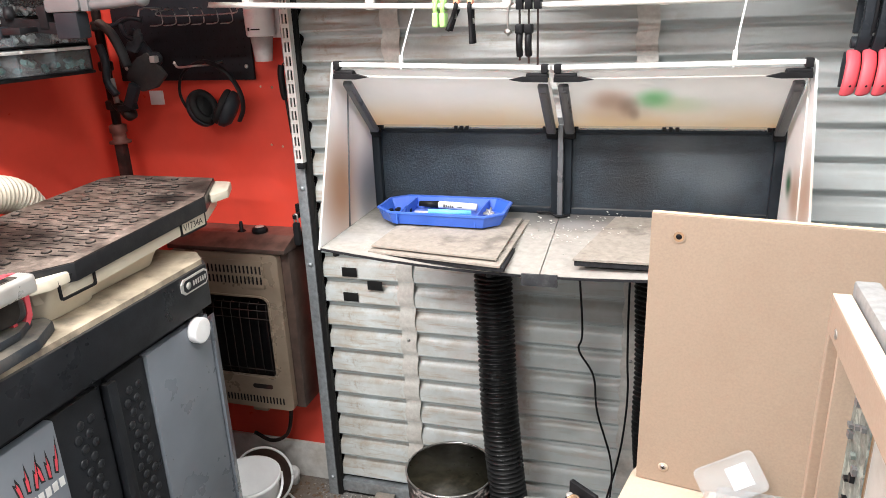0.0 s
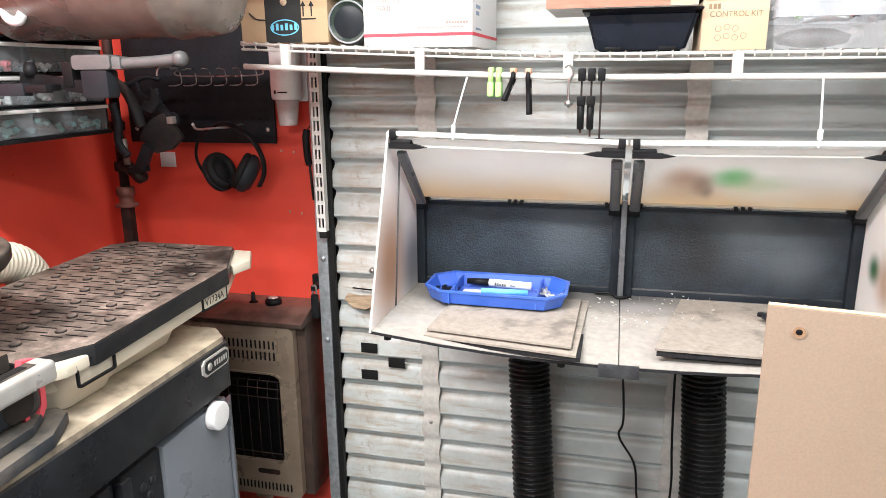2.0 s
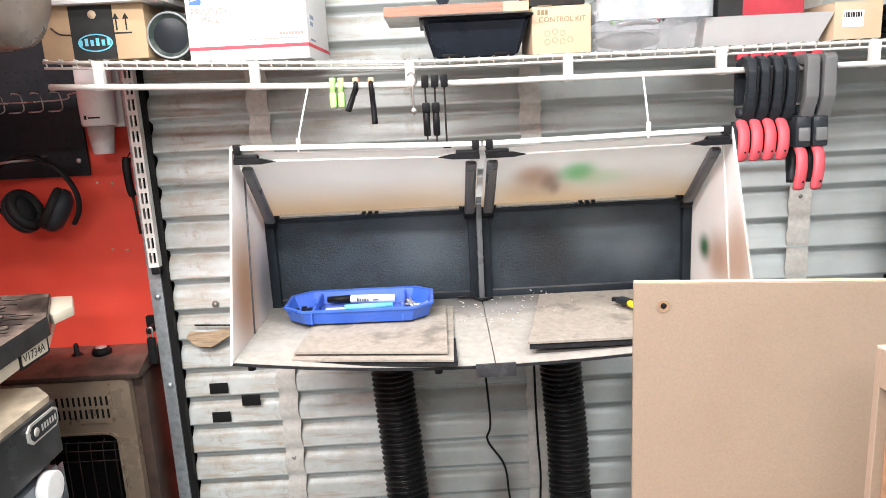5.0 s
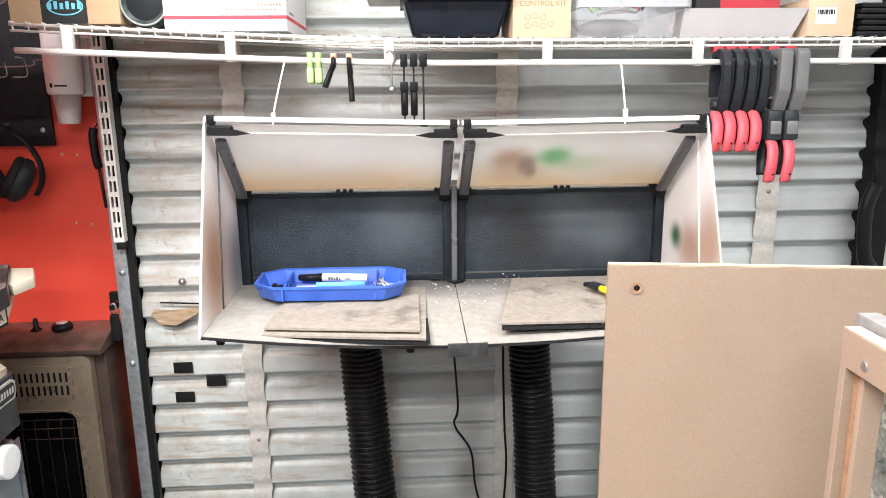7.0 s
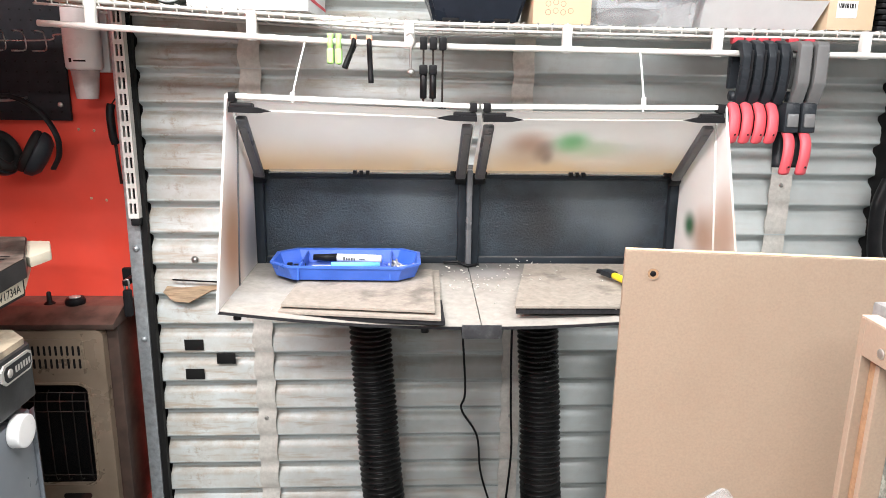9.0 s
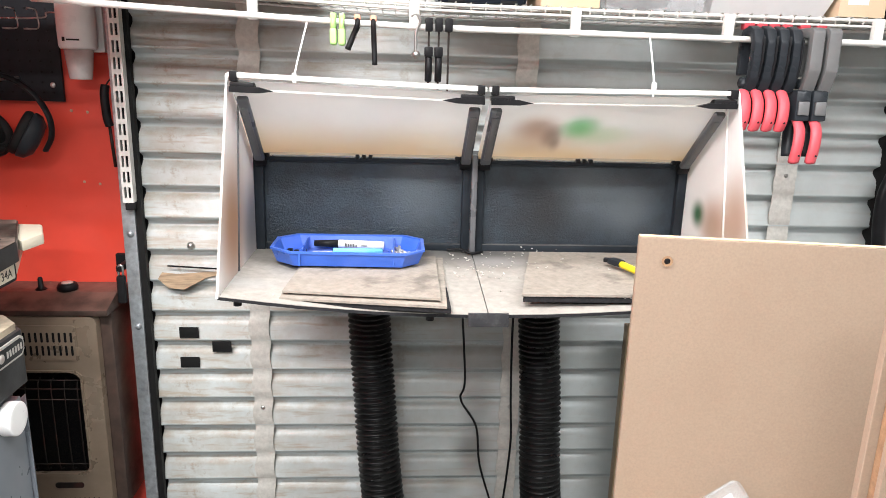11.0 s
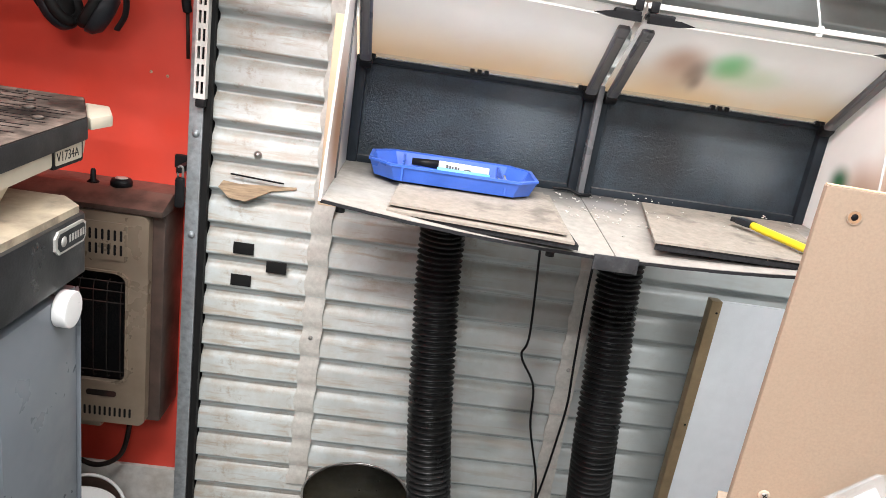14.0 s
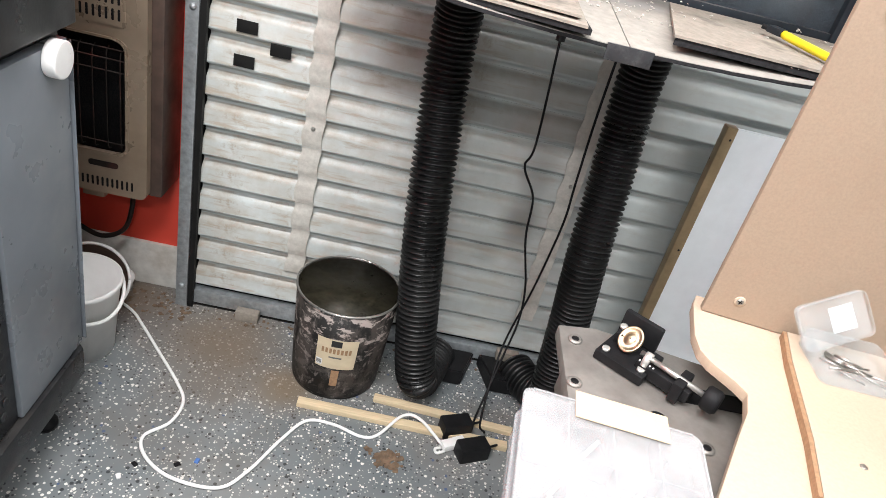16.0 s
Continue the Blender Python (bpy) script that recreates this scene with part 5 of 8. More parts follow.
def open_tray(w, d, h, t, m, r=0.010):
    """A thin-walled tray with rounded corners, open above."""
    b = bmesh.new()
    inner = [(t + u * (w - 2 * t) / w, t + v * (d - 2 * t) / d) for u, v in rounded(w, d, r, 4)]
    lp = [[b.verts.new((u, v, z)) for u, v in pts] for pts, z in ((rounded(w, d, r, 4), 0), (rounded(w, d, r, 4), h), (inner, h), (inner, t))]
    b.faces.new(lp[0][::-1])
    b.faces.new(lp[3])
    for a, c in zip(lp, lp[1:]):
        for i in range(len(a)):
            b.faces.new((a[i], a[(i + 1) % len(a)], c[(i + 1) % len(a)], c[i]))
    bmesh.ops.recalc_face_normals(b, faces=b.faces)
    b.transform(m)
    return b


part("tray", open_tray(0.11, 0.095, 0.026, 0.0015, cm), "clear", cb)
lm = cm @ Matrix.Translation((-0.008, 0.052, 0.008)) @ pose(0, 0, 0, 62) @ pose(0, 0, 0, 0, 0, 30)
lid = part("lid", open_tray(0.100, 0.066, 0.010, 0.0015, lm), "clear", cb, "clear hinged lid")
lb = part("sticker", box(0.048, 0.082, 0.014, 0.050, -0.0012, -0.0002, 0, lm), "paper", lid, "white sticker")
bars([(0.052, 0.016 + i * 0.0026, 0.010, 0.0013) for i in range(12)], lm @ Matrix.Translation((0, 0, -0.002)), "palebar", lb)
random.seed(8)
for i in range(11):
    x, y, a = random.uniform(0.03, 0.10), random.uniform(0.02, 0.06), random.uniform(-50, 10)
    part("drill_bit", rod(cm @ Matrix.Translation((x, y, 0.006 + 0.0015 * (i % 4))) @ pose(0, 0, 0, 0, 0, a) @ Vector((-0.02, 0, 0)), cm @ Matrix.Translation((x, y, 0.006 + 0.0015 * (i % 4))) @ pose(0, 0, 0, 0, 0, a) @ Vector((0.02, 0, 0)), 0.0022, 0.0014, 8), "steel", cb)

# cast machine table under the platform
TZ = 0.790
tab = thing("machine_table", (0.0, 0.95, 0.0), "grey cast machine table on a pedestal, dusty with sockets", "machine table")
part("plate", prism([(-0.100, 1.140), (-0.105, 0.95), (-0.108, 0.72), (0.20, 0.70), (0.22, 1.09), (-0.04, 1.150)], 0.022, Matrix.Translation((0, 0, TZ - 0.022)), 0.004), "cast", tab, "cast grey plate")
part("apron", box(-0.085, 0.20, 0.74, 1.10, TZ - 0.09, TZ - 0.0225, 0.006), "cast", tab)
part("pedestal", lathe([(0.13, 0), (0.13, 0.03), (0.06, 0.08), (0.055, TZ - 0.092)], Matrix.Translation((0.06, 0.90, 0.0)), 24), "cast", tab)
for x, y in ((-0.078, 1.108), (-0.092, 1.01), (0.045, 1.085), (0.075, 0.93)):
    part("socket_ring", lathe([(0.011, 0), (0.011, 0.003), (0.006, 0.0035)], Matrix.Translation((x, y, TZ)), 18), "cast", tab)
    part("socket", lathe([(0.006, 0), (0.0055, 0.0005)], Matrix.Translation((x, y, TZ + 0.0036)), 12), "soot", tab)
part("round_hole", lathe([(0.013, 0), (0.0125, 0.0006)], Matrix.Translation((0.02, 0.972, TZ)), 20), "soot", tab)
part("groove", box(0.06, 0.19, 1.015, 1.05, TZ, TZ + 0.001), "soot", tab)

# adjustable black jig with a brass lens cap
jg = thing("sharpening_jig", (0.0, 1.05, TZ), "black metal clamping jig with round brass disc and knob", "jig")
jm = Matrix.Translation((-0.006, 1.076, TZ + 0.001)) @ pose(0, 0, 0, 0, 0, -38) @ Matrix.Diagonal((0.76, 0.90, 0.95, 1))
part("base_plate", box(-0.052, 0.050, -0.036, 0.050, 0, 0.016, 0.003, jm), "black", jg, "black anodised base")
part("frame_plate", box(-0.052, 0.030, 0.040, 0.052, 0.0162, 0.060, 0.004, jm), "black", jg)
part("cheek", box(-0.044, -0.010, 0.010, 0.040, 0.016, 0.034, 0.003, jm), "black", jg)
part("disc", lathe([(0.022, 0), (0.0235, 0.001), (0.0235, 0.005), (0.0225, 0.006), (0.0195, 0.0062), (0.0185, 0.0045), (0.0100, 0.0050), (0.0092, 0.0066), (0.0010, 0.0070)], jm @ Matrix.Translation((-0.012, 0.014, 0.032)) @ pose(0, 0, 0, 40, -10, 0), 28), "goldlens", jg, "round brass disc")
part("arm", box(0.020, 0.13, -0.018, 0.012, 0.006, 0.026, 0.003, jm), "black", jg)
part("slot", box(0.045, 0.085, -0.006, 0.000, 0.026, 0.0265, 0, jm), "soot", jg)
part("end_block", box(0.098, 0.118, -0.030, 0.022, 0.004, 0.036, 0.003, jm), "black", jg)
part("threaded_rod", rod(jm @ Vector((0.02, -0.006, 0.036)), jm @ Vector((0.165, -0.006, 0.030)), 0.0042, n=12), "steel", jg, "steel screw")
part("hex_nut", lathe([(0.014, 0), (0.014, 0.012)], jm @ Matrix.Translation((0.030, -0.006, 0.030)) @ pose(0, 0, 0, 0, 90), 6), "alu", jg)
kb2 = lathe([(0.016, 0), (0.019, 0.004), (0.019, 0.024), (0.015, 0.030)], jm @ Matrix.Translation((0.150, -0.006, 0.030)) @ pose(0, 0, 0, 0, 90), 14)
part("knob", kb2, "black", jg, "ribbed black knob")
for x, y in ((-0.038, -0.022), (0.036, -0.02), (-0.040, 0.032)):
    part("cap_screw", lathe([(0.0075, 0), (0.0075, 0.004), (0.004, 0.0042)], jm @ Matrix.Translation((x, y, 0.016 if y < 0 else 0.034)), 16), "alu", jg)
bars([(0.024 + i * 0.007, -0.014, 0.0025, 0.004) for i in range(5)], jm @ Matrix.Translation((0, 0, 0.0262)), "palebar", jg)

# stack of clear organiser boxes with a card
ob_ = thing("organiser_box", (-0.10, 0.80, 0.0), "clear plastic compartment organiser with blue latch", "organiser")
om = Matrix.Translation((-0.221, 0.661, TZ + 0.002)) @ pose(0, 0, 0, 0, 0, -8)
for k in range(2):
    part("tray", open_tray(0.205, 0.235, 0.032, 0.002, om @ Matrix.Translation((0, 0, 0.036 * k))), "frost", ob_)
    part("lid", prism(rounded(0.211, 0.241, 0.012), 0.0042, om @ Matrix.Translation((-0.003, -0.003, 0.0322 + 0.036 * k)), 0.0015), "frost", ob_, "frosted clear lid")
for x in (0.052, 0.104, 0.156):
    part("divider", box(x, x + 0.002, 0.004, 0.231, 0.040, 0.0675, 0, om), "frostline", ob_)
for y in (0.08, 0.155):
    part("divider", box(0.004, 0.201, y, y + 0.002, 0.040, 0.066, 0, om), "frostline", ob_)
for x0, x1, y0, y1 in ((0.008, 0.197, -0.002, 0.0005), (0.008, 0.197, 0.2345, 0.237), (-0.002, 0.0005, 0.01, 0.225), (0.2045, 0.207, 0.01, 0.225)):
    part("lid_edge", box(x0, x1, y0, y1, 0.0726, 0.0742, 0.0006, om), "frost", ob_)
part("latch", box(0.14, 0.19, -0.006, 0.012, 0.044, 0.075, 0.003, om), "blue", ob_, "blue latch")
for i in range(7):
    x, y = 0.012 + 0.026 * i, 0.06 + 0.05 * (i % 3)
    part("small_tool", rod(om @ Vector((x, y, 0.046)), om @ Vector((x + 0.03, y + 0.05, 0.046)), 0.003, n=8), "alu" if i % 2 else "white", ob_)
crd = solo("card_sheet", box(0.058, 0.168, 0.208, 0.252, 0.0744, 0.0752, 0, om), "kraftlight", "plain tan card lying on the clear organiser", "card")
# stand for the organiser is the machine table itself

pen = thing("red_handled_tool", (0.05, 0.70, PZ), "red and black handled tool lying on the stand", "tool")
part("handle", tube([(0.09, 0.73, PZ + 0.012), (0.14, 0.735, PZ + 0.0135), (0.20, 0.73, PZ + 0.026)], 0.010, 12), "black", pen)
part("red_tip", tube([(0.20, 0.73, PZ + 0.026), (0.24, 0.725, PZ + 0.026)], 0.0105, 12, 4), "redgrip", pen)
part("white_end", tube([(0.045, 0.72, PZ + 0.013), (0.088, 0.73, PZ + 0.012)], 0.012, 14, 4), "white", pen)

# ---- sheet leaning on the door ----
sh = thing("leaning_sheet", (0.6, 1.92, 0.0), "pale blue-white sheet with bronze edge trim, leaning on the door", "sheet")
part("sheet", box(0.391, 1.0, 1.915, 1.925, 0.002, 0.926, 0.001), "panel", sh)
part("edge_trim", box(0.363, 0.3905, 1.896, 1.926, 0.0, 0.931, 0.003), "brass", sh, "bronze angle trim")
for z in (0.28, 0.58, 0.90):
    part("trim_hole", lathe([(0.003, 0), (0.003, 0.0006)], Matrix.Translation((0.381, 1.8958, z)) @ pose(0, 0, 0, 90), 10), "soot", sh)

# ---- on the booth floor ----


def card_sheet(pts, z, label, lift=0.0):
    b = prism(pts, 0.004, Matrix.Translation((0, 0, z)))
    for v in b.verts:
        v.co.z += lift * max(0.0, (1.62 - v.co.y)) / 0.3
    t = solo("cardboard_sheet", b, "card", label, "cardboard", "cardboard sheets")
    return t


card_sheet([(-0.455, 1.316), (-0.170, 1.276), (-0.160, 1.585), (-0.440, 1.560)], 1.200, "flat dusty cardboard sheet with black edge, on the booth floor", -0.006)
card_sheet([(-0.452, 1.330), (-0.180, 1.294), (-0.176, 1.560), (-0.438, 1.524)], 1.206, "worn brown cardboard sheet lying on another sheet", -0.004)
card_sheet([(0.028, 1.605), (-0.037, 1.316), (0.262, 1.313), (0.322, 1.605)], 1.205, "brown cardboard sheet with paint specks on the booth floor", -0.002)
# black bands in the gaps between the cardboard sheets and the booth floor
for a, e, z, h in (((-0.453, 1.319), (-0.163, 1.2775), 1.1850, 0.0080), ((-0.034, 1.319), (0.268, 1.315), 1.1920, 0.0105)):
    part("dark_edge", prism([(a[0], a[1]), (e[0], e[1]), (e[0], e[1] + 0.12), (a[0] + 0.03, a[1] + 0.05)], h, Matrix.Translation((0, 0, z))), "cardblack", booth, "black band under a cardboard sheet")

tray = thing("parts_tray", (-0.35, 1.53, 1.208), "blue plastic compartment tray with pens and screws", "tray")
tz = 1.2125
oct_o = [(-0.460, 1.458), (-0.238, 1.450), (-0.203, 1.484), (-0.203, 1.575), (-0.240, 1.608), (-0.462, 1.610), (-0.499, 1.578), (-0.499, 1.495)]
cxx, cyy = -0.352, 1.527
inn = [(cxx + (x - cxx) * 0.965, cyy + (y - cyy) * 0.93) for x, y in oct_o]
bot = [(cxx + (x - cxx) * 0.93, cyy + (y - cyy) * 0.88) for x, y in oct_o]
part("bottom", prism(bot, 0.002, Matrix.Translation((0, 0, tz))), "blue", tray)
b = bmesh.new()
loops = [[b.verts.new((x, y, z)) for x, y in lp] for lp, z in ((bot, tz), (oct_o, tz + 0.027), (inn, tz + 0.027), ([(cxx + (x - cxx) * 0.9, cyy + (y - cyy) * 0.84) for x, y in oct_o], tz + 0.002))]
for a, c in zip(loops, loops[1:]):
    for i in range(8):
        b.faces.new((a[i], a[(i + 1) % 8], c[(i + 1) % 8], c[i]))
bmesh.ops.recalc_face_normals(b, faces=b.faces)
part("wall", b, "blue", tray)
part("rim", frame_ring([(cxx + (x - cxx) * 1.012, cyy + (y - cyy) * 1.02) for x, y in oct_o], inn, 0.004, Matrix.Translation((0, 0, tz + 0.0255))), "blue", tray)
for x in (-0.440, -0.262):
    part("divider", box(x - 0.0015, x + 0.0015, 1.455, 1.602, tz + 0.002, tz + 0.025), "blue", tray)
mk = thing("marker_pen", (-0.32, 1.565, tz + 0.002), "grey-white marker pen with dark cap in the tray", "marker")
part("barrel", rod((-0.375, 1.572, tz + 0.018), (-0.282, 1.560, tz + 0.018), 0.0085, n=16), "white", mk)
part("cap", rod((-0.425, 1.578, tz + 0.017), (-0.3755, 1.572, tz + 0.018), 0.0065, 0.0085, 16), "black", mk)
bars([(0.0, 0.0, 0.004, 0.007), (0.006, 0, 0.003, 0.006), (0.011, 0, 0.003, 0.005), (0.016, 0, 0.004, 0.006), (0.022, 0, 0.003, 0.005), (0.034, 0.002, 0.012, 0.002)], Matrix.Translation((-0.362, 1.5610, tz + 0.0150)) @ pose(0, 0, 0, 0, 0, -7) @ FACE_Y, "greygrip", mk)
pb = thing("blue_pen", (-0.35, 1.53, tz + 0.002), "light blue pen with white paper in the tray", "pen")
part("paper", box(-0.425, -0.325, 1.502, 1.540, tz + 0.0025, tz + 0.011, 0.003), "palebar", pb)
part("pen", rod((-0.38, 1.500, tz + 0.021), (-0.285, 1.520, tz + 0.016), 0.006, n=12), "cyanink", pb)
random.seed(3)
for i in range(9):
    x, y = random.uniform(-0.25, -0.215), random.uniform(1.49, 1.56)
    a = random.uniform(0, 6.28)
    s_ = solo("screw", rod((x, y, tz + 0.006), (x + 0.022 * math.cos(a), y + 0.022 * math.sin(a), tz + 0.014), 0.003, n=8), "alu", "small zinc screw lying in the tray", "screw", "loose screws")
for i in range(4):
    x, y = -0.49 + 0.014 * i, 1.53 + 0.012 * (i % 2)
    solo("black_clip", box(x, x + 0.010, y, y + 0.016, tz + 0.0025, tz + 0.012, 0.002), "black", "small black clip lying in the tray", "clip", "black clips")

kn_ = thing("hobby_knife", (0.22, 1.49, 1.21), "yellow handled knife with dark head on the cardboard", "knife")
part("handle", tube([(0.186, 1.466, 1.221), (0.206, 1.412, 1.219), (0.236, 1.325, 1.217)], 0.0085, 12, flat=0.8), "yellow", kn_, "yellow ribbed handle")
part("head", box(-0.016, 0.016, -0.010, 0.010, -0.006, 0.006, 0.003, Matrix.Translation((0.179, 1.481, 1.222)) @ pose(0, 0, 0, 0, 0, 115)), "darkgrip", kn_)
part("tip", box(-0.012, 0.010, -0.006, 0.006, -0.004, 0.004, 0.002, Matrix.Translation((0.168, 1.495, 1.222)) @ pose(0, 0, 0, 0, 0, 150)), "black", kn_)
# debris
random.seed(11)
db = bmesh.new()
for i in range(130):
    x = random.gauss(-0.06, 0.09) if i % 3 else random.uniform(-0.5, 0.33)
    y = random.uniform(1.45, 1.61) if i % 3 else random.uniform(1.31, 1.6)
    x = min(max(x, -0.53), 0.33)
    s_ = random.uniform(0.0005, 0.0019)
    zz = board_z(x, y) + 0.001 + (0.0125 if (0.0 < x < 0.3) else 0.0)
    if -0.45 < x < -0.16:
        continue
    join(db, box(-s_, s_, -s_ * 1.4, s_ * 1.4, -s_ * 0.4, s_ * 0.4, 0, Matrix.Translation((x, y, zz)) @ pose(0, 0, 0, random.uniform(0, 30), random.uniform(0, 30), random.uniform(0, 180))))
solo("debris", db, "strap", "crumbs of dried paint and card on the booth floor", "debris", kind="stuff")
solo("cable_end", tube([(-0.15, 1.605, 1.212), (-0.12, 1.60, 1.214), (-0.10, 1.585, 1.210), (-0.075, 1.60, 1.209)], 0.003, 8), "black", "black cable end lying by the booth post", "cable")
cbx = thing("cardboard_box", (-0.59, 1.76, 1.10), "flattened cardboard box with label, wedged behind the booth", "box")
part("panel", box(-0.612, -0.5505, 1.735, 1.755, 1.08, 1.47, 0.002), "kraftlight", cbx)
part("label", box(-0.585, -0.5725, 1.7335, 1.7348, 1.24, 1.42), "palebar", cbx)
part("tape", box(-0.600, -0.5900, 1.7335, 1.7348, 1.18, 1.34), "tape", cbx)

# ---- cables behind the booth ----
solo("power_cable", tube([(-0.095, 1.94, 1.16), (-0.088, 1.93, 1.06), (-0.066, 1.93, 0.77), (-0.075, 1.935, 0.70), (-0.03, 1.93, 0.62), (-0.015, 1.93, 0.50), (0.030, 1.93, 0.34), (0.035, 1.90, 0.24), (0.015, 1.86, 0.13), (-0.03, 1.74, 0.03), (-0.045, 1.69, 0.02)], 0.0032, 8), "black", "thin black cable hanging behind the booth", "cable")
solo("power_cable", tube([(0.062, 1.945, 1.16), (0.060, 1.94, 0.90), (0.064, 1.93, 0.70), (0.070, 1.93, 0.58), (0.065, 1.94, 0.45), (0.050, 1.93, 0.33), (0.010, 1.88, 0.15), (-0.02, 1.72, 0.02), (-0.01, 1.67, 0.02)], 0.0032, 8), "black", "thin black cable hanging beside the hose", "cable")

# ---- door oddments ----
for x, z in ((-0.819, 0.871), (-0.733, 0.830), (-0.821, 0.784)):
    solo("black_tape_patch", box(x - 0.026, x + 0.026, 1.9935, 1.9955, z - 0.0155, z + 0.0155, 0.0008), "rubber", "square of black tape stuck on the door", "tape", "tape patches")
sp = solo("plywood_scrap", prism([(0, 0.012), (0.03, -0.012), (0.07, -0.016), (0.13, 0.018), (0.19, 0.030), (0.19, 0.036), (0.05, 0.026), (0.01, 0.03)], 0.008, on_y(-0.890, 1.992, 1.010) @ pose(0, 0, 0, -25)), "scrapwood", "splintered plywood scrap wedged in the door slats", "wood scrap")
solo("black_rod", rod((-0.86, 1.985, 1.062), (-0.73, 1.985, 1.055), 0.0022, n=8), "black", "thin black rod lying in a door groove", "rod")
solo("door_bolt", lathe([(0.010, 0), (0.010, 0.003), (0.005, 0.008), (0.001, 0.009)], Matrix.Translation((-0.80, 1.997, 1.115)) @ pose(0, 0, 0, 90), 16), "steel", "steel bolt head in the door", "bolt")
lat = thing("door_latch", (-0.99, 1.99, 0.98), "black steel latch with padlock at the door edge", "latch")
part("hasp", box(-1.015, -0.968, 2.04, 2.058, 1.045, 1.078, 0.003), "black", lat)
part("staple", box(-0.985, -0.970, 1.962, 2.04, 1.050, 1.066, 0.003), "black", lat)
part("padlock", box(-0.985, -0.964, 1.955, 1.974, 0.965, 1.040, 0.006), "black", lat)
part("shackle", tube([(-0.980, 1.965, 1.04), (-0.980, 1.965, 1.062), (-0.974, 1.965, 1.068), (-0.969, 1.965, 1.062), (-0.969, 1.965, 1.04)], 0.003, 8, 5), "steel", lat)
wt = solo("sill_block", box(-0.78, -0.71, 1.955, 1.985, 0.0, 0.034, 0.004), "card", "folded card stop at the door sill", "block", "sill blocks")
solo("sill_block", box(0.02, 0.09, 1.958, 1.985, 0.046, 0.078, 0.004), "card", "pale block on the vent at the door sill", "block", "sill blocks")

# ---- things on the wire shelf ----
TOP = SZ + 0.0052


def carton(name, x0, x1, y0, y1, z0, z1, material, label, group="cartons on the shelf", turn=0.0):
    """A closed cardboard box with a flap seam on top."""
    t = thing(name, ((x0 + x1) / 2, (y0 + y1) / 2, z0), label, "box", group)
    part("carton", box(x0, x1, y0, y1, z0, z1, 0.002), material, t)
    part("flap", box(x0 + 0.001, x1 - 0.001, y0 + 0.001, (y0 + y1) / 2 - 0.001, z1, z1 + 0.002), material, t)
    part("flap", box(x0 + 0.001, x1 - 0.001, (y0 + y1) / 2 + 0.001, y1 - 0.001, z1, z1 + 0.002), material, t)
    return t


FY = 1.672
am = carton("cardboard_box", -0.985, -0.768, FY, 1.90, TOP, 1.826, "kraft", "brown cardboard parcel with black printed tape")
part("tape", box(-0.922, -0.832, FY - 0.001, FY - 0.0003, TOP + 0.001, 1.826), "ink", am, "black printed tape")
part("tape_print", frame_ring([(0.036 * math.cos(a * 0.2618), 0.018 * math.sin(a * 0.2618)) for a in range(24)], [(0.033 * math.cos(a * 0.2618), 0.0155 * math.sin(a * 0.2618)) for a in range(24)], 0.0006, on_y(-0.874, FY - 0.0012, 1.752)), "cyanink", am)
bars([(-0.033 + i * 0.0115, -0.006, 0.0065, 0.012 + 0.003 * (i % 2)) for i in range(6)], on_y(-0.874, FY - 0.0014, 1.752), "cyanink", am)
part("round_print", lathe([(0.0085, 0), (0.0085, 0.0004)], on_y(-0.874, FY - 0.0012, 1.808), 20), "kraftlight", am)
part("smile_print", tube([(-0.962, FY - 0.0005, 1.785), (-0.945, FY - 0.0005, 1.772), (-0.922, FY - 0.0005, 1.769)], 0.0016, 6), "ink", am)
for x in (-0.828, -0.808):
    part("arrow", prism([(0, 0), (0.003, 0), (0.003, 0.022), (0.008, 0.022), (0.0015, 0.034), (-0.005, 0.022), (0, 0.022)], 0.0008, on_y(x, FY, 1.775)), "ink", am)
part("arrow_base", box(-0.838, -0.796, FY - 0.0008, FY, 1.768, 1.771), "ink", am)
env = thing("flat_parcel", (-0.87, 1.78, 1.829), "flattened kraft and white cartons stacked on the parcel", "flat cartons")
for i, (x0, x1, z, h, mat) in enumerate(((-1.02, -0.72, 1.8285, 0.012, "paper"), (-1.01, -0.74, 1.841, 0.014, "kraftlight"), (-0.99, -0.70, 1.8555, 0.012, "kraft"), (-0.985, -0.71, 1.868, 0.018, "kraftlight"), (-0.99, -0.72, 1.8865, 0.016, "wood"))):
    part("layer", box(x0, x1, FY - 0.02 + 0.004 * i, 1.88, z, z + h, 0.0015, Matrix.Translation((-0.87, 1.77, 0)) @ pose(0, 0, 0, 0, 0, (-3, 2, -2, 3, 1)[i]) @ Matrix.Translation((0.87, -1.77, 0))), mat, env)
jar = thing("glass_jar", (-0.722, 1.72, TOP), "dark green glass jar lying on its side on the shelf", "jar")
jm2 = Matrix.Translation((-0.722, FY + 0.005, TOP + 0.051)) @ pose(0, 0, 0, -90)
part("jar", lathe([(0.002, 0.010), (0.034, 0.009), (0.040, 0.006), (0.046, 0.0), (0.050, 0.006), (0.050, 0.15), (0.040, 0.165), (0.040, 0.18)], jm2, 40), "jarglass", jar)
part("rim", tube([jm2 @ Vector((0.0455 * math.cos(a * 0.2618), 0.0455 * math.sin(a * 0.2618), 0.001)) for a in range(25)], 0.0022, 8, 3), "frostline", jar, "thick pale glass rim")
part("jar_inside", lathe([(0.036, 0.008), (0.044, 0.012), (0.046, 0.14)], jm2, 30), "darkgrip", jar, "dark contents")

ps = carton("mailing_box", -0.682, -0.434, FY, 1.98, TOP, 1.905, "paper", "white mailing box with red stripe and lettering")
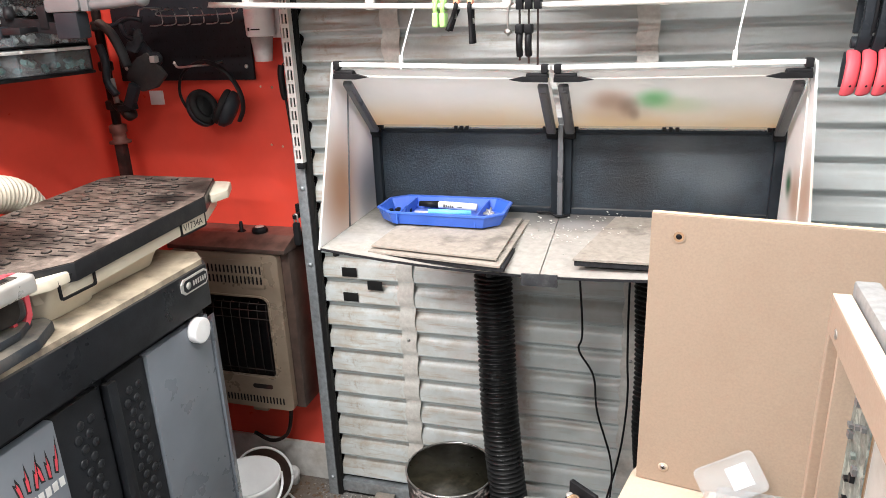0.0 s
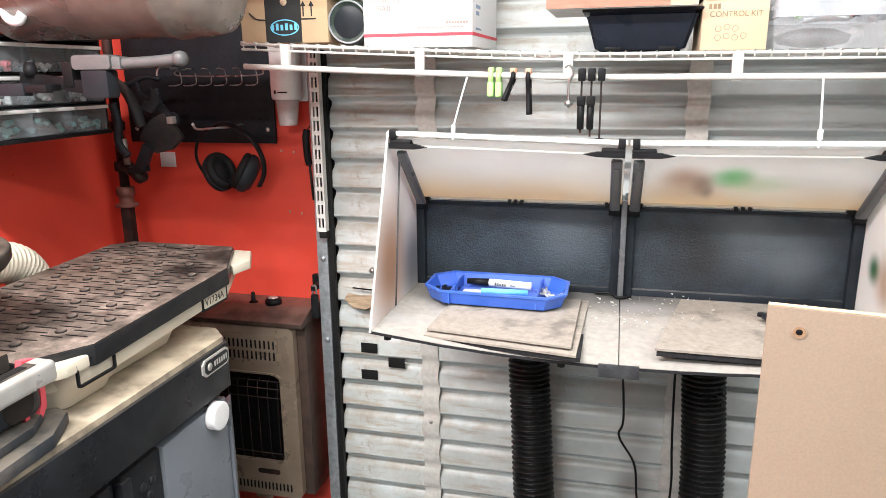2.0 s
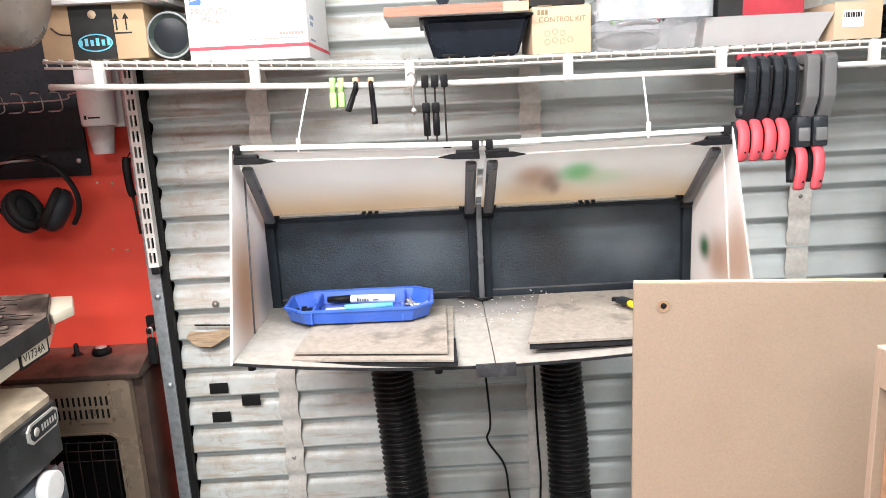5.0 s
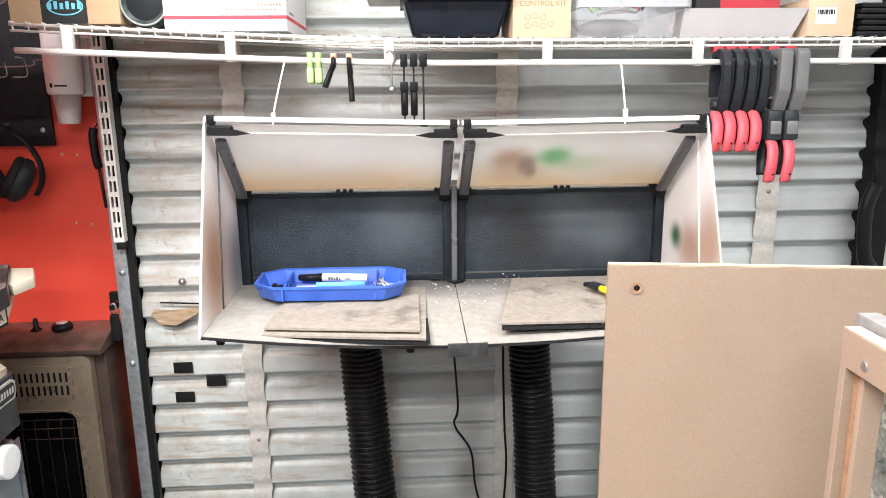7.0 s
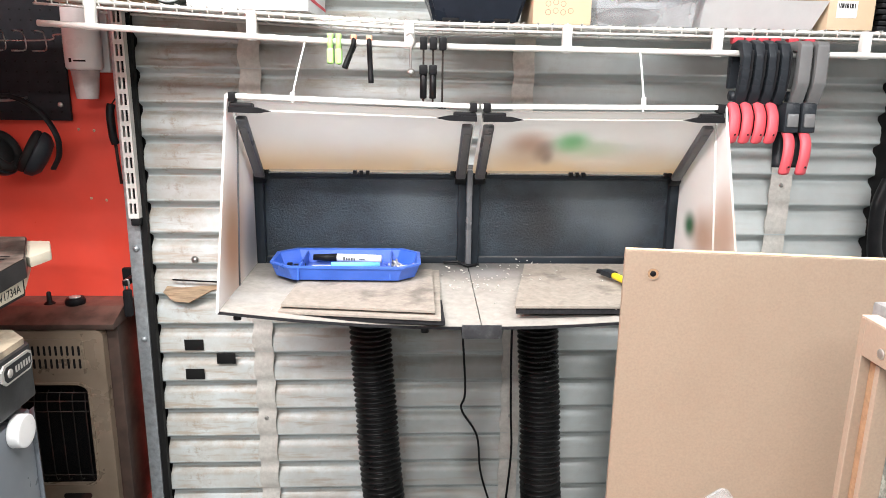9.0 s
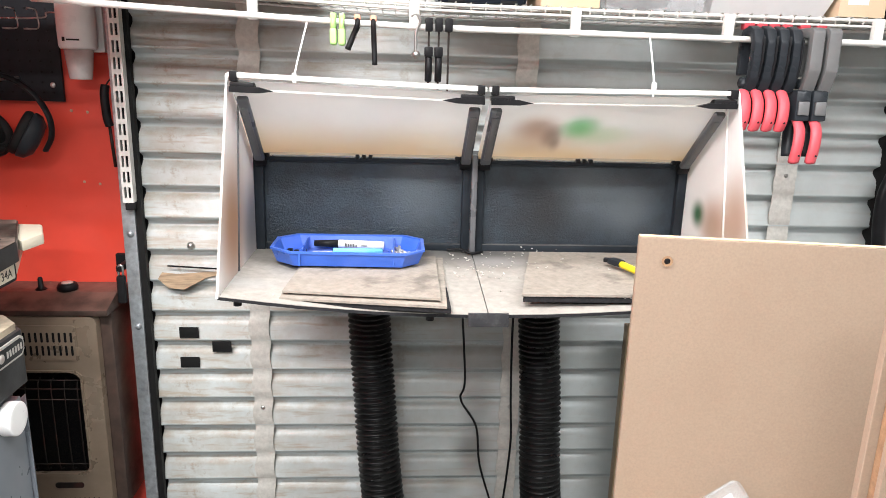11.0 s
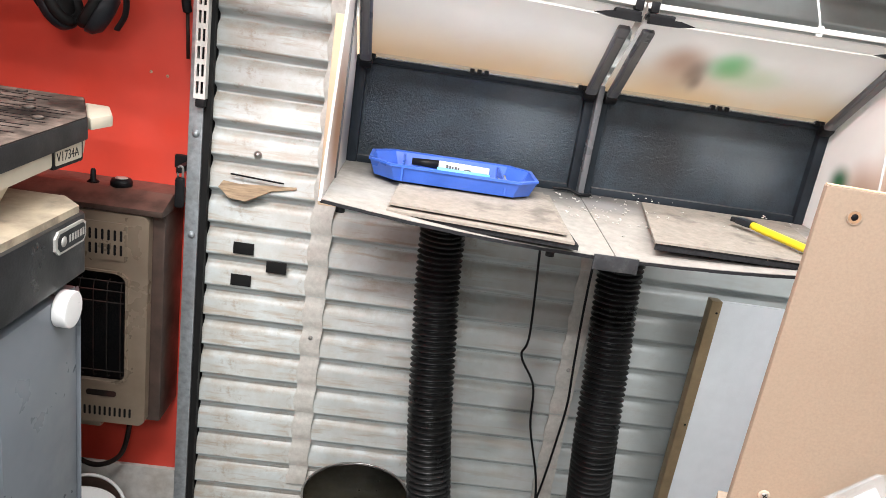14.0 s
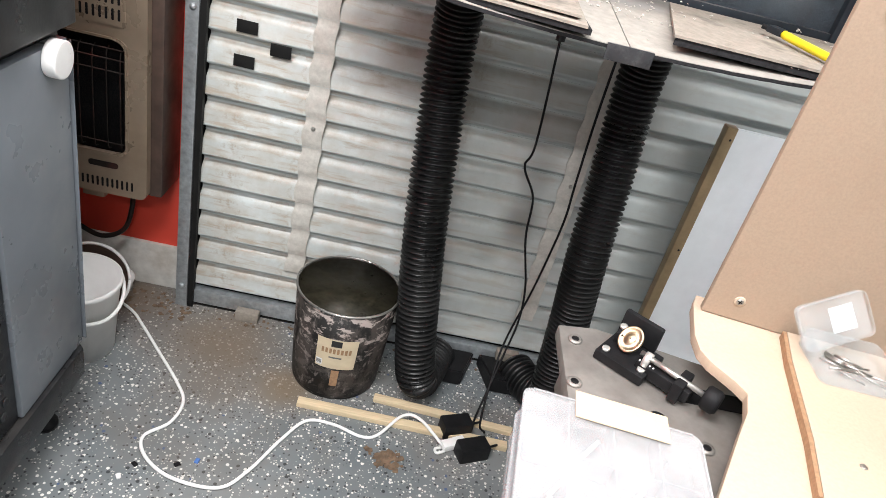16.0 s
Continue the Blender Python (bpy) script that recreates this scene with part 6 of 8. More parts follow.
part("stripe", box(-0.682, -0.434, FY - 0.0008, FY, TOP + 0.024, TOP + 0.031), "redink", ps, "red stripe")
part("stripe", box(-0.434, -0.4332, FY, 1.98, TOP + 0.024, TOP + 0.031), "redink", ps, "red stripe")
words("PRIORITY", 0.0185, on_y(-0.672, FY - 0.0006, 1.812), "fadedred", ps)
words("MAIL", 0.0185, on_y(-0.654, FY - 0.0006, 1.795), "fadedred", ps)
words("UNITED STATES", 0.0135, on_y(-0.643, FY - 0.0006, 1.846), "fadedblue", ps)
words("POSTAL SERVICE", 0.0135, on_y(-0.643, FY - 0.0006, 1.833), "fadedblue", ps)
part("emblem", prism([(0, 0), (0.024, 0), (0.027, 0.022), (0.003, 0.022)], 0.0006, on_y(-0.673, FY, 1.832)), "blueink", ps)
part("emblem_wing", prism([(0.002, 0.006), (0.023, 0.012), (0.010, 0.015)], 0.0006, on_y(-0.673, FY - 0.0006, 1.832)), "paper", ps)
words("VISIT US AT", 0.0095, on_y(-0.560, FY - 0.0006, 1.766), "fadedred", ps)
bars([(i * 0.0062, 0, 0.0046, 0.0058) for i in range(8)], on_y(-0.492, FY, 1.766), "fadedred", ps)
bars([(i * 0.008, 0, 0.006, 0.0026) for i in range(13)], on_y(-0.556, FY, 1.758), "fadedred", ps)
sm = Matrix.Translation((-0.434, 1.70, 0)) @ FACE_X
bars([(0.01, 1.845, 0.06, 0.022), (0.01, 1.80, 0.05, 0.008), (0.01, 1.786, 0.035, 0.008), (0.01, 1.755, 0.06, 0.004)], sm, "fadedblue", ps)

bl = thing("black_bin", (-0.09, 1.76, TOP), "glossy black tapered plastic bin on the shelf", "bin")
b = bmesh.new()
x0, x1, y0, y1 = -0.195, 0.030, FY - 0.01, 1.90
loA = [b.verts.new(c) for c in ((x0 + 0.022, y0 + 0.05, TOP), (x1 - 0.022, y0 + 0.05, TOP), (x1 - 0.03, y1 - 0.02, TOP), (x0 + 0.03, y1 - 0.02, TOP))]
hiA = [b.verts.new(c) for c in ((x0, y0, 1.797), (x1, y0, 1.797), (x1, y1, 1.797), (x0, y1, 1.797))]
b.faces.new(loA)
b.faces.new(hiA)
for i in range(4):
    b.faces.new((loA[i], loA[(i + 1) % 4], hiA[(i + 1) % 4], hiA[i]))
bmesh.ops.recalc_face_normals(b, faces=b.faces)
bmesh.ops.bevel(b, geom=b.edges[:], offset=0.008, segments=3, affect="EDGES")
part("bin", smooth(b), "navy", bl)
part("rim", box(x0 - 0.006, x1 + 0.006, y0 - 0.006, y1, 1.797, 1.802, 0.002), "black", bl)
for x in (-0.155, -0.045):
    part("foot_recess", box(x, x + 0.035, y0 + 0.036, y0 + 0.042, TOP + 0.004, TOP + 0.012, 0.002), "black", bl)
pk = thing("wooden_plank", (-0.12, 1.72, 1.803), "short reddish plank lying on the black bin", "plank")
part("plank", box(-0.272, 0.022, 1.630, 1.86, 1.8025, 1.822, 0.001), "palebar", pk)
part("front_edge", box(-0.272, -0.03, 1.6285, 1.6298, 1.803, 1.8215), "woodedge", pk, "reddish wood edge")
part("front_edge", box(-0.03, 0.022, 1.6285, 1.6298, 1.803, 1.8215), "kraftlight", pk)
solo("black_ball_knob", lathe([(0.008, 0), (0.012, 0.006), (0.018, 0.018), (0.018, 0.026), (0.012, 0.037), (0.001, 0.041)], Matrix.Translation((-0.150, 1.67, 1.822)), 24), "navy", "shiny black ball knob on the plank", "knob")

kt = carton("kit_box", 0.034, 0.158, FY, 1.84, TOP, 1.812, "kraftlight", "tan carton lettered control kit")
words("CONTROL KIT", 0.0150, on_y(0.048, FY - 0.0006, 1.782), "brownink", kt)
bars([(0.0, 0.0, 0.0055, 0.010), (0.008, 0, 0.006, 0.010), (0.016, 0, 0.0055, 0.010), (0.0, 0.017, 0.03, 0.002)], on_y(0.046, FY, 1.797), "brownink", kt)
for i in range(7):
    part("knob_drawing", frame_ring([(0.006 * math.cos(a * 0.5236), 0.006 * math.sin(a * 0.5236)) for a in range(12)], [(0.005 * math.cos(a * 0.5236), 0.005 * math.sin(a * 0.5236)) for a in range(12)], 0.0004, on_y(0.066 + 0.016 * (i % 4), FY, 1.742 + 0.017 * (i // 4) + 0.003 * (i % 2))), "brownink", kt)
carton("dark_box", 0.030, 0.150, FY + 0.02, 1.84, 1.8145, 1.87, "ink", "dark carton on top of the tan carton")

bn = thing("clear_bin", (0.275, 1.75, TOP), "clear plastic storage bin with bags, cables and small parts", "bin")
bmx = Matrix.Translation((0.172, FY, TOP))
b = bmesh.new()
lp = []
for s, z in ((0.0, 0.0), (-0.006, 0.072), (-0.012, 0.074), (-0.012, 0.080)):
    lp.append([b.verts.new(bmx @ Vector(c)) for c in ((s, s, z), (0.205 - s, s, z), (0.205 - s, 0.25 - s, z), (s, 0.25 - s, z))])
b.faces.new(lp[0])
for a, c in zip(lp, lp[1:]):
    for i in range(4):
        b.faces.new((a[i], a[(i + 1) % 4], c[(i + 1) % 4], c[i]))
bmesh.ops.recalc_face_normals(b, faces=b.faces)
part("bin", b, "frost", bn)
part("rim", frame_ring([(x * 1.0, y) for x, y in rounded(0.245, 0.285, 0.02)], [(0.01 + x * 0.92, 0.01 + y * 0.93) for x, y in rounded(0.245, 0.285, 0.02)], 0.045, Matrix.Translation((0.168, FY - 0.022, TOP + 0.060))), "frostline", bn, "frosted rim")
part("grey_bag", lathe([(0.02, 0), (0.05, 0.008), (0.055, 0.022), (0.03, 0.035), (0.005, 0.038)], Matrix.Translation((0.25, 1.72, TOP + 0.004)) @ Matrix.Diagonal((1.3, 0.8, 1, 1)), 20), "greygrip", bn)
part("coiled_lead", tube([(0.22, 1.70, TOP + 0.05), (0.26, 1.69, TOP + 0.058), (0.30, 1.70, TOP + 0.055), (0.31, 1.74, TOP + 0.06), (0.24, 1.76, TOP + 0.06)], 0.004, 8), "white", bn)
random.seed(4)
for i in range(16):
    x, y = random.uniform(0.19, 0.36), random.uniform(1.69, 1.85)
    a = random.uniform(0, 6.28)
    part("small_part", tube([(x, y, TOP + 0.066), (x + 0.012 * math.cos(a), y + 0.012 * math.sin(a), TOP + 0.078), (x + 0.025 * math.cos(a), y + 0.02 * math.sin(a), TOP + 0.074)], 0.003, 6, 4), ("black", "redgrip", "white", "green", "orange", "ink")[i % 6], bn)

wbx = thing("white_tray_box", (0.53, 1.76, TOP), "open white card box tapering to its base", "box", "cartons on the shelf")
b = bmesh.new()
lp = []
for (xa, xb, ya), z in (((0.405, 0.655, FY + 0.03), TOP), ((0.398, 0.668, FY - 0.008), TOP + 0.058)):
    lp.append([b.verts.new(c) for c in ((xa, ya, z), (xb, ya, z), (xb, 1.92, z), (xa, 1.92, z))])
b.faces.new(lp[0])
b.faces.new(lp[1])
for i in range(4):
    b.faces.new((lp[0][i], lp[0][(i + 1) % 4], lp[1][(i + 1) % 4], lp[1][i]))
bmesh.ops.recalc_face_normals(b, faces=b.faces)
part("tray", b, "paper", wbx)
rbx = carton("dark_red_box", 0.425, 0.605, FY - 0.004, 1.90, TOP + 0.0585, TOP + 0.125, "darkred", "dark red carton with black corner on the white box")
part("black_end", box(0.4235, 0.475, FY - 0.005, 1.90, TOP + 0.059, TOP + 0.124), "ink", rbx)
yb = carton("tan_carton", 0.672, 0.775, FY, 1.88, TOP, TOP + 0.075, "kraftlight", "tan carton with a barcode sticker")
part("sticker", box(0.690, 0.735, FY - 0.0008, FY, TOP + 0.025, TOP + 0.060), "paper", yb)
bars([(i * 0.0035, 0, 0.0014 + 0.0008 * (i % 3), 0.010) for i in range(11)], on_y(0.693, FY - 0.0006, TOP + 0.045), "ink", yb)
carton("tan_carton", 0.58, 0.80, FY + 0.05, 1.90, TOP + 0.1275, TOP + 0.17, "kraft", "brown carton on the stacked boxes")
fo = thing("black_folder_stack", (0.90, 1.76, TOP), "stack of black folded sheets on the shelf", "sheets")
for i in range(6):
    part("sheet", box(0.785 + 0.004 * (i % 3), 1.02 - 0.006 * (i % 2), FY + 0.004 * (i % 2), 1.90, TOP + 0.012 * i, TOP + 0.012 * i + 0.010, 0.003), "black", fo)
carton("white_box", 1.05, 1.35, FY, 1.95, TOP, TOP + 0.12, "paper", "plain white carton at the end of the shelf")

for ob in (am, env, jar, ps):
    ob.location.z += sag(ob.location.x)
for ob in (bl, pk, kt, bn, wbx, rbx, yb, fo):
    ob.location.z -= 0.003

# ---- clamps on the hanging rod ----
RY = 1.652


def big_clamp(x, drop, group, label, spine=None):
    """A spring clamp hanging by its jaws, its handles swung a little aside."""
    z = rod_z(x)
    c = thing("spring_clamp", (x, RY, z - drop), label, "clamp", group)
    jaw = spine or "darkgrip"
    w = 0.0108 if spine is None else 0.0135
    bow = [(-0.030, -0.075), (-0.034, -0.010), (-0.022, 0.020), (0.006, 0.028), (0.030, 0.020), (0.042, -0.006), (0.042, -0.045), (0.034, -0.080), (0.020, -0.106), (0.006, -0.104), (0.016, -0.078), (0.024, -0.042), (0.024, -0.012), (0.014, 0.006), (-0.004, 0.010), (-0.016, -0.006), (-0.016, -0.072)]
    if spine:
        bow = [(-0.030, -0.075), (-0.032, 0.018), (-0.024, 0.026), (0.036, 0.026), (0.044, 0.018), (0.044, -0.060), (0.024, -0.106), (0.006, -0.106), (0.024, -0.056), (0.026, 0.004), (-0.014, 0.008), (-0.016, -0.072)]
    part("jaw", prism(bow, w * 2, Matrix.Translation((x + w, RY, z)) @ pose(0, 0, 0, 90, 0, -90), 0.0045), jaw, c)
    part("jaw_rib", prism([(0.0425, 0.006), (0.0445, 0.0), (0.0440, -0.044), (0.036, -0.076), (0.034, -0.076), (0.040, -0.044)], 0.004, Matrix.Translation((x + w - 0.001, RY, z)) @ pose(0, 0, 0, 90, 0, -90)), "black", c)
    part("jaw_pad", box(x - 0.012, x + 0.012, RY + 0.012, RY + 0.030, z + 0.020, z + 0.036, 0.004), "darkred", c, "dark red jaw pad")
    part("pivot", rod((x - 0.017, RY - 0.008, z - 0.088), (x + 0.011, RY - 0.008, z - 0.088), 0.011, n=14), "darkgrip", c)
    hx = x - 0.012
    top = z - 0.108 if spine is None else z - 0.160
    if spine:
        part("lower_block", box(hx - 0.016, hx + 0.016, RY - 0.036, RY + 0.012, z - 0.162, z - 0.100, 0.005), "darkgrip", c)
        part("block_face", box(hx - 0.011, hx + 0.013, RY - 0.0385, RY - 0.035, z - 0.150, z - 0.122, 0.003), spine, c)
    part("handle", tube([(hx + 0.001, RY - 0.016, top), (hx, RY - 0.032, top - 0.020), (hx - 0.001, RY - 0.034, top - 0.050), (hx - 0.001, RY - 0.024, z - drop + 0.010)], 0.0155, 14, 6, flat=0.6), "redgrip", c, "red rubber grip")
    part("handle_arm", tube([(hx, RY + 0.004, top), (hx, RY + 0.008, top - 0.03), (hx, RY + 0.004, z - drop + 0.018)], 0.0125, 12, 6, flat=0.7), "darkgrip", c)
    part("lanyard_hole", lathe([(0.0022, 0), (0.0022, 0.001)], Matrix.Translation((hx - 0.001, RY - 0.042, z - drop + 0.024)) @ pose(0, 0, 0, 90), 8), "soot", c)
    # the handles swing out from the rod
    for ob in c.children:
        for v in ob.data.vertices:
            k = max(0.0, drop - v.co.z - 0.02) / 0.17
            v.co.x -= 0.008 + 0.016 * k
            v.co.y -= 0.038 * k
    return c


for i in range(4):
    big_clamp(0.487 + i * 0.0275, 0.190, "small spring clamps", "dark grey spring clamp with red grips on the rod")
for i in range(2):
    big_clamp(0.609 + i * 0.036, 0.255, "large spring clamps", "large grey spring clamp with red grips on the rod", "greygrip")


def small_clip(x, jaw, label, lean, size):
    z = rod_z(x)
    c = thing("spring_clip", (x, RY, z - size), label, "clip", "small clips")
    for s in (-1, 1):
        part("arm", tube([(x, RY + s * 0.004, z + 0.012), (x, RY + s * 0.013, z - 0.004), (x + lean * 0.4, RY + s * 0.009, z - size * 0.45), (x + lean, RY + s * 0.015, z - size)], 0.0052, 8, 6), "green" if jaw == "green" else "black", c)
    part("jaw", box(x - 0.006, x + 0.006, RY - 0.012, RY + 0.012, z + 0.004, z + 0.016, 0.003), jaw, c)
    part("spring", lathe([(0.006, -0.006), (0.007, 0), (0.006, 0.006)], Matrix.Translation((x + lean * 0.4, RY, z - size * 0.4)) @ pose(0, 0, 0, 0, 90), 14), "steel", c)
    if jaw == "green":
        part("grip", box(x - 0.007, x + 0.007, RY - 0.018, RY + 0.014, z - size, z - size * 0.3, 0.005), "green", c)
    return c


small_clip(-0.388, "green", "bright green plastic spring clip on the rod", 0.0, 0.045)
small_clip(-0.371, "green", "bright green plastic spring clip on the rod", 0.0, 0.045)
small_clip(-0.340, "orange", "black spring clip with orange jaw, hanging askew", -0.020, 0.052)
small_clip(-0.308, "orange", "black spring clip with orange jaw on the rod", 0.003, 0.080)
sk = thing("eye_hook", (-0.222, RY, 1.60), "steel hook with wing nut hanging on the rod", "hook")
part("hook", tube([(-0.232, RY - 0.01, 1.685), (-0.222, RY - 0.012, 1.69), (-0.214, RY - 0.01, 1.675), (-0.222, RY - 0.009, 1.655), (-0.222, RY - 0.009, 1.602)], 0.0028, 8), "steel", sk)
part("wing_nut", lathe([(0.005, 0), (0.010, 0.004), (0.006, 0.012)], Matrix.Translation((-0.222, RY - 0.009, 1.606)), 8), "steel", sk)
for i, (x, d) in enumerate(((-0.196, 0.115), (-0.176, 0.122), (-0.156, 0.135))):
    z = rod_z(x)
    c = thing("bar_clamp", (x, RY, z - d), "small black bar clamp hanging on the rod", "clamp", "bar clamps")
    part("bar", box(x - 0.002, x + 0.002, RY - 0.013, RY - 0.007, z - d, z + 0.012), "iron", c)
    part("fixed_jaw", box(x - 0.0075, x + 0.0075, RY - 0.022, RY + 0.012, z - 0.008, z + 0.018, 0.003), "black", c)
    if i < 2:
        part("sliding_jaw", box(x - 0.0085, x + 0.0085, RY - 0.024, RY + 0.006, z - 0.058, z - 0.038, 0.003), "black", c)
        part("trigger", tube([(x, RY - 0.012, z - 0.055), (x, RY - 0.018, z - 0.08), (x, RY - 0.010, z - 0.105)], 0.0075, 10), "black", c)
    else:
        part("stop", box(x - 0.008, x + 0.008, RY - 0.018, RY - 0.002, z - d, z - d + 0.010, 0.002), "black", c)

bo = thing("black_clamp", (1.045, 1.93, 1.12), "black clamp hanging by the door edge", "clamp")
part("body", tube([(1.06, 1.94, 1.35), (1.035, 1.93, 1.28), (1.045, 1.93, 1.16), (1.08, 1.94, 1.11)], 0.028, 14, 6, flat=0.6), "black", bo)
part("hanger", rod((1.06, 1.94, 1.34), (1.065, 1.955, 1.44), 0.004), "black", bo)

# ---- pegboard and what hangs on the red walls ----
peg = thing("pegboard", (-1.35, 2.05, 1.478), "black pegboard screwed to the red wall", "pegboard")
part("sheet", box(-1.605, -1.108, 2.044, 2.054, 1.478, 2.12, 0.001), "peg", peg)
b = bmesh.new()
for i in range(19):
    for j in range(11):
        join(b, lathe([(0.0032, 0), (0.003, 0.0003)], Matrix.Translation((-1.588 + i * 0.0254, 2.0439, 1.50 + j * 0.0254)) @ pose(0, 0, 0, 90), 6))
tagged(part("hole", b, "soot", peg), kind="stuff")
for x, z in ((-1.132, 1.519), (-1.58, 1.519)):
    part("screw", lathe([(0.007, 0), (0.006, 0.002), (0.002, 0.003)], Matrix.Translation((x, 2.044, z)) @ pose(0, 0, 0, 90), 14), "alu", peg)
hk = thing("wire_rack", (-1.24, 1.96, 1.65), "chrome wire rack with six rings on the pegboard", "rack")
part("rail", tube([(-1.385, 2.04, 1.695), (-1.385, 1.99, 1.690), (-1.375, 1.985, 1.678), (-1.24, 1.985, 1.675), (-1.115, 1.985, 1.678), (-1.105, 1.99, 1.690), (-1.105, 2.04, 1.695)], 0.002, 6), "steel", hk)
for i in range(6):
    x = -1.37 + i * 0.049
    pts = [(x - 0.010, 1.96, 1.695), (x, 1.945, 1.697), (x + 0.010, 1.955, 1.695), (x + 0.004, 1.975, 1.692), (x + 0.004, 1.982, 1.675), (x + 0.004, 1.980, 1.655), (x, 1.955, 1.650), (x - 0.012, 1.945, 1.650), (x + 0.002, 1.930, 1.650), (x + 0.014, 1.945, 1.650), (x + 0.004, 1.962, 1.651)]
    part("ring_hook", tube(pts, 0.0017, 6, 5), "steel", hk)
ho = thing("peg_hook", (-1.25, 1.97, 1.53), "chrome peg hook holding the ear defenders", "hook")
part("hook", tube([(-1.215, 2.044, 1.535), (-1.215, 1.96, 1.532), (-1.235, 1.93, 1.532), (-1.29, 1.925, 1.528), (-1.302, 1.922, 1.540)], 0.0036, 8), "steel", ho)
part("tip", lathe([(0.001, -0.006), (0.005, 0), (0.001, 0.006)], Matrix.Translation((-1.302, 1.922, 1.541)), 10), "white", ho)

mf = thing("ear_defenders", (-1.20, 1.94, 1.34), "black ear defenders hanging on a peg hook", "ear defenders")
part("headband", tube([(-1.268, 1.955, 1.362), (-1.300, 1.95, 1.40), (-1.316, 1.945, 1.45), (-1.295, 1.94, 1.505), (-1.24, 1.935, 1.538), (-1.19, 1.935, 1.540), (-1.135, 1.94, 1.505), (-1.104, 1.945, 1.45), (-1.104, 1.95, 1.40), (-1.125, 1.955, 1.362)], 0.0085, 10, 8, flat=0.5), "black", mf)
for s, cx in ((-1, -1.250), (1, -1.166)):
    cmx = Matrix.Translation((cx, 1.955, 1.402)) @ pose(0, 0, 0, 0, -s * 62, s * 22) @ Matrix.Diagonal((1.32, 1.05, 1.15, 1))
    part("cup", lathe([(0.010, -0.030), (0.030, -0.027), (0.043, -0.014), (0.045, 0.0), (0.043, 0.003)], cmx, 28), "darkgrip", mf)
    part("cushion", tube([cmx @ Vector((0.034 * math.cos(a * 0.5236), 0.034 * math.sin(a * 0.5236), 0.010)) for a in range(13)], 0.0125, 10, 4), "rubber", mf, "soft black cushion")
    part("cup_lining", lathe([(0.033, 0.008), (0.031, 0.013)], cmx, 24), "darkred" if s > 0 else "rubber", mf)

dp = thing("cup_dispenser", (-1.035, 2.0, 1.526), "white cup dispenser with a clear cup below, on the red wall", "dispenser")
dm = Matrix.Translation((-1.040, 1.998, 0.010))
part("body", lathe([(0.030, 1.600), (0.040, 1.598), (0.0435, 1.604), (0.0445, 1.66), (0.0435, 1.73), (0.040, 1.80)], dm, 32), "white", dp)
part("back_plate", box(-1.078, -0.990, 2.03, 2.058, 1.602, 1.81, 0.004), "white", dp)
part("cup", lathe([(0.0245, 1.526), (0.026, 1.527), (0.0335, 1.597), (0.0315, 1.597), (0.0235, 1.530)], dm, 28), "cup", dp, "translucent plastic cup")
bars([(0, 0, 0.006, 0.010), (0.010, 0.002, 0.030, 0.004)], on_y(-1.058, 1.9545, 1.625), "ink", dp)
kf = thing("hanging_screwdriver", (-1.0, 2.03, 1.31), "black handled screwdriver hanging beside the door", "screwdriver")
part("handle", tube([(-0.985, 2.000, 1.524), (-0.988, 1.996, 1.50), (-0.986, 1.996, 1.445), (-0.984, 2.002, 1.424)], 0.0105, 12), "black", kf)
part("shaft", rod((-0.984, 2.002, 1.425), (-0.982, 2.012, 1.318), 0.004), "iron", kf)
part("hanger", rod((-0.985, 2.000, 1.522), (-0.985, 2.058, 1.55), 0.002), "iron", kf)
for x, z in ((-1.10, 1.455), (-1.06, 1.452), (-1.085, 1.27), (-1.045, 1.265), (-1.30, 1.36)):
    solo("wall_screw", lathe([(0.004, 0), (0.003, 0.002), (0.001, 0.0025)], Matrix.Translation((x, YB, z)) @ pose(0, 0, 0, 90), 10), "kraftlight", "small screw head in the red wall", "screw", "wall screws")
for y, z in ((1.35, 1.36), (1.52, 1.335), (1.02, 1.30)):
    solo("wall_screw", lathe([(0.006, 0), (0.004, 0.002), (0.001, 0.003)], Matrix.Translation((XL, y, z)) @ pose(0, 0, 0, 0, 90), 10), "brass", "small screw head in the red wall", "screw", "wall screws")

pp = thing("gas_pipe", (-1.565, 1.93, 0.0), "black iron gas pipe with rusty union in the wall corner", "pipe")
part("lower_pipe", box(-1.580, -1.548, 1.922, 1.950, 0.0, 1.30, 0.004), "iron", pp)
part("flange", lathe([(0.034, 1.292), (0.034, 1.300), (0.022, 1.305), (0.022, 1.325), (0.027, 1.328), (0.027, 1.350), (0.020, 1.354)], Matrix.Translation((-1.563, 1.935, 0)), 8), "rust", pp, "rusty union")
part("upper_pipe", rod((-1.563, 1.935, 1.35), (-1.570, 1.935, 2.2), 0.014, n=16), "iron", pp)
for z in (1.40, 1.52, 1.64):
    part("fitting", lathe([(0.018, 0), (0.022, 0.004), (0.022, 0.026), (0.018, 0.03)], Matrix.Translation((-1.565, 1.935, z)), 16), "iron", pp)
part("tee", rod((-1.565, 1.935, 1.43), (-1.505, 1.92, 1.395), 0.017, n=14), "iron", pp)
part("valve_cap", lathe([(0.022, 0), (0.024, 0.02), (0.018, 0.026)], Matrix.Translation((-1.505, 1.92, 1.385)) @ pose(0, 0, 0, 0, 60), 14), "iron", pp)
tl = thing("hanging_tool", (-1.45, 1.93, 1.44), "dusty dark tool with curved guard hanging on the pegboard", "tool")
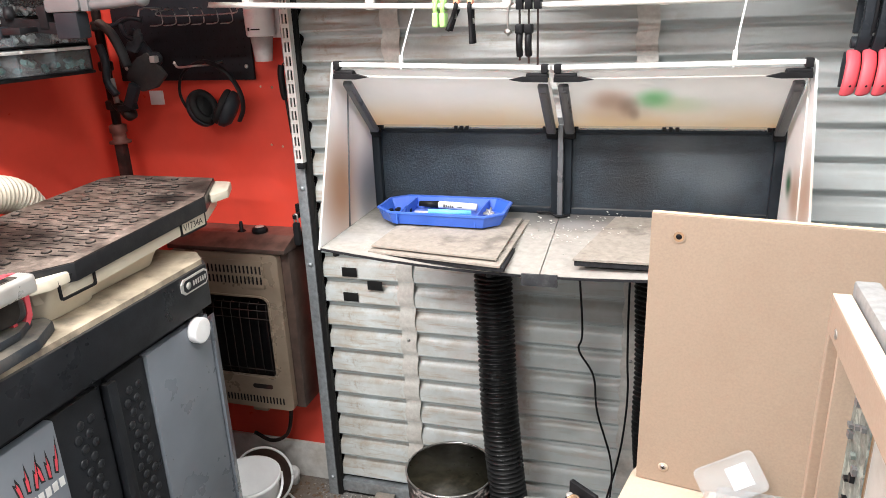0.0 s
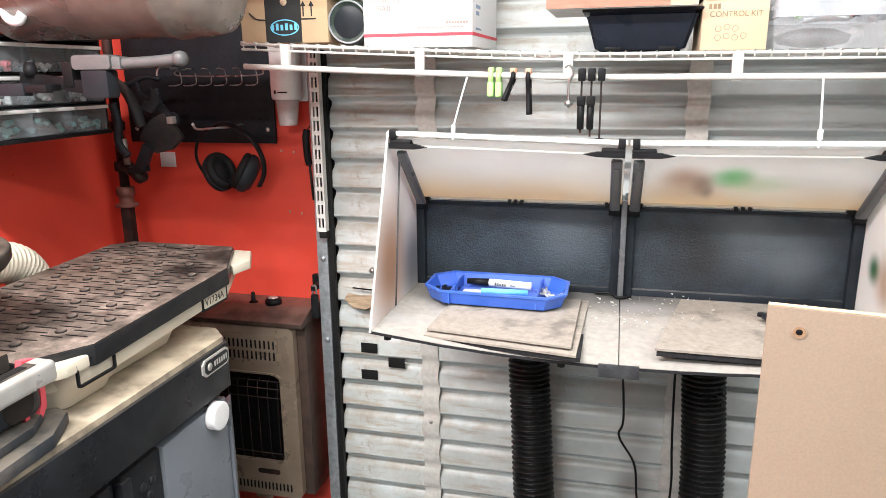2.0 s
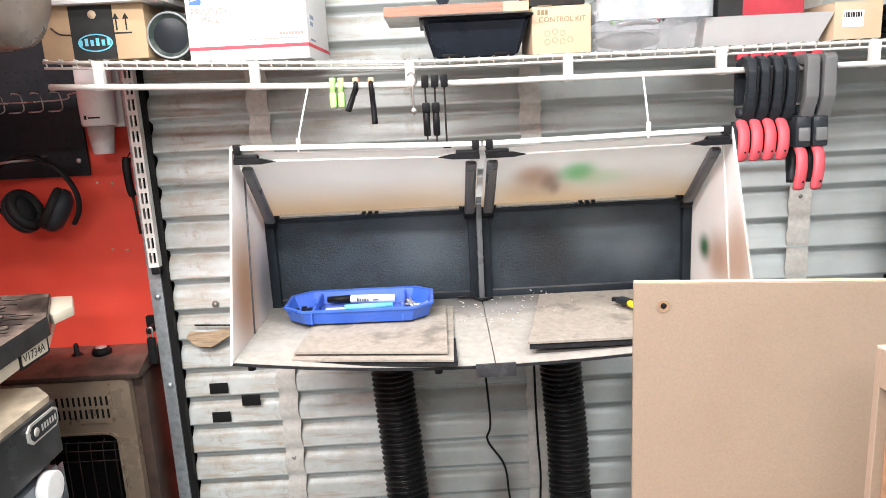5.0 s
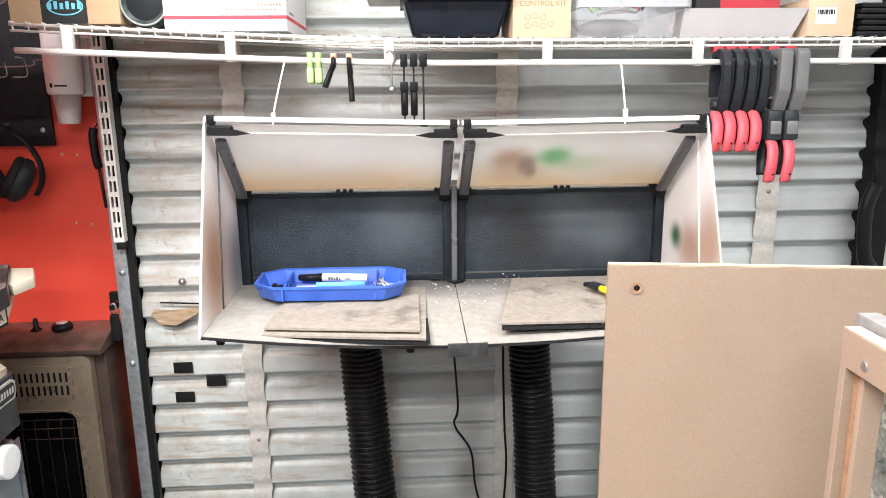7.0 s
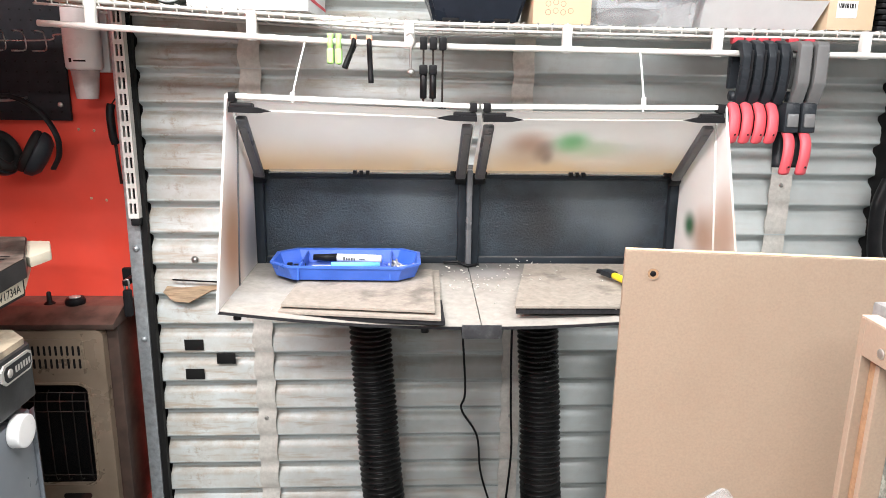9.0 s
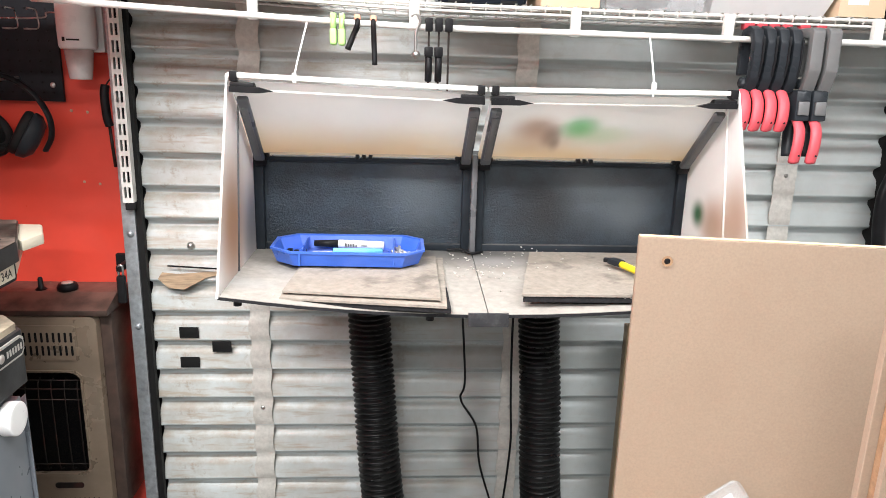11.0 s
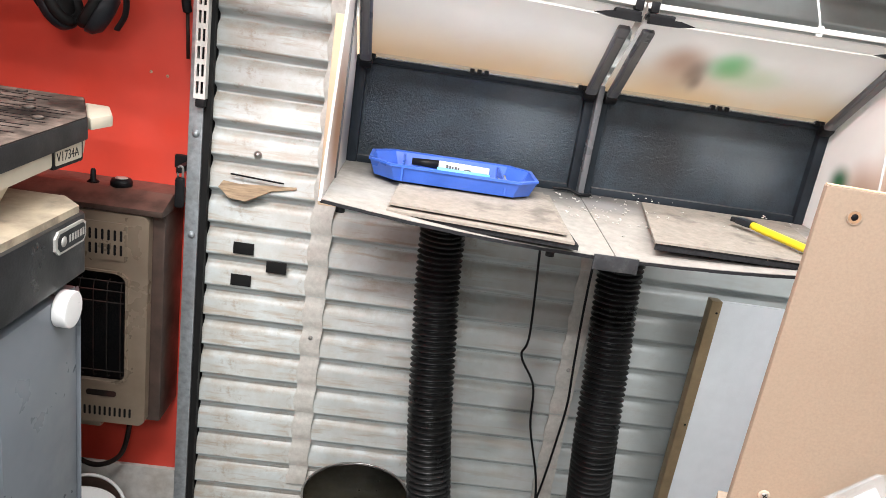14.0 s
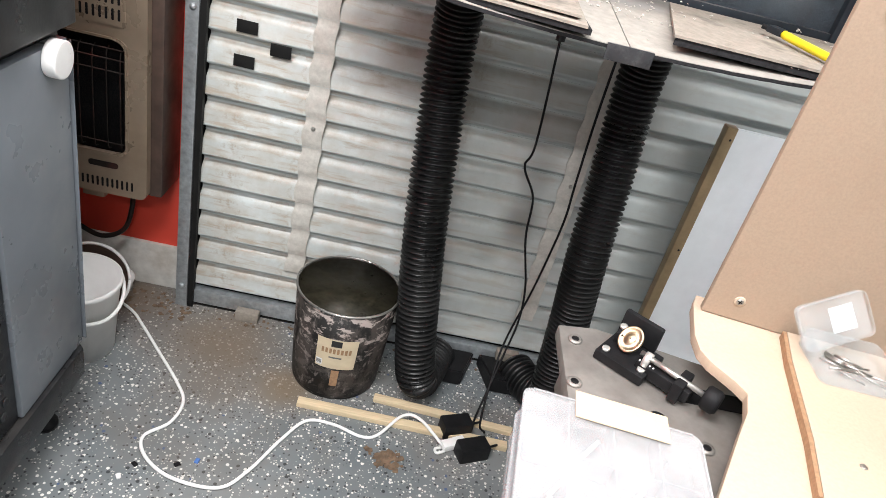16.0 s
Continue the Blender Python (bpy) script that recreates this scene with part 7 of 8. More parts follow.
part("arm", tube([(-1.56, 1.93, 1.66), (-1.50, 1.92, 1.655), (-1.44, 1.92, 1.675), (-1.40, 1.93, 1.668)], 0.008, 8), "darkgrip", tl)
part("arm", tube([(-1.47, 1.92, 1.66), (-1.45, 1.91, 1.625), (-1.41, 1.91, 1.612), (-1.395, 1.91, 1.63)], 0.008, 8), "darkgrip", tl)
part("strut", box(-0.012, 0.012, -0.008, 0.008, 0, 0.12, 0.004, Matrix.Translation((-1.365, 1.92, 1.545)) @ pose(0, 0, 0, 0, -38, 0)), "darkgrip", tl)
part("guard", prism([(0, 0), (0.05, -0.042), (0.105, -0.030), (0.145, 0.006), (0.135, 0.020), (0.09, 0.075), (0.05, 0.06), (0.02, 0.035)], 0.018, on_y(-1.475, 1.925, 1.500), 0.005), "dustgrey", tl, "dusty curved guard")
part("hub", lathe([(0.02, 0), (0.022, 0.012), (0.012, 0.02)], Matrix.Translation((-1.365, 1.93, 1.555)) @ pose(0, 0, 0, 90), 16), "darkgrip", tl)
part("clip", box(-1.365, -1.345, 1.89, 1.91, 1.545, 1.565, 0.003), "alu", tl)
part("body", tube([(-1.545, 1.90, 1.60), (-1.525, 1.89, 1.55), (-1.53, 1.89, 1.49), (-1.505, 1.89, 1.45)], 0.012, 12), "darkgrip", tl)
part("hook", tube([(-1.41, 2.044, 1.70), (-1.41, 1.95, 1.70), (-1.41, 1.93, 1.675)], 0.003, 6), "steel", tl)
part("grip", tube([(-1.53, 1.90, 1.665), (-1.49, 1.895, 1.635), (-1.465, 1.895, 1.585), (-1.455, 1.90, 1.535)], 0.019, 14, flat=0.7), "dustgrey", tl, "dusty moulded grip")
part("yoke", prism([(0, 0), (0.035, -0.012), (0.065, 0.020), (0.060, 0.060), (0.040, 0.052), (0.036, 0.026), (0.012, 0.022)], 0.014, on_y(-1.455, 1.915, 1.585), 0.004), "sawgrey", tl)
part("jaw", box(-0.016, 0.016, -0.012, 0.012, -0.045, 0.030, 0.005, Matrix.Translation((-1.452, 1.90, 1.455)) @ pose(0, 0, 0, 0, 28, 0)), "darkgrip", tl, "black lower jaw")
part("jaw_tip", box(-0.034, 0.030, -0.010, 0.010, -0.010, 0.010, 0.004, Matrix.Translation((-1.478, 1.90, 1.412)) @ pose(0, 0, 0, 0, -8, 0)), "black", tl)
part("spindle", rod((-1.522, 1.90, 1.50), (-1.518, 1.90, 1.425), 0.009, n=12), "cast", tl, "dull steel spindle")
solo("paper_scrap", box(-1.515, -1.465, 2.053, 2.0595, 1.40, 1.445), "paper", "small white paper taped to the red wall", "paper")

dr = thing("drawer_cabinet", (-1.52, 1.52, 1.53), "black small-parts cabinet with clear drawers of teal parts, on the wall", "drawer cabinet")
DX, DY0, DY1, DZ0, DZ1 = -1.405, 1.335, 1.705, 1.535, 1.768
part("shell_side", box(-1.648, DX, DY0, DY0 + 0.006, DZ0, DZ1, 0.001), "black", dr)
part("shell_side", box(-1.648, DX, DY1 - 0.006, DY1, DZ0, DZ1, 0.001), "black", dr)
part("shell_bottom", box(-1.648, DX + 0.012, DY0 + 0.0065, DY1 - 0.0065, DZ0, DZ0 + 0.008, 0.001), "black", dr)
part("shell_top", box(-1.648, DX, DY0 + 0.0065, DY1 - 0.0065, DZ1 - 0.006, DZ1, 0.001), "black", dr)
part("shell_back", box(-1.648, -1.642, DY0 + 0.0065, DY1 - 0.0065, DZ0 + 0.0085, DZ1 - 0.0065), "black", dr)
cw, ch = (DY1 - DY0 - 0.016) / 3, (DZ1 - DZ0 - 0.018) / 3
for r in range(3):
    part("shelf_plate", box(-1.64, DX - 0.002, DY0 + 0.0065, DY1 - 0.0065, DZ0 + 0.0085 + ch * (r + 1) - 0.003, DZ0 + 0.0085 + ch * (r + 1) - 0.001), "black", dr) if r < 2 else None
    for c in range(3):
        ya, za = DY0 + 0.008 + c * cw + 0.003, DZ0 + 0.010 + r * ch
        d = part("drawer", box(DX - 0.10, DX + 0.004, ya, ya + cw - 0.006, za, za + ch - 0.008, 0.002), "drawer", dr, "clear plastic drawer")
        part("lip", box(DX + 0.0045, DX + 0.014, ya, ya + cw - 0.006, za + ch - 0.018, za + ch - 0.010, 0.002), "palebar", d)
        random.seed(r * 10 + c)
        pb_ = None
        for i in range(14):
            p = (random.uniform(DX - 0.05, DX - 0.008), random.uniform(ya + 0.012, ya + cw - 0.02), za + random.uniform(0.006, 0.02 + 0.014 * (r == 0)))
            pb_ = box(-0.006, 0.006, -0.006, 0.006, -0.004, 0.004, 0.001, Matrix.Translation(p) @ pose(0, 0, 0, random.uniform(0, 90), random.uniform(0, 90), 30), bm=pb_, seg=1)
        tagged(part("small_part", pb_, "teal" if r == 0 else ("redgrip" if (r == 2 and c == 0) else "palebar"), d), kind="stuff")
bars([(-0.09, 0.128, 0.058, 0.048), (-0.088, 0.068, 0.054, 0.033)], Matrix.Translation((-1.42, DY0, DZ0)) @ FACE_Y, "palebar", dr, "sticker")

ar = thing("camera_arm", (-1.3, 1.42, 1.62), "black square-tube arm with grey clamp head and handle", "arm")
part("beam", box(-0.11, 0.11, -0.012, 0.012, -0.013, 0.013, 0.002, Matrix.Translation((-1.265, 1.42, 1.661)) @ pose(0, 0, 0, 0, 7, 0)), "black", ar)
part("wall_beam", box(-1.646, -1.262, 1.298, 1.322, 1.640, 1.664, 0.002), "darkgrip", ar)
part("joint", box(-1.262, -1.210, 1.300, 1.320, 1.646, 1.661, 0.003), "black", ar)
part("link", box(-1.305, -1.270, 1.322, 1.408, 1.648, 1.662, 0.003), "black", ar)
part("joint_knob", lathe([(0.012, 0), (0.014, 0.012), (0.010, 0.03)], Matrix.Translation((-1.345, 1.41, 1.678)), 14), "black", ar)
part("under_knob", lathe([(0.004, -0.034), (0.008, -0.026), (0.014, -0.016), (0.014, 0)], Matrix.Translation((-1.36, 1.31, 1.640)), 14), "black", ar)
part("head", prism(rounded(0.094, 0.030, 0.008), 0.045, on_y(-1.232, 1.445, 1.690), 0.003), "greygrip", ar, "grey clamp head")
part("gearbox", box(-1.215, -1.150, 1.402, 1.440, 1.632, 1.690, 0.006), "darkgrip", ar)
part("side_block", box(-1.262, -1.236, 1.405, 1.440, 1.655, 1.705, 0.004), "black", ar)
part("collar", box(-1.140, -1.118, 1.406, 1.438, 1.690, 1.716, 0.003), "greygrip", ar)
part("handle", tube([(-1.12, 1.42, 1.702), (-1.05, 1.42, 1.705), (-0.985, 1.42, 1.710)], 0.0115, 14), "greygrip", ar, "grey ribbed handle")
part("handle_end", lathe([(0.006, -0.016), (0.014, -0.010), (0.016, 0), (0.013, 0.010), (0.004, 0.014)], Matrix.Translation((-0.985, 1.42, 1.710)) @ pose(0, 0, 0, 0, 90), 18), "greygrip", ar)
tk = thing("smoky_tank", (-1.15, 1.42, 1.75), "smoky brown translucent plastic drum hung from the wall", "drum")
part("drum", lathe([(0.02, 0), (0.085, 0.004), (0.108, 0.02), (0.114, 0.05), (0.114, 0.10), (0.118, 0.104), (0.118, 0.118), (0.114, 0.122), (0.114, 0.50), (0.10, 0.52), (0.02, 0.524)], Matrix.Translation((-0.868, 1.43, 1.865)) @ pose(0, 0, 0, 0, -90), 48), "visor", tk)
part("bracket", rod((-1.39, 1.43, 1.865), (-1.65, 1.43, 1.865), 0.012), "black", tk)
wh = thing("white_hook", (-1.28, 1.36, 1.76), "white coated hook on the wall", "hook")
part("hook", tube([(-1.648, 1.32, 1.90), (-1.42, 1.33, 1.89), (-1.335, 1.34, 1.85), (-1.315, 1.34, 1.795), (-1.29, 1.34, 1.785), (-1.275, 1.34, 1.80)], 0.010, 10), "white", wh)

# ---- machines on the cabinet, near end ----
sd = thing("spindle_sander", (-1.36, 0.98, CZ), "dark spindle sander with round dusty table and name plate", "sander")
part("base", prism([(-1.56, 0.76), (-1.20, 0.76), (-1.17, 0.82), (-1.17, 1.00), (-1.22, 1.03), (-1.56, 1.03)], 0.05, Matrix.Translation((0, 0, CZ)), 0.01), "dustgrey", sd)
b = bmesh.new()
lp = [[b.verts.new((x, y, z)) for x, y in pts] for pts, z in (([(-1.50, 0.80), (-1.20, 0.80), (-1.175, 0.84), (-1.175, 1.045), (-1.21, 1.085), (-1.50, 1.085)], CZ + 0.05), ([(-1.48, 0.82), (-1.25, 0.82), (-1.225, 0.86), (-1.225, 1.035), (-1.26, 1.07), (-1.48, 1.07)], 1.349))]
b.faces.new(lp[0])
b.faces.new(lp[1])
for i in range(6):
    b.faces.new((lp[0][i], lp[0][(i + 1) % 6], lp[1][(i + 1) % 6], lp[1][i]))
bmesh.ops.recalc_face_normals(b, faces=b.faces)
bmesh.ops.bevel(b, geom=b.edges[:], offset=0.006, segments=2, affect="EDGES")
part("housing", smooth(b), "darkgrip", sd, "dark plastic housing")
tblm = Matrix.Translation((-1.365, 0.925, 1.350))
part("table", lathe([(0.02, 0), (0.262, 0), (0.272, 0.005), (0.278, 0.014), (0.279, 0.030), (0.277, 0.034), (0.272, 0.036), (0.02, 0.036)], tblm, 64), "dustdisc", sd, "round dusty table")
part("red_disc", lathe([(0.022, 0), (0.022, 0.002)], tblm @ Matrix.Translation((0.06, -0.02, 0.036)), 20), "redgrip", sd)
nm = Matrix.Translation((-1.191, 0.925, 1.250)) @ pose(0, 0, 0, 0, -11, 0) @ FACE_X
npl = part("name_plate", prism(rounded(0.122, 0.036, 0.003), 0.002, nm), "palebar", sd, "white name plate")
words("MACHINERY", 0.0145, nm @ Matrix.Translation((0.034, 0.005, 0.0022)), "ink", npl)
bars([(0.036 + i * 0.0105, 0.022, 0.008, 0.009) for i in range(7)], nm @ Matrix.Translation((0, 0, 0.0015)), "ink", npl)
part("name_disc", frame_ring([(0.012 * math.cos(a * 0.5236), 0.012 * math.sin(a * 0.5236)) for a in range(12)], [(0.0085 * math.cos(a * 0.5236), 0.0085 * math.sin(a * 0.5236)) for a in range(12)], 0.001, nm @ Matrix.Translation((0.018, 0.018, 0.0016))), "ink", npl)
part("name_disc", lathe([(0.005, 0), (0.005, 0.001)], nm @ Matrix.Translation((0.018, 0.018, 0.002)), 12), "ink", npl)
words("SPINDLE SANDER", 0.0125, nm @ Matrix.Translation((0.010, -0.034, 0.001)), "palebar", npl)
words("Oscillating", 0.010, nm @ Matrix.Translation((0.030, -0.016, 0.001)), "palebar", npl)

ms = thing("mitre_saw", (-1.12, 0.88, CZ), "dusty grey mitre saw with red levers and pale handle", "saw")
part("base", prism([(-1.165, 0.66), (-1.035, 0.66), (-1.004, 0.755), (-0.980, 0.863), (-0.988, 0.973), (-1.028, 1.050), (-1.060, 1.060), (-1.10, 1.03), (-1.16, 1.00)], 0.026, Matrix.Translation((0, 0, CZ)), 0.006), "sawgrey", ms)
part("base_step", prism([(-1.16, 0.68), (-1.05, 0.68), (-1.025, 0.77), (-1.005, 0.87), (-1.012, 0.96), (-1.045, 1.02), (-1.15, 0.99)], 0.018, Matrix.Translation((0, 0, CZ + 0.026)), 0.006), "sawgrey", ms)
part("turntable", lathe([(0.078, 0), (0.080, 0.02), (0.070, 0.035), (0.03, 0.04)], Matrix.Translation((-1.10, 0.84, CZ + 0.044)), 32), "sawgrey", ms)
part("arm_block", box(-1.135, -1.030, 0.905, 1.010, CZ + 0.044, 1.185, 0.026, seg=4), "sawgrey", ms, "rounded grey casting")
rc = part("recess", prism(rounded(0.060, 0.075, 0.022), 0.003, on_x(-1.031, 0.925, CZ + 0.055)), "dustdisc", ms)
for y, z in ((0.937, 0.112), (0.970, 0.116)):
    part("screw", lathe([(0.004, 0), (0.003, 0.002)], Matrix.Translation((-1.028, y, CZ + z - 0.008)) @ pose(0, 0, 0, 0, 90), 10), "alu", rc)
part("lever", frame_ring([(0, 0), (0.018, -0.004), (0.034, 0.020), (0.036, 0.060), (0.026, 0.092), (0.006, 0.096), (-0.004, 0.050)], [(0.006, 0.010), (0.016, 0.006), (0.026, 0.026), (0.028, 0.058), (0.020, 0.082), (0.010, 0.084), (0.004, 0.050)], 0.012, on_x(-1.048, 0.972, CZ + 0.026) @ Matrix.Diagonal((1.3, 1.25, 1, 1))), "redgrip", ms, "red plastic lever")
wl = part("wheel", frame_ring([(0.060 * math.cos(a * 0.2618), 0.060 * math.sin(a * 0.2618)) for a in range(24)], [(0.033 * math.cos(a * 0.2618), 0.033 * math.sin(a * 0.2618)) for a in range(24)], 0.012, on_x(-1.012, 0.808, CZ + 0.088)), "redgrip", ms, "red slotted wheel")
for a in range(-3, 7):
    part("wheel_slot", prism([(-0.002, 0.039), (0.002, 0.039), (0.0035, 0.054), (-0.0035, 0.054)], 0.0008, on_x(-1.0002, 0.808, CZ + 0.088) @ pose(0, 0, 0, 0, 0, -a * 24)), "ink", wl)
part("plate", box(-1.25, -1.075, 0.64, 0.995, 1.205, 1.236, 0.005), "dusttan", ms, "square plate thick with tan dust")
part("plate_post", box(-1.22, -1.12, 0.70, 0.88, CZ + 0.07, 1.205, 0.006), "darkgrip", ms)
hm = Matrix.Translation((-1.006, 0.500, 1.206)) @ pose(0, 0, 0, 0.9, 0, 0)
part("handle_bar", box(-0.021, 0.021, 0, 0.500, -0.019, 0.019, 0.011, hm, seg=4), "alu", ms, "pale metal handle bar")
part("grip_strip", box(-0.012, 0.010, 0.02, 0.470, 0.0185, 0.0203, 0.001, hm), "dustdisc", ms, "dark dusty grip strip")
for k in range(5):
    part("grip_pad", box(-0.009, 0.007, 0.03 + 0.09 * k, 0.095 + 0.09 * k, 0.0204, 0.0214, 0.0004, hm), "rubber", ms)
part("handle_post", box(-1.03, -0.99, 0.62, 0.68, CZ + 0.002, 1.18, 0.006), "darkgrip", ms)
du = thing("dust_duct", (-1.5, 1.2, 1.1), "cream ribbed dust hose behind the sander", "hose")
part("ribbed_tube", tube([(-1.52, 1.05, 1.235), (-1.520, 1.18, 1.255), (-1.520, 1.34, 1.264), (-1.520, 1.455, 1.240), (-1.525, 1.51, 1.17), (-1.53, 1.52, 1.10)], 0.048, 22, 8, wave=0.003, pitch=0.012), "duct", du)
for k in range(6):
    claw = [(0, 0), (0.009, -0.004), (0.013, 0.030), (0.010, 0.052 + 0.012 * (k % 3)), (0.006, 0.036), (0.001, 0.044 - 0.008 * (k % 2))]
    cm = on_x(CX - 0.0117, 0.862 + 0.0165 * k, 0.825 + 0.004 * (k % 2)) @ pose(0, 0, 0, 0, 0, 12 - 9 * (k % 3))
    part("decal", prism(claw, 0.0006, cm), "ink", cab, "black and red claw decal")
    part("decal", prism([(u * 0.5 + 0.003, v * 0.7 + 0.004) for u, v in claw], 0.0006, cm @ Matrix.Translation((0, 0, 0.0007))), "redink", cab)
bars([(-0.01 + i * 0.017, -0.028, 0.012, 0.02) for i in range(6)], on_x(CX - 0.012, 0.875, 0.82), "palebar", cab, "decal")

# ---- on the floor ----
can = thing("waste_bin", (-0.452, 1.83, 0.0), "round metal waste bin with bark camouflage print and label", "waste bin")
cnm = Matrix.Translation((-0.452, 1.825, 0.0))
part("wall", lathe([(0.116, 0.004), (0.119, 0.0), (0.122, 0.012), (0.139, 0.300), (0.136, 0.300), (0.119, 0.014), (0.02, 0.010)], cnm, 56), "camo", can)
part("inside", lathe([(0.02, 0.0105), (0.1185, 0.0145), (0.1355, 0.299)], cnm, 48), "binside", can, "dark bare inside")
part("rim", tube([(cnm @ Vector((0.1385 * math.cos(a * 0.2618), 0.1385 * math.sin(a * 0.2618), 0.302))) for a in range(25)], 0.0032, 8, 3), "steel", can, "rolled steel rim")


def wrap(a0, a1, z0, z1, off, name, material, parent, n=14):
    """A patch that follows the bin's wall."""
    b = bmesh.new()
    rows = []
    for i in range(n + 1):
        a = a0 + (a1 - a0) * i / n
        rows.append([b.verts.new(cnm @ Vector(((0.1215 + 0.0567 * z + off) * math.cos(a), (0.1215 + 0.0567 * z + off) * math.sin(a), z))) for z in (z0, z1)])
    for p, q in zip(rows, rows[1:]):
        b.faces.new((p[0], q[0], q[1], p[1]))
    return part(name, b, material, parent)


lbp = wrap(-1.95, -1.13, 0.118, 0.220, 0.0012, "label", "labelcream", can)
wrap(-1.66, -1.45, 0.196, 0.217, 0.0022, "print", "ink", lbp)
for i in range(8):
    wrap(-1.84 + i * 0.078, -1.79 + i * 0.078, 0.172, 0.189, 0.0022, "print", "mdfdark", lbp, 2)
wrap(-1.68, -1.42, 0.156, 0.161, 0.0022, "print", "greygrip", lbp)
wrap(-1.93, -1.80, 0.124, 0.146, 0.0022, "print", "paper", lbp)
for i in range(5):
    wrap(-1.92 + i * 0.023, -1.91 + i * 0.023, 0.127, 0.143, 0.003, "print", "ink", lbp, 2)
wrap(-1.58, -1.42, 0.055, 0.112, 0.0012, "label", "mdfdark", can)
wrap(1.2, 1.35, 0.22, 0.30, -0.006, "label", "black", can)

bk = thing("white_bucket", (-1.135, 1.735, 0.0), "white plastic bucket beside the cabinet", "bucket")
bkm = Matrix.Translation((-1.135, 1.735, 0.0))
part("wall", lathe([(0.084, 0.004), (0.088, 0.0), (0.106, 0.205), (0.112, 0.207), (0.112, 0.222), (0.107, 0.222), (0.086, 0.008), (0.02, 0.006)], bkm, 44), "white", bk)
part("handle", tube([(bkm @ Vector((0.113 * math.cos(a), 0.113 * math.sin(a), 0.20 - 0.055 * math.sin((a + 1.9) / 2.6 * math.pi)))) for a in [-1.9 + 2.6 * i / 10 for i in range(11)]], 0.005, 8, 4), "white", bk)
pn = thing("grey_pan", (-1.15, 1.87, 0.0), "dark round pan leaning behind the bucket", "pan")
pnm = Matrix.Translation((-1.172, 1.880, 0.104)) @ pose(0, 0, 0, 68, 0, 20)
part("pan", lathe([(0.02, -0.03), (0.085, -0.03), (0.105, 0.0), (0.107, 0.002), (0.100, 0.002), (0.082, -0.024), (0.02, -0.025)], pnm, 40), "heaterdark", pn)
part("rim", tube([(pnm @ Vector((0.105 * math.cos(a * 0.2618), 0.105 * math.sin(a * 0.2618), 0.003))) for a in range(25)], 0.0045, 8, 3), "white", pn, "pale rim")
wv = thing("pipe_cap", (-1.125, 2.005, 0.0), "white slotted plastic cap on the floor", "cap")
part("cap", lathe([(0.026, 0), (0.028, 0.01), (0.024, 0.035), (0.010, 0.04)], Matrix.Translation((-1.125, 2.0, 0.045)) @ pose(0, 0, 0, 60, 0, 30), 20), "white", wv)
part("collar", lathe([(0.022, 0), (0.022, 0.05)], Matrix.Translation((-1.125, 2.005, 0.0)), 16), "white", wv)

solo("extension_cord", tube([(-1.20, 1.955, 0.006), (-1.13, 1.94, 0.006), (-1.06, 1.90, 0.006), (-1.009, 1.847, 0.006), (-0.932, 1.759, 0.006), (-0.842, 1.654, 0.006), (-0.803, 1.590, 0.006), (-0.809, 1.517, 0.006), (-0.852, 1.460, 0.006), (-0.825, 1.403, 0.006), (-0.749, 1.358, 0.006), (-0.641, 1.353, 0.006), (-0.588, 1.415, 0.006), (-0.536, 1.528, 0.006), (-0.487, 1.606, 0.006), (-0.415, 1.610, 0.006), (-0.341, 1.587, 0.006), (-0.297, 1.604, 0.006), (-0.241, 1.670, 0.024), (-0.192, 1.668, 0.027), (-0.124, 1.605, 0.012)], 0.0043, 10), "white", "white extension cord winding over the floor", "cord")
pw = thing("cord_socket", (-0.10, 1.605, 0.0), "white three-way cord socket with plugs", "socket")
part("socket", box(-0.035, 0.035, -0.014, 0.014, 0.001, 0.022, 0.005, Matrix.Translation((-0.095, 1.618, 0)) @ pose(0, 0, 0, 0, 0, 30)), "white", pw)
part("tab", tube([(-0.128, 1.598, 0.008), (-0.142, 1.592, 0.008), (-0.138, 1.578, 0.008), (-0.118, 1.588, 0.008)], 0.004, 8), "white", pw)
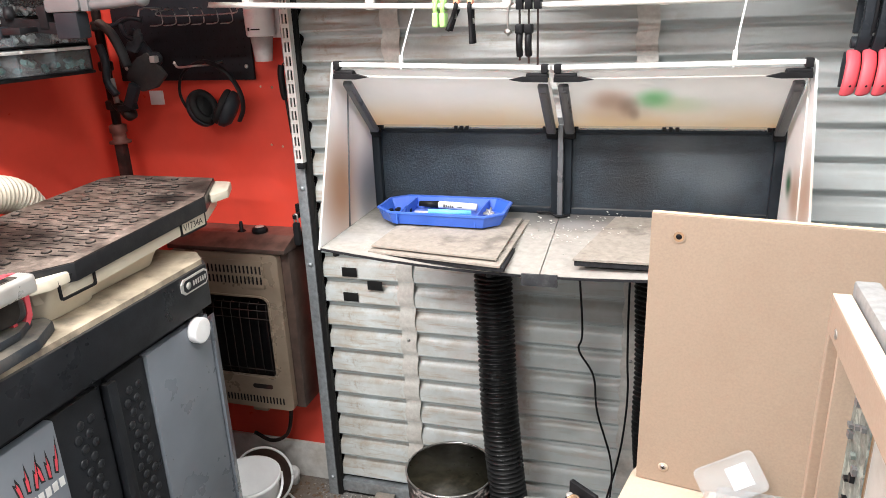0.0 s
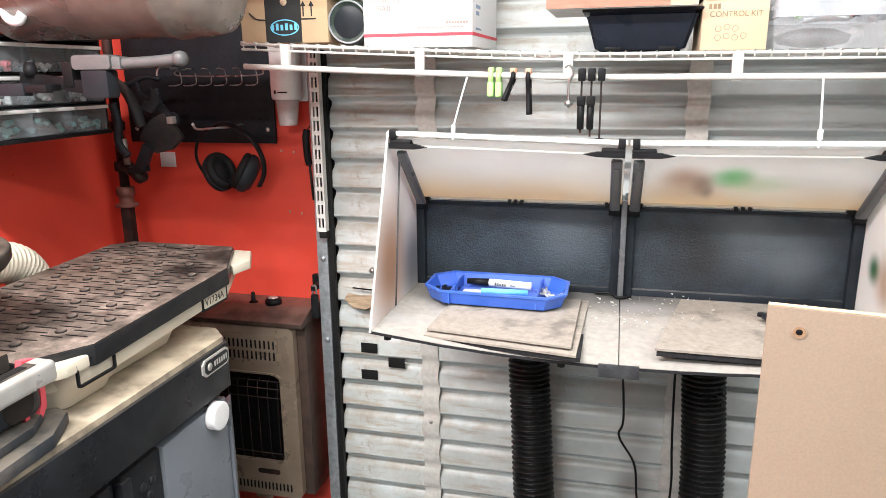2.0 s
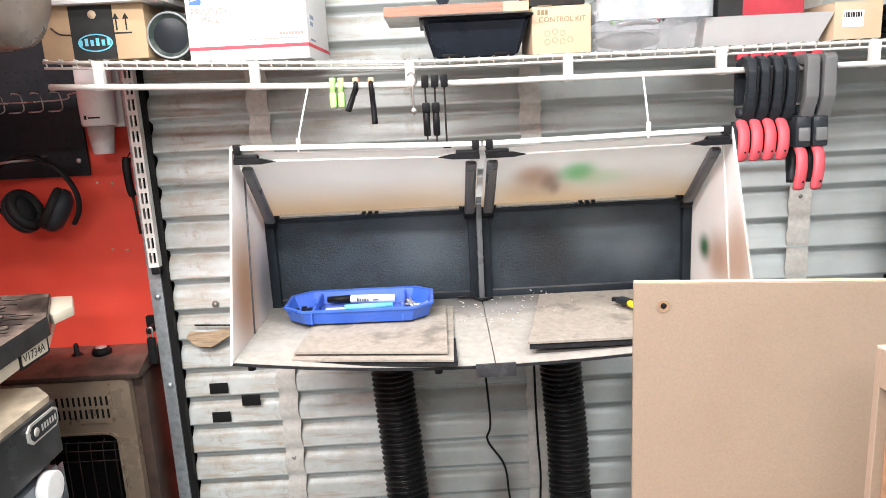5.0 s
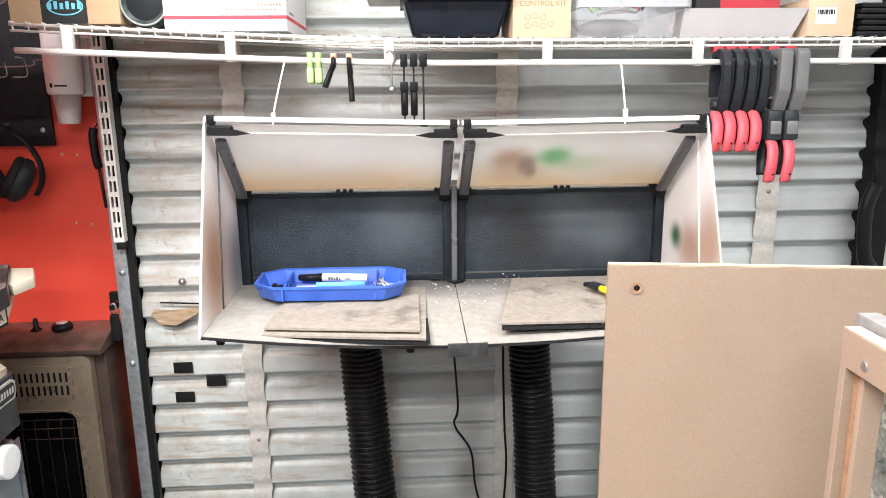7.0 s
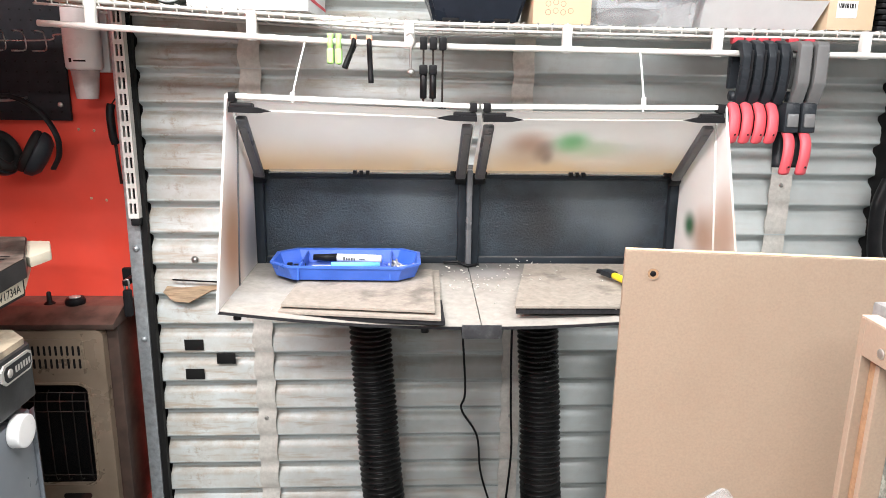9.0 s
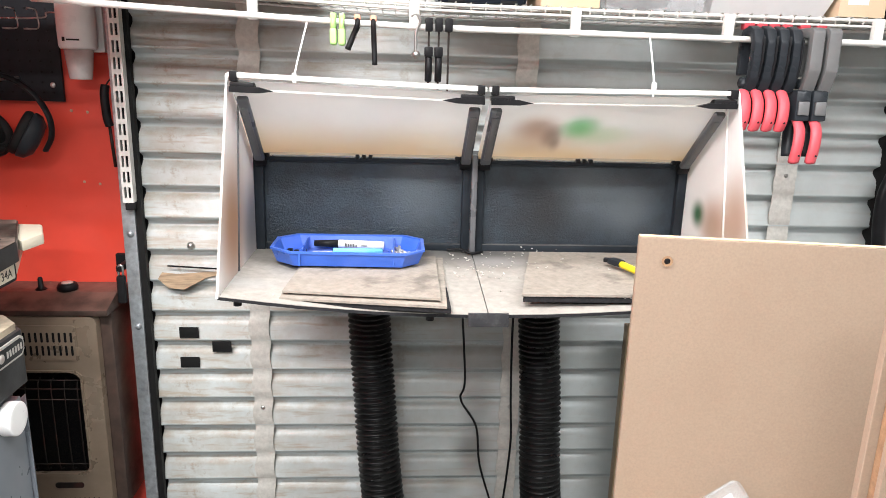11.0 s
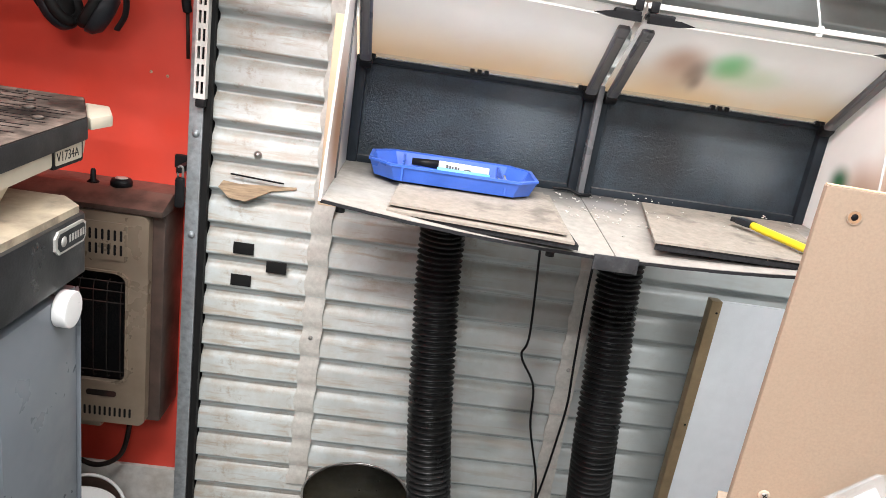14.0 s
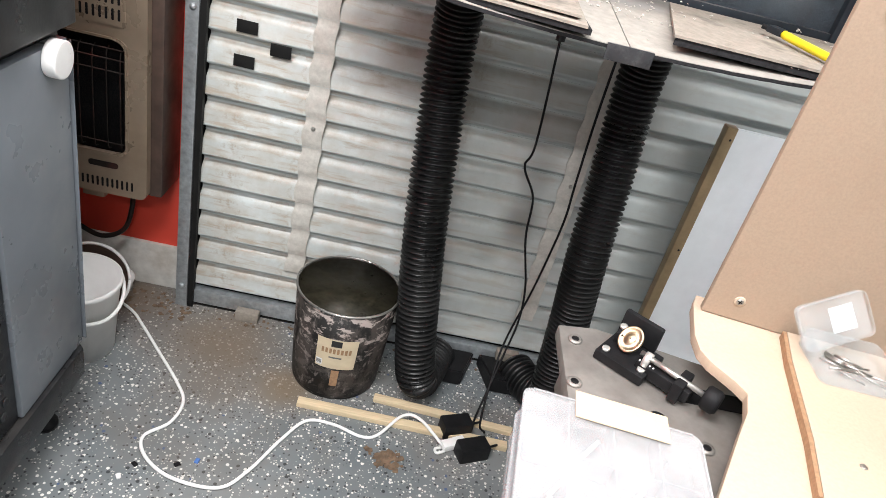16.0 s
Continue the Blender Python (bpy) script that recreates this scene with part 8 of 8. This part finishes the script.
for x, y, a in ((-0.092, 1.672, 22), (-0.045, 1.598, 24)):
    ad = thing("power_adapter", (x, y, 0.0), "black plug-in power adapter lying on the floor", "adapter", "power adapters")
    part("block", box(-0.042, 0.042, -0.024, 0.024, 0.0, 0.046, 0.004, Matrix.Translation((x, y, 0)) @ pose(0, 0, 0, 0, 0, a)), "black", ad)
    part("cord_boot", tube([(x + 0.04, y + 0.018, 0.02), (x + 0.055, y + 0.026, 0.022), (x + 0.07, y + 0.04, 0.016)], 0.0035, 8), "black", ad)
solo("wooden_strip", box(0, 0.58, -0.013, 0.013, 0.0, 0.016, 0.002, Matrix.Translation((-0.525, 1.667, 0)) @ pose(0, 0, 0, 0, 0, -2.0)), "wood", "pale wooden strip lying on the floor", "wood strip", "wooden strips")
solo("wooden_strip", box(0, 0.40, -0.012, 0.012, 0.0, 0.014, 0.002, Matrix.Translation((-0.325, 1.738, 0)) @ pose(0, 0, 0, 0, 0, -4.5)), "wood", "pale wooden strip lying on the floor", "wood strip", "wooden strips")
random.seed(21)
b = bmesh.new()
for i in range(90):
    x, y = random.gauss(-0.265, 0.022), random.gauss(1.532, 0.014)
    s_ = random.uniform(0.002, 0.007)
    join(b, box(-s_, s_, -s_, s_, 0, s_ * 0.7, s_ * 0.25, Matrix.Translation((x, y, 0)) @ pose(0, 0, 0, 0, 0, random.uniform(0, 90)), seg=1))
solo("dirt_clod", b, "dirt", "crumbled brown dirt on the floor", "dirt", kind="stuff")
b = bmesh.new()
for i in range(260):
    x, y = random.uniform(-1.35, -0.92), random.uniform(1.90, 2.03)
    if random.random() < 0.3:
        x, y = random.uniform(-0.95, 0.3), random.uniform(1.94, 1.98)
    s_ = random.uniform(0.001, 0.005)
    join(b, box(-s_, s_, -s_, s_, 0, s_ * 0.6, 0, Matrix.Translation((x, y, 0.0)) @ pose(0, 0, 0, 0, 0, random.uniform(0, 90))))
solo("grit", b, "dirt", "brown grit and leaf dust along the wall", "dirt", kind="stuff")
for x, y, mat, lab in ((-0.71, 1.42, "blueink", "blue plastic crumb on the floor"), (-0.84, 1.38, "black", "dark crumb on the floor"), (-0.86, 1.34, "paper", "white crumb on the floor"), (-0.75, 1.40, "black", "dark crumb on the floor")):
    solo("crumb", box(-0.007, 0.007, -0.005, 0.005, 0, 0.005, 0.0015, Matrix.Translation((x, y, 0)) @ pose(0, 0, 0, 0, 0, x * 900)), mat, lab, "crumb", "floor crumbs")
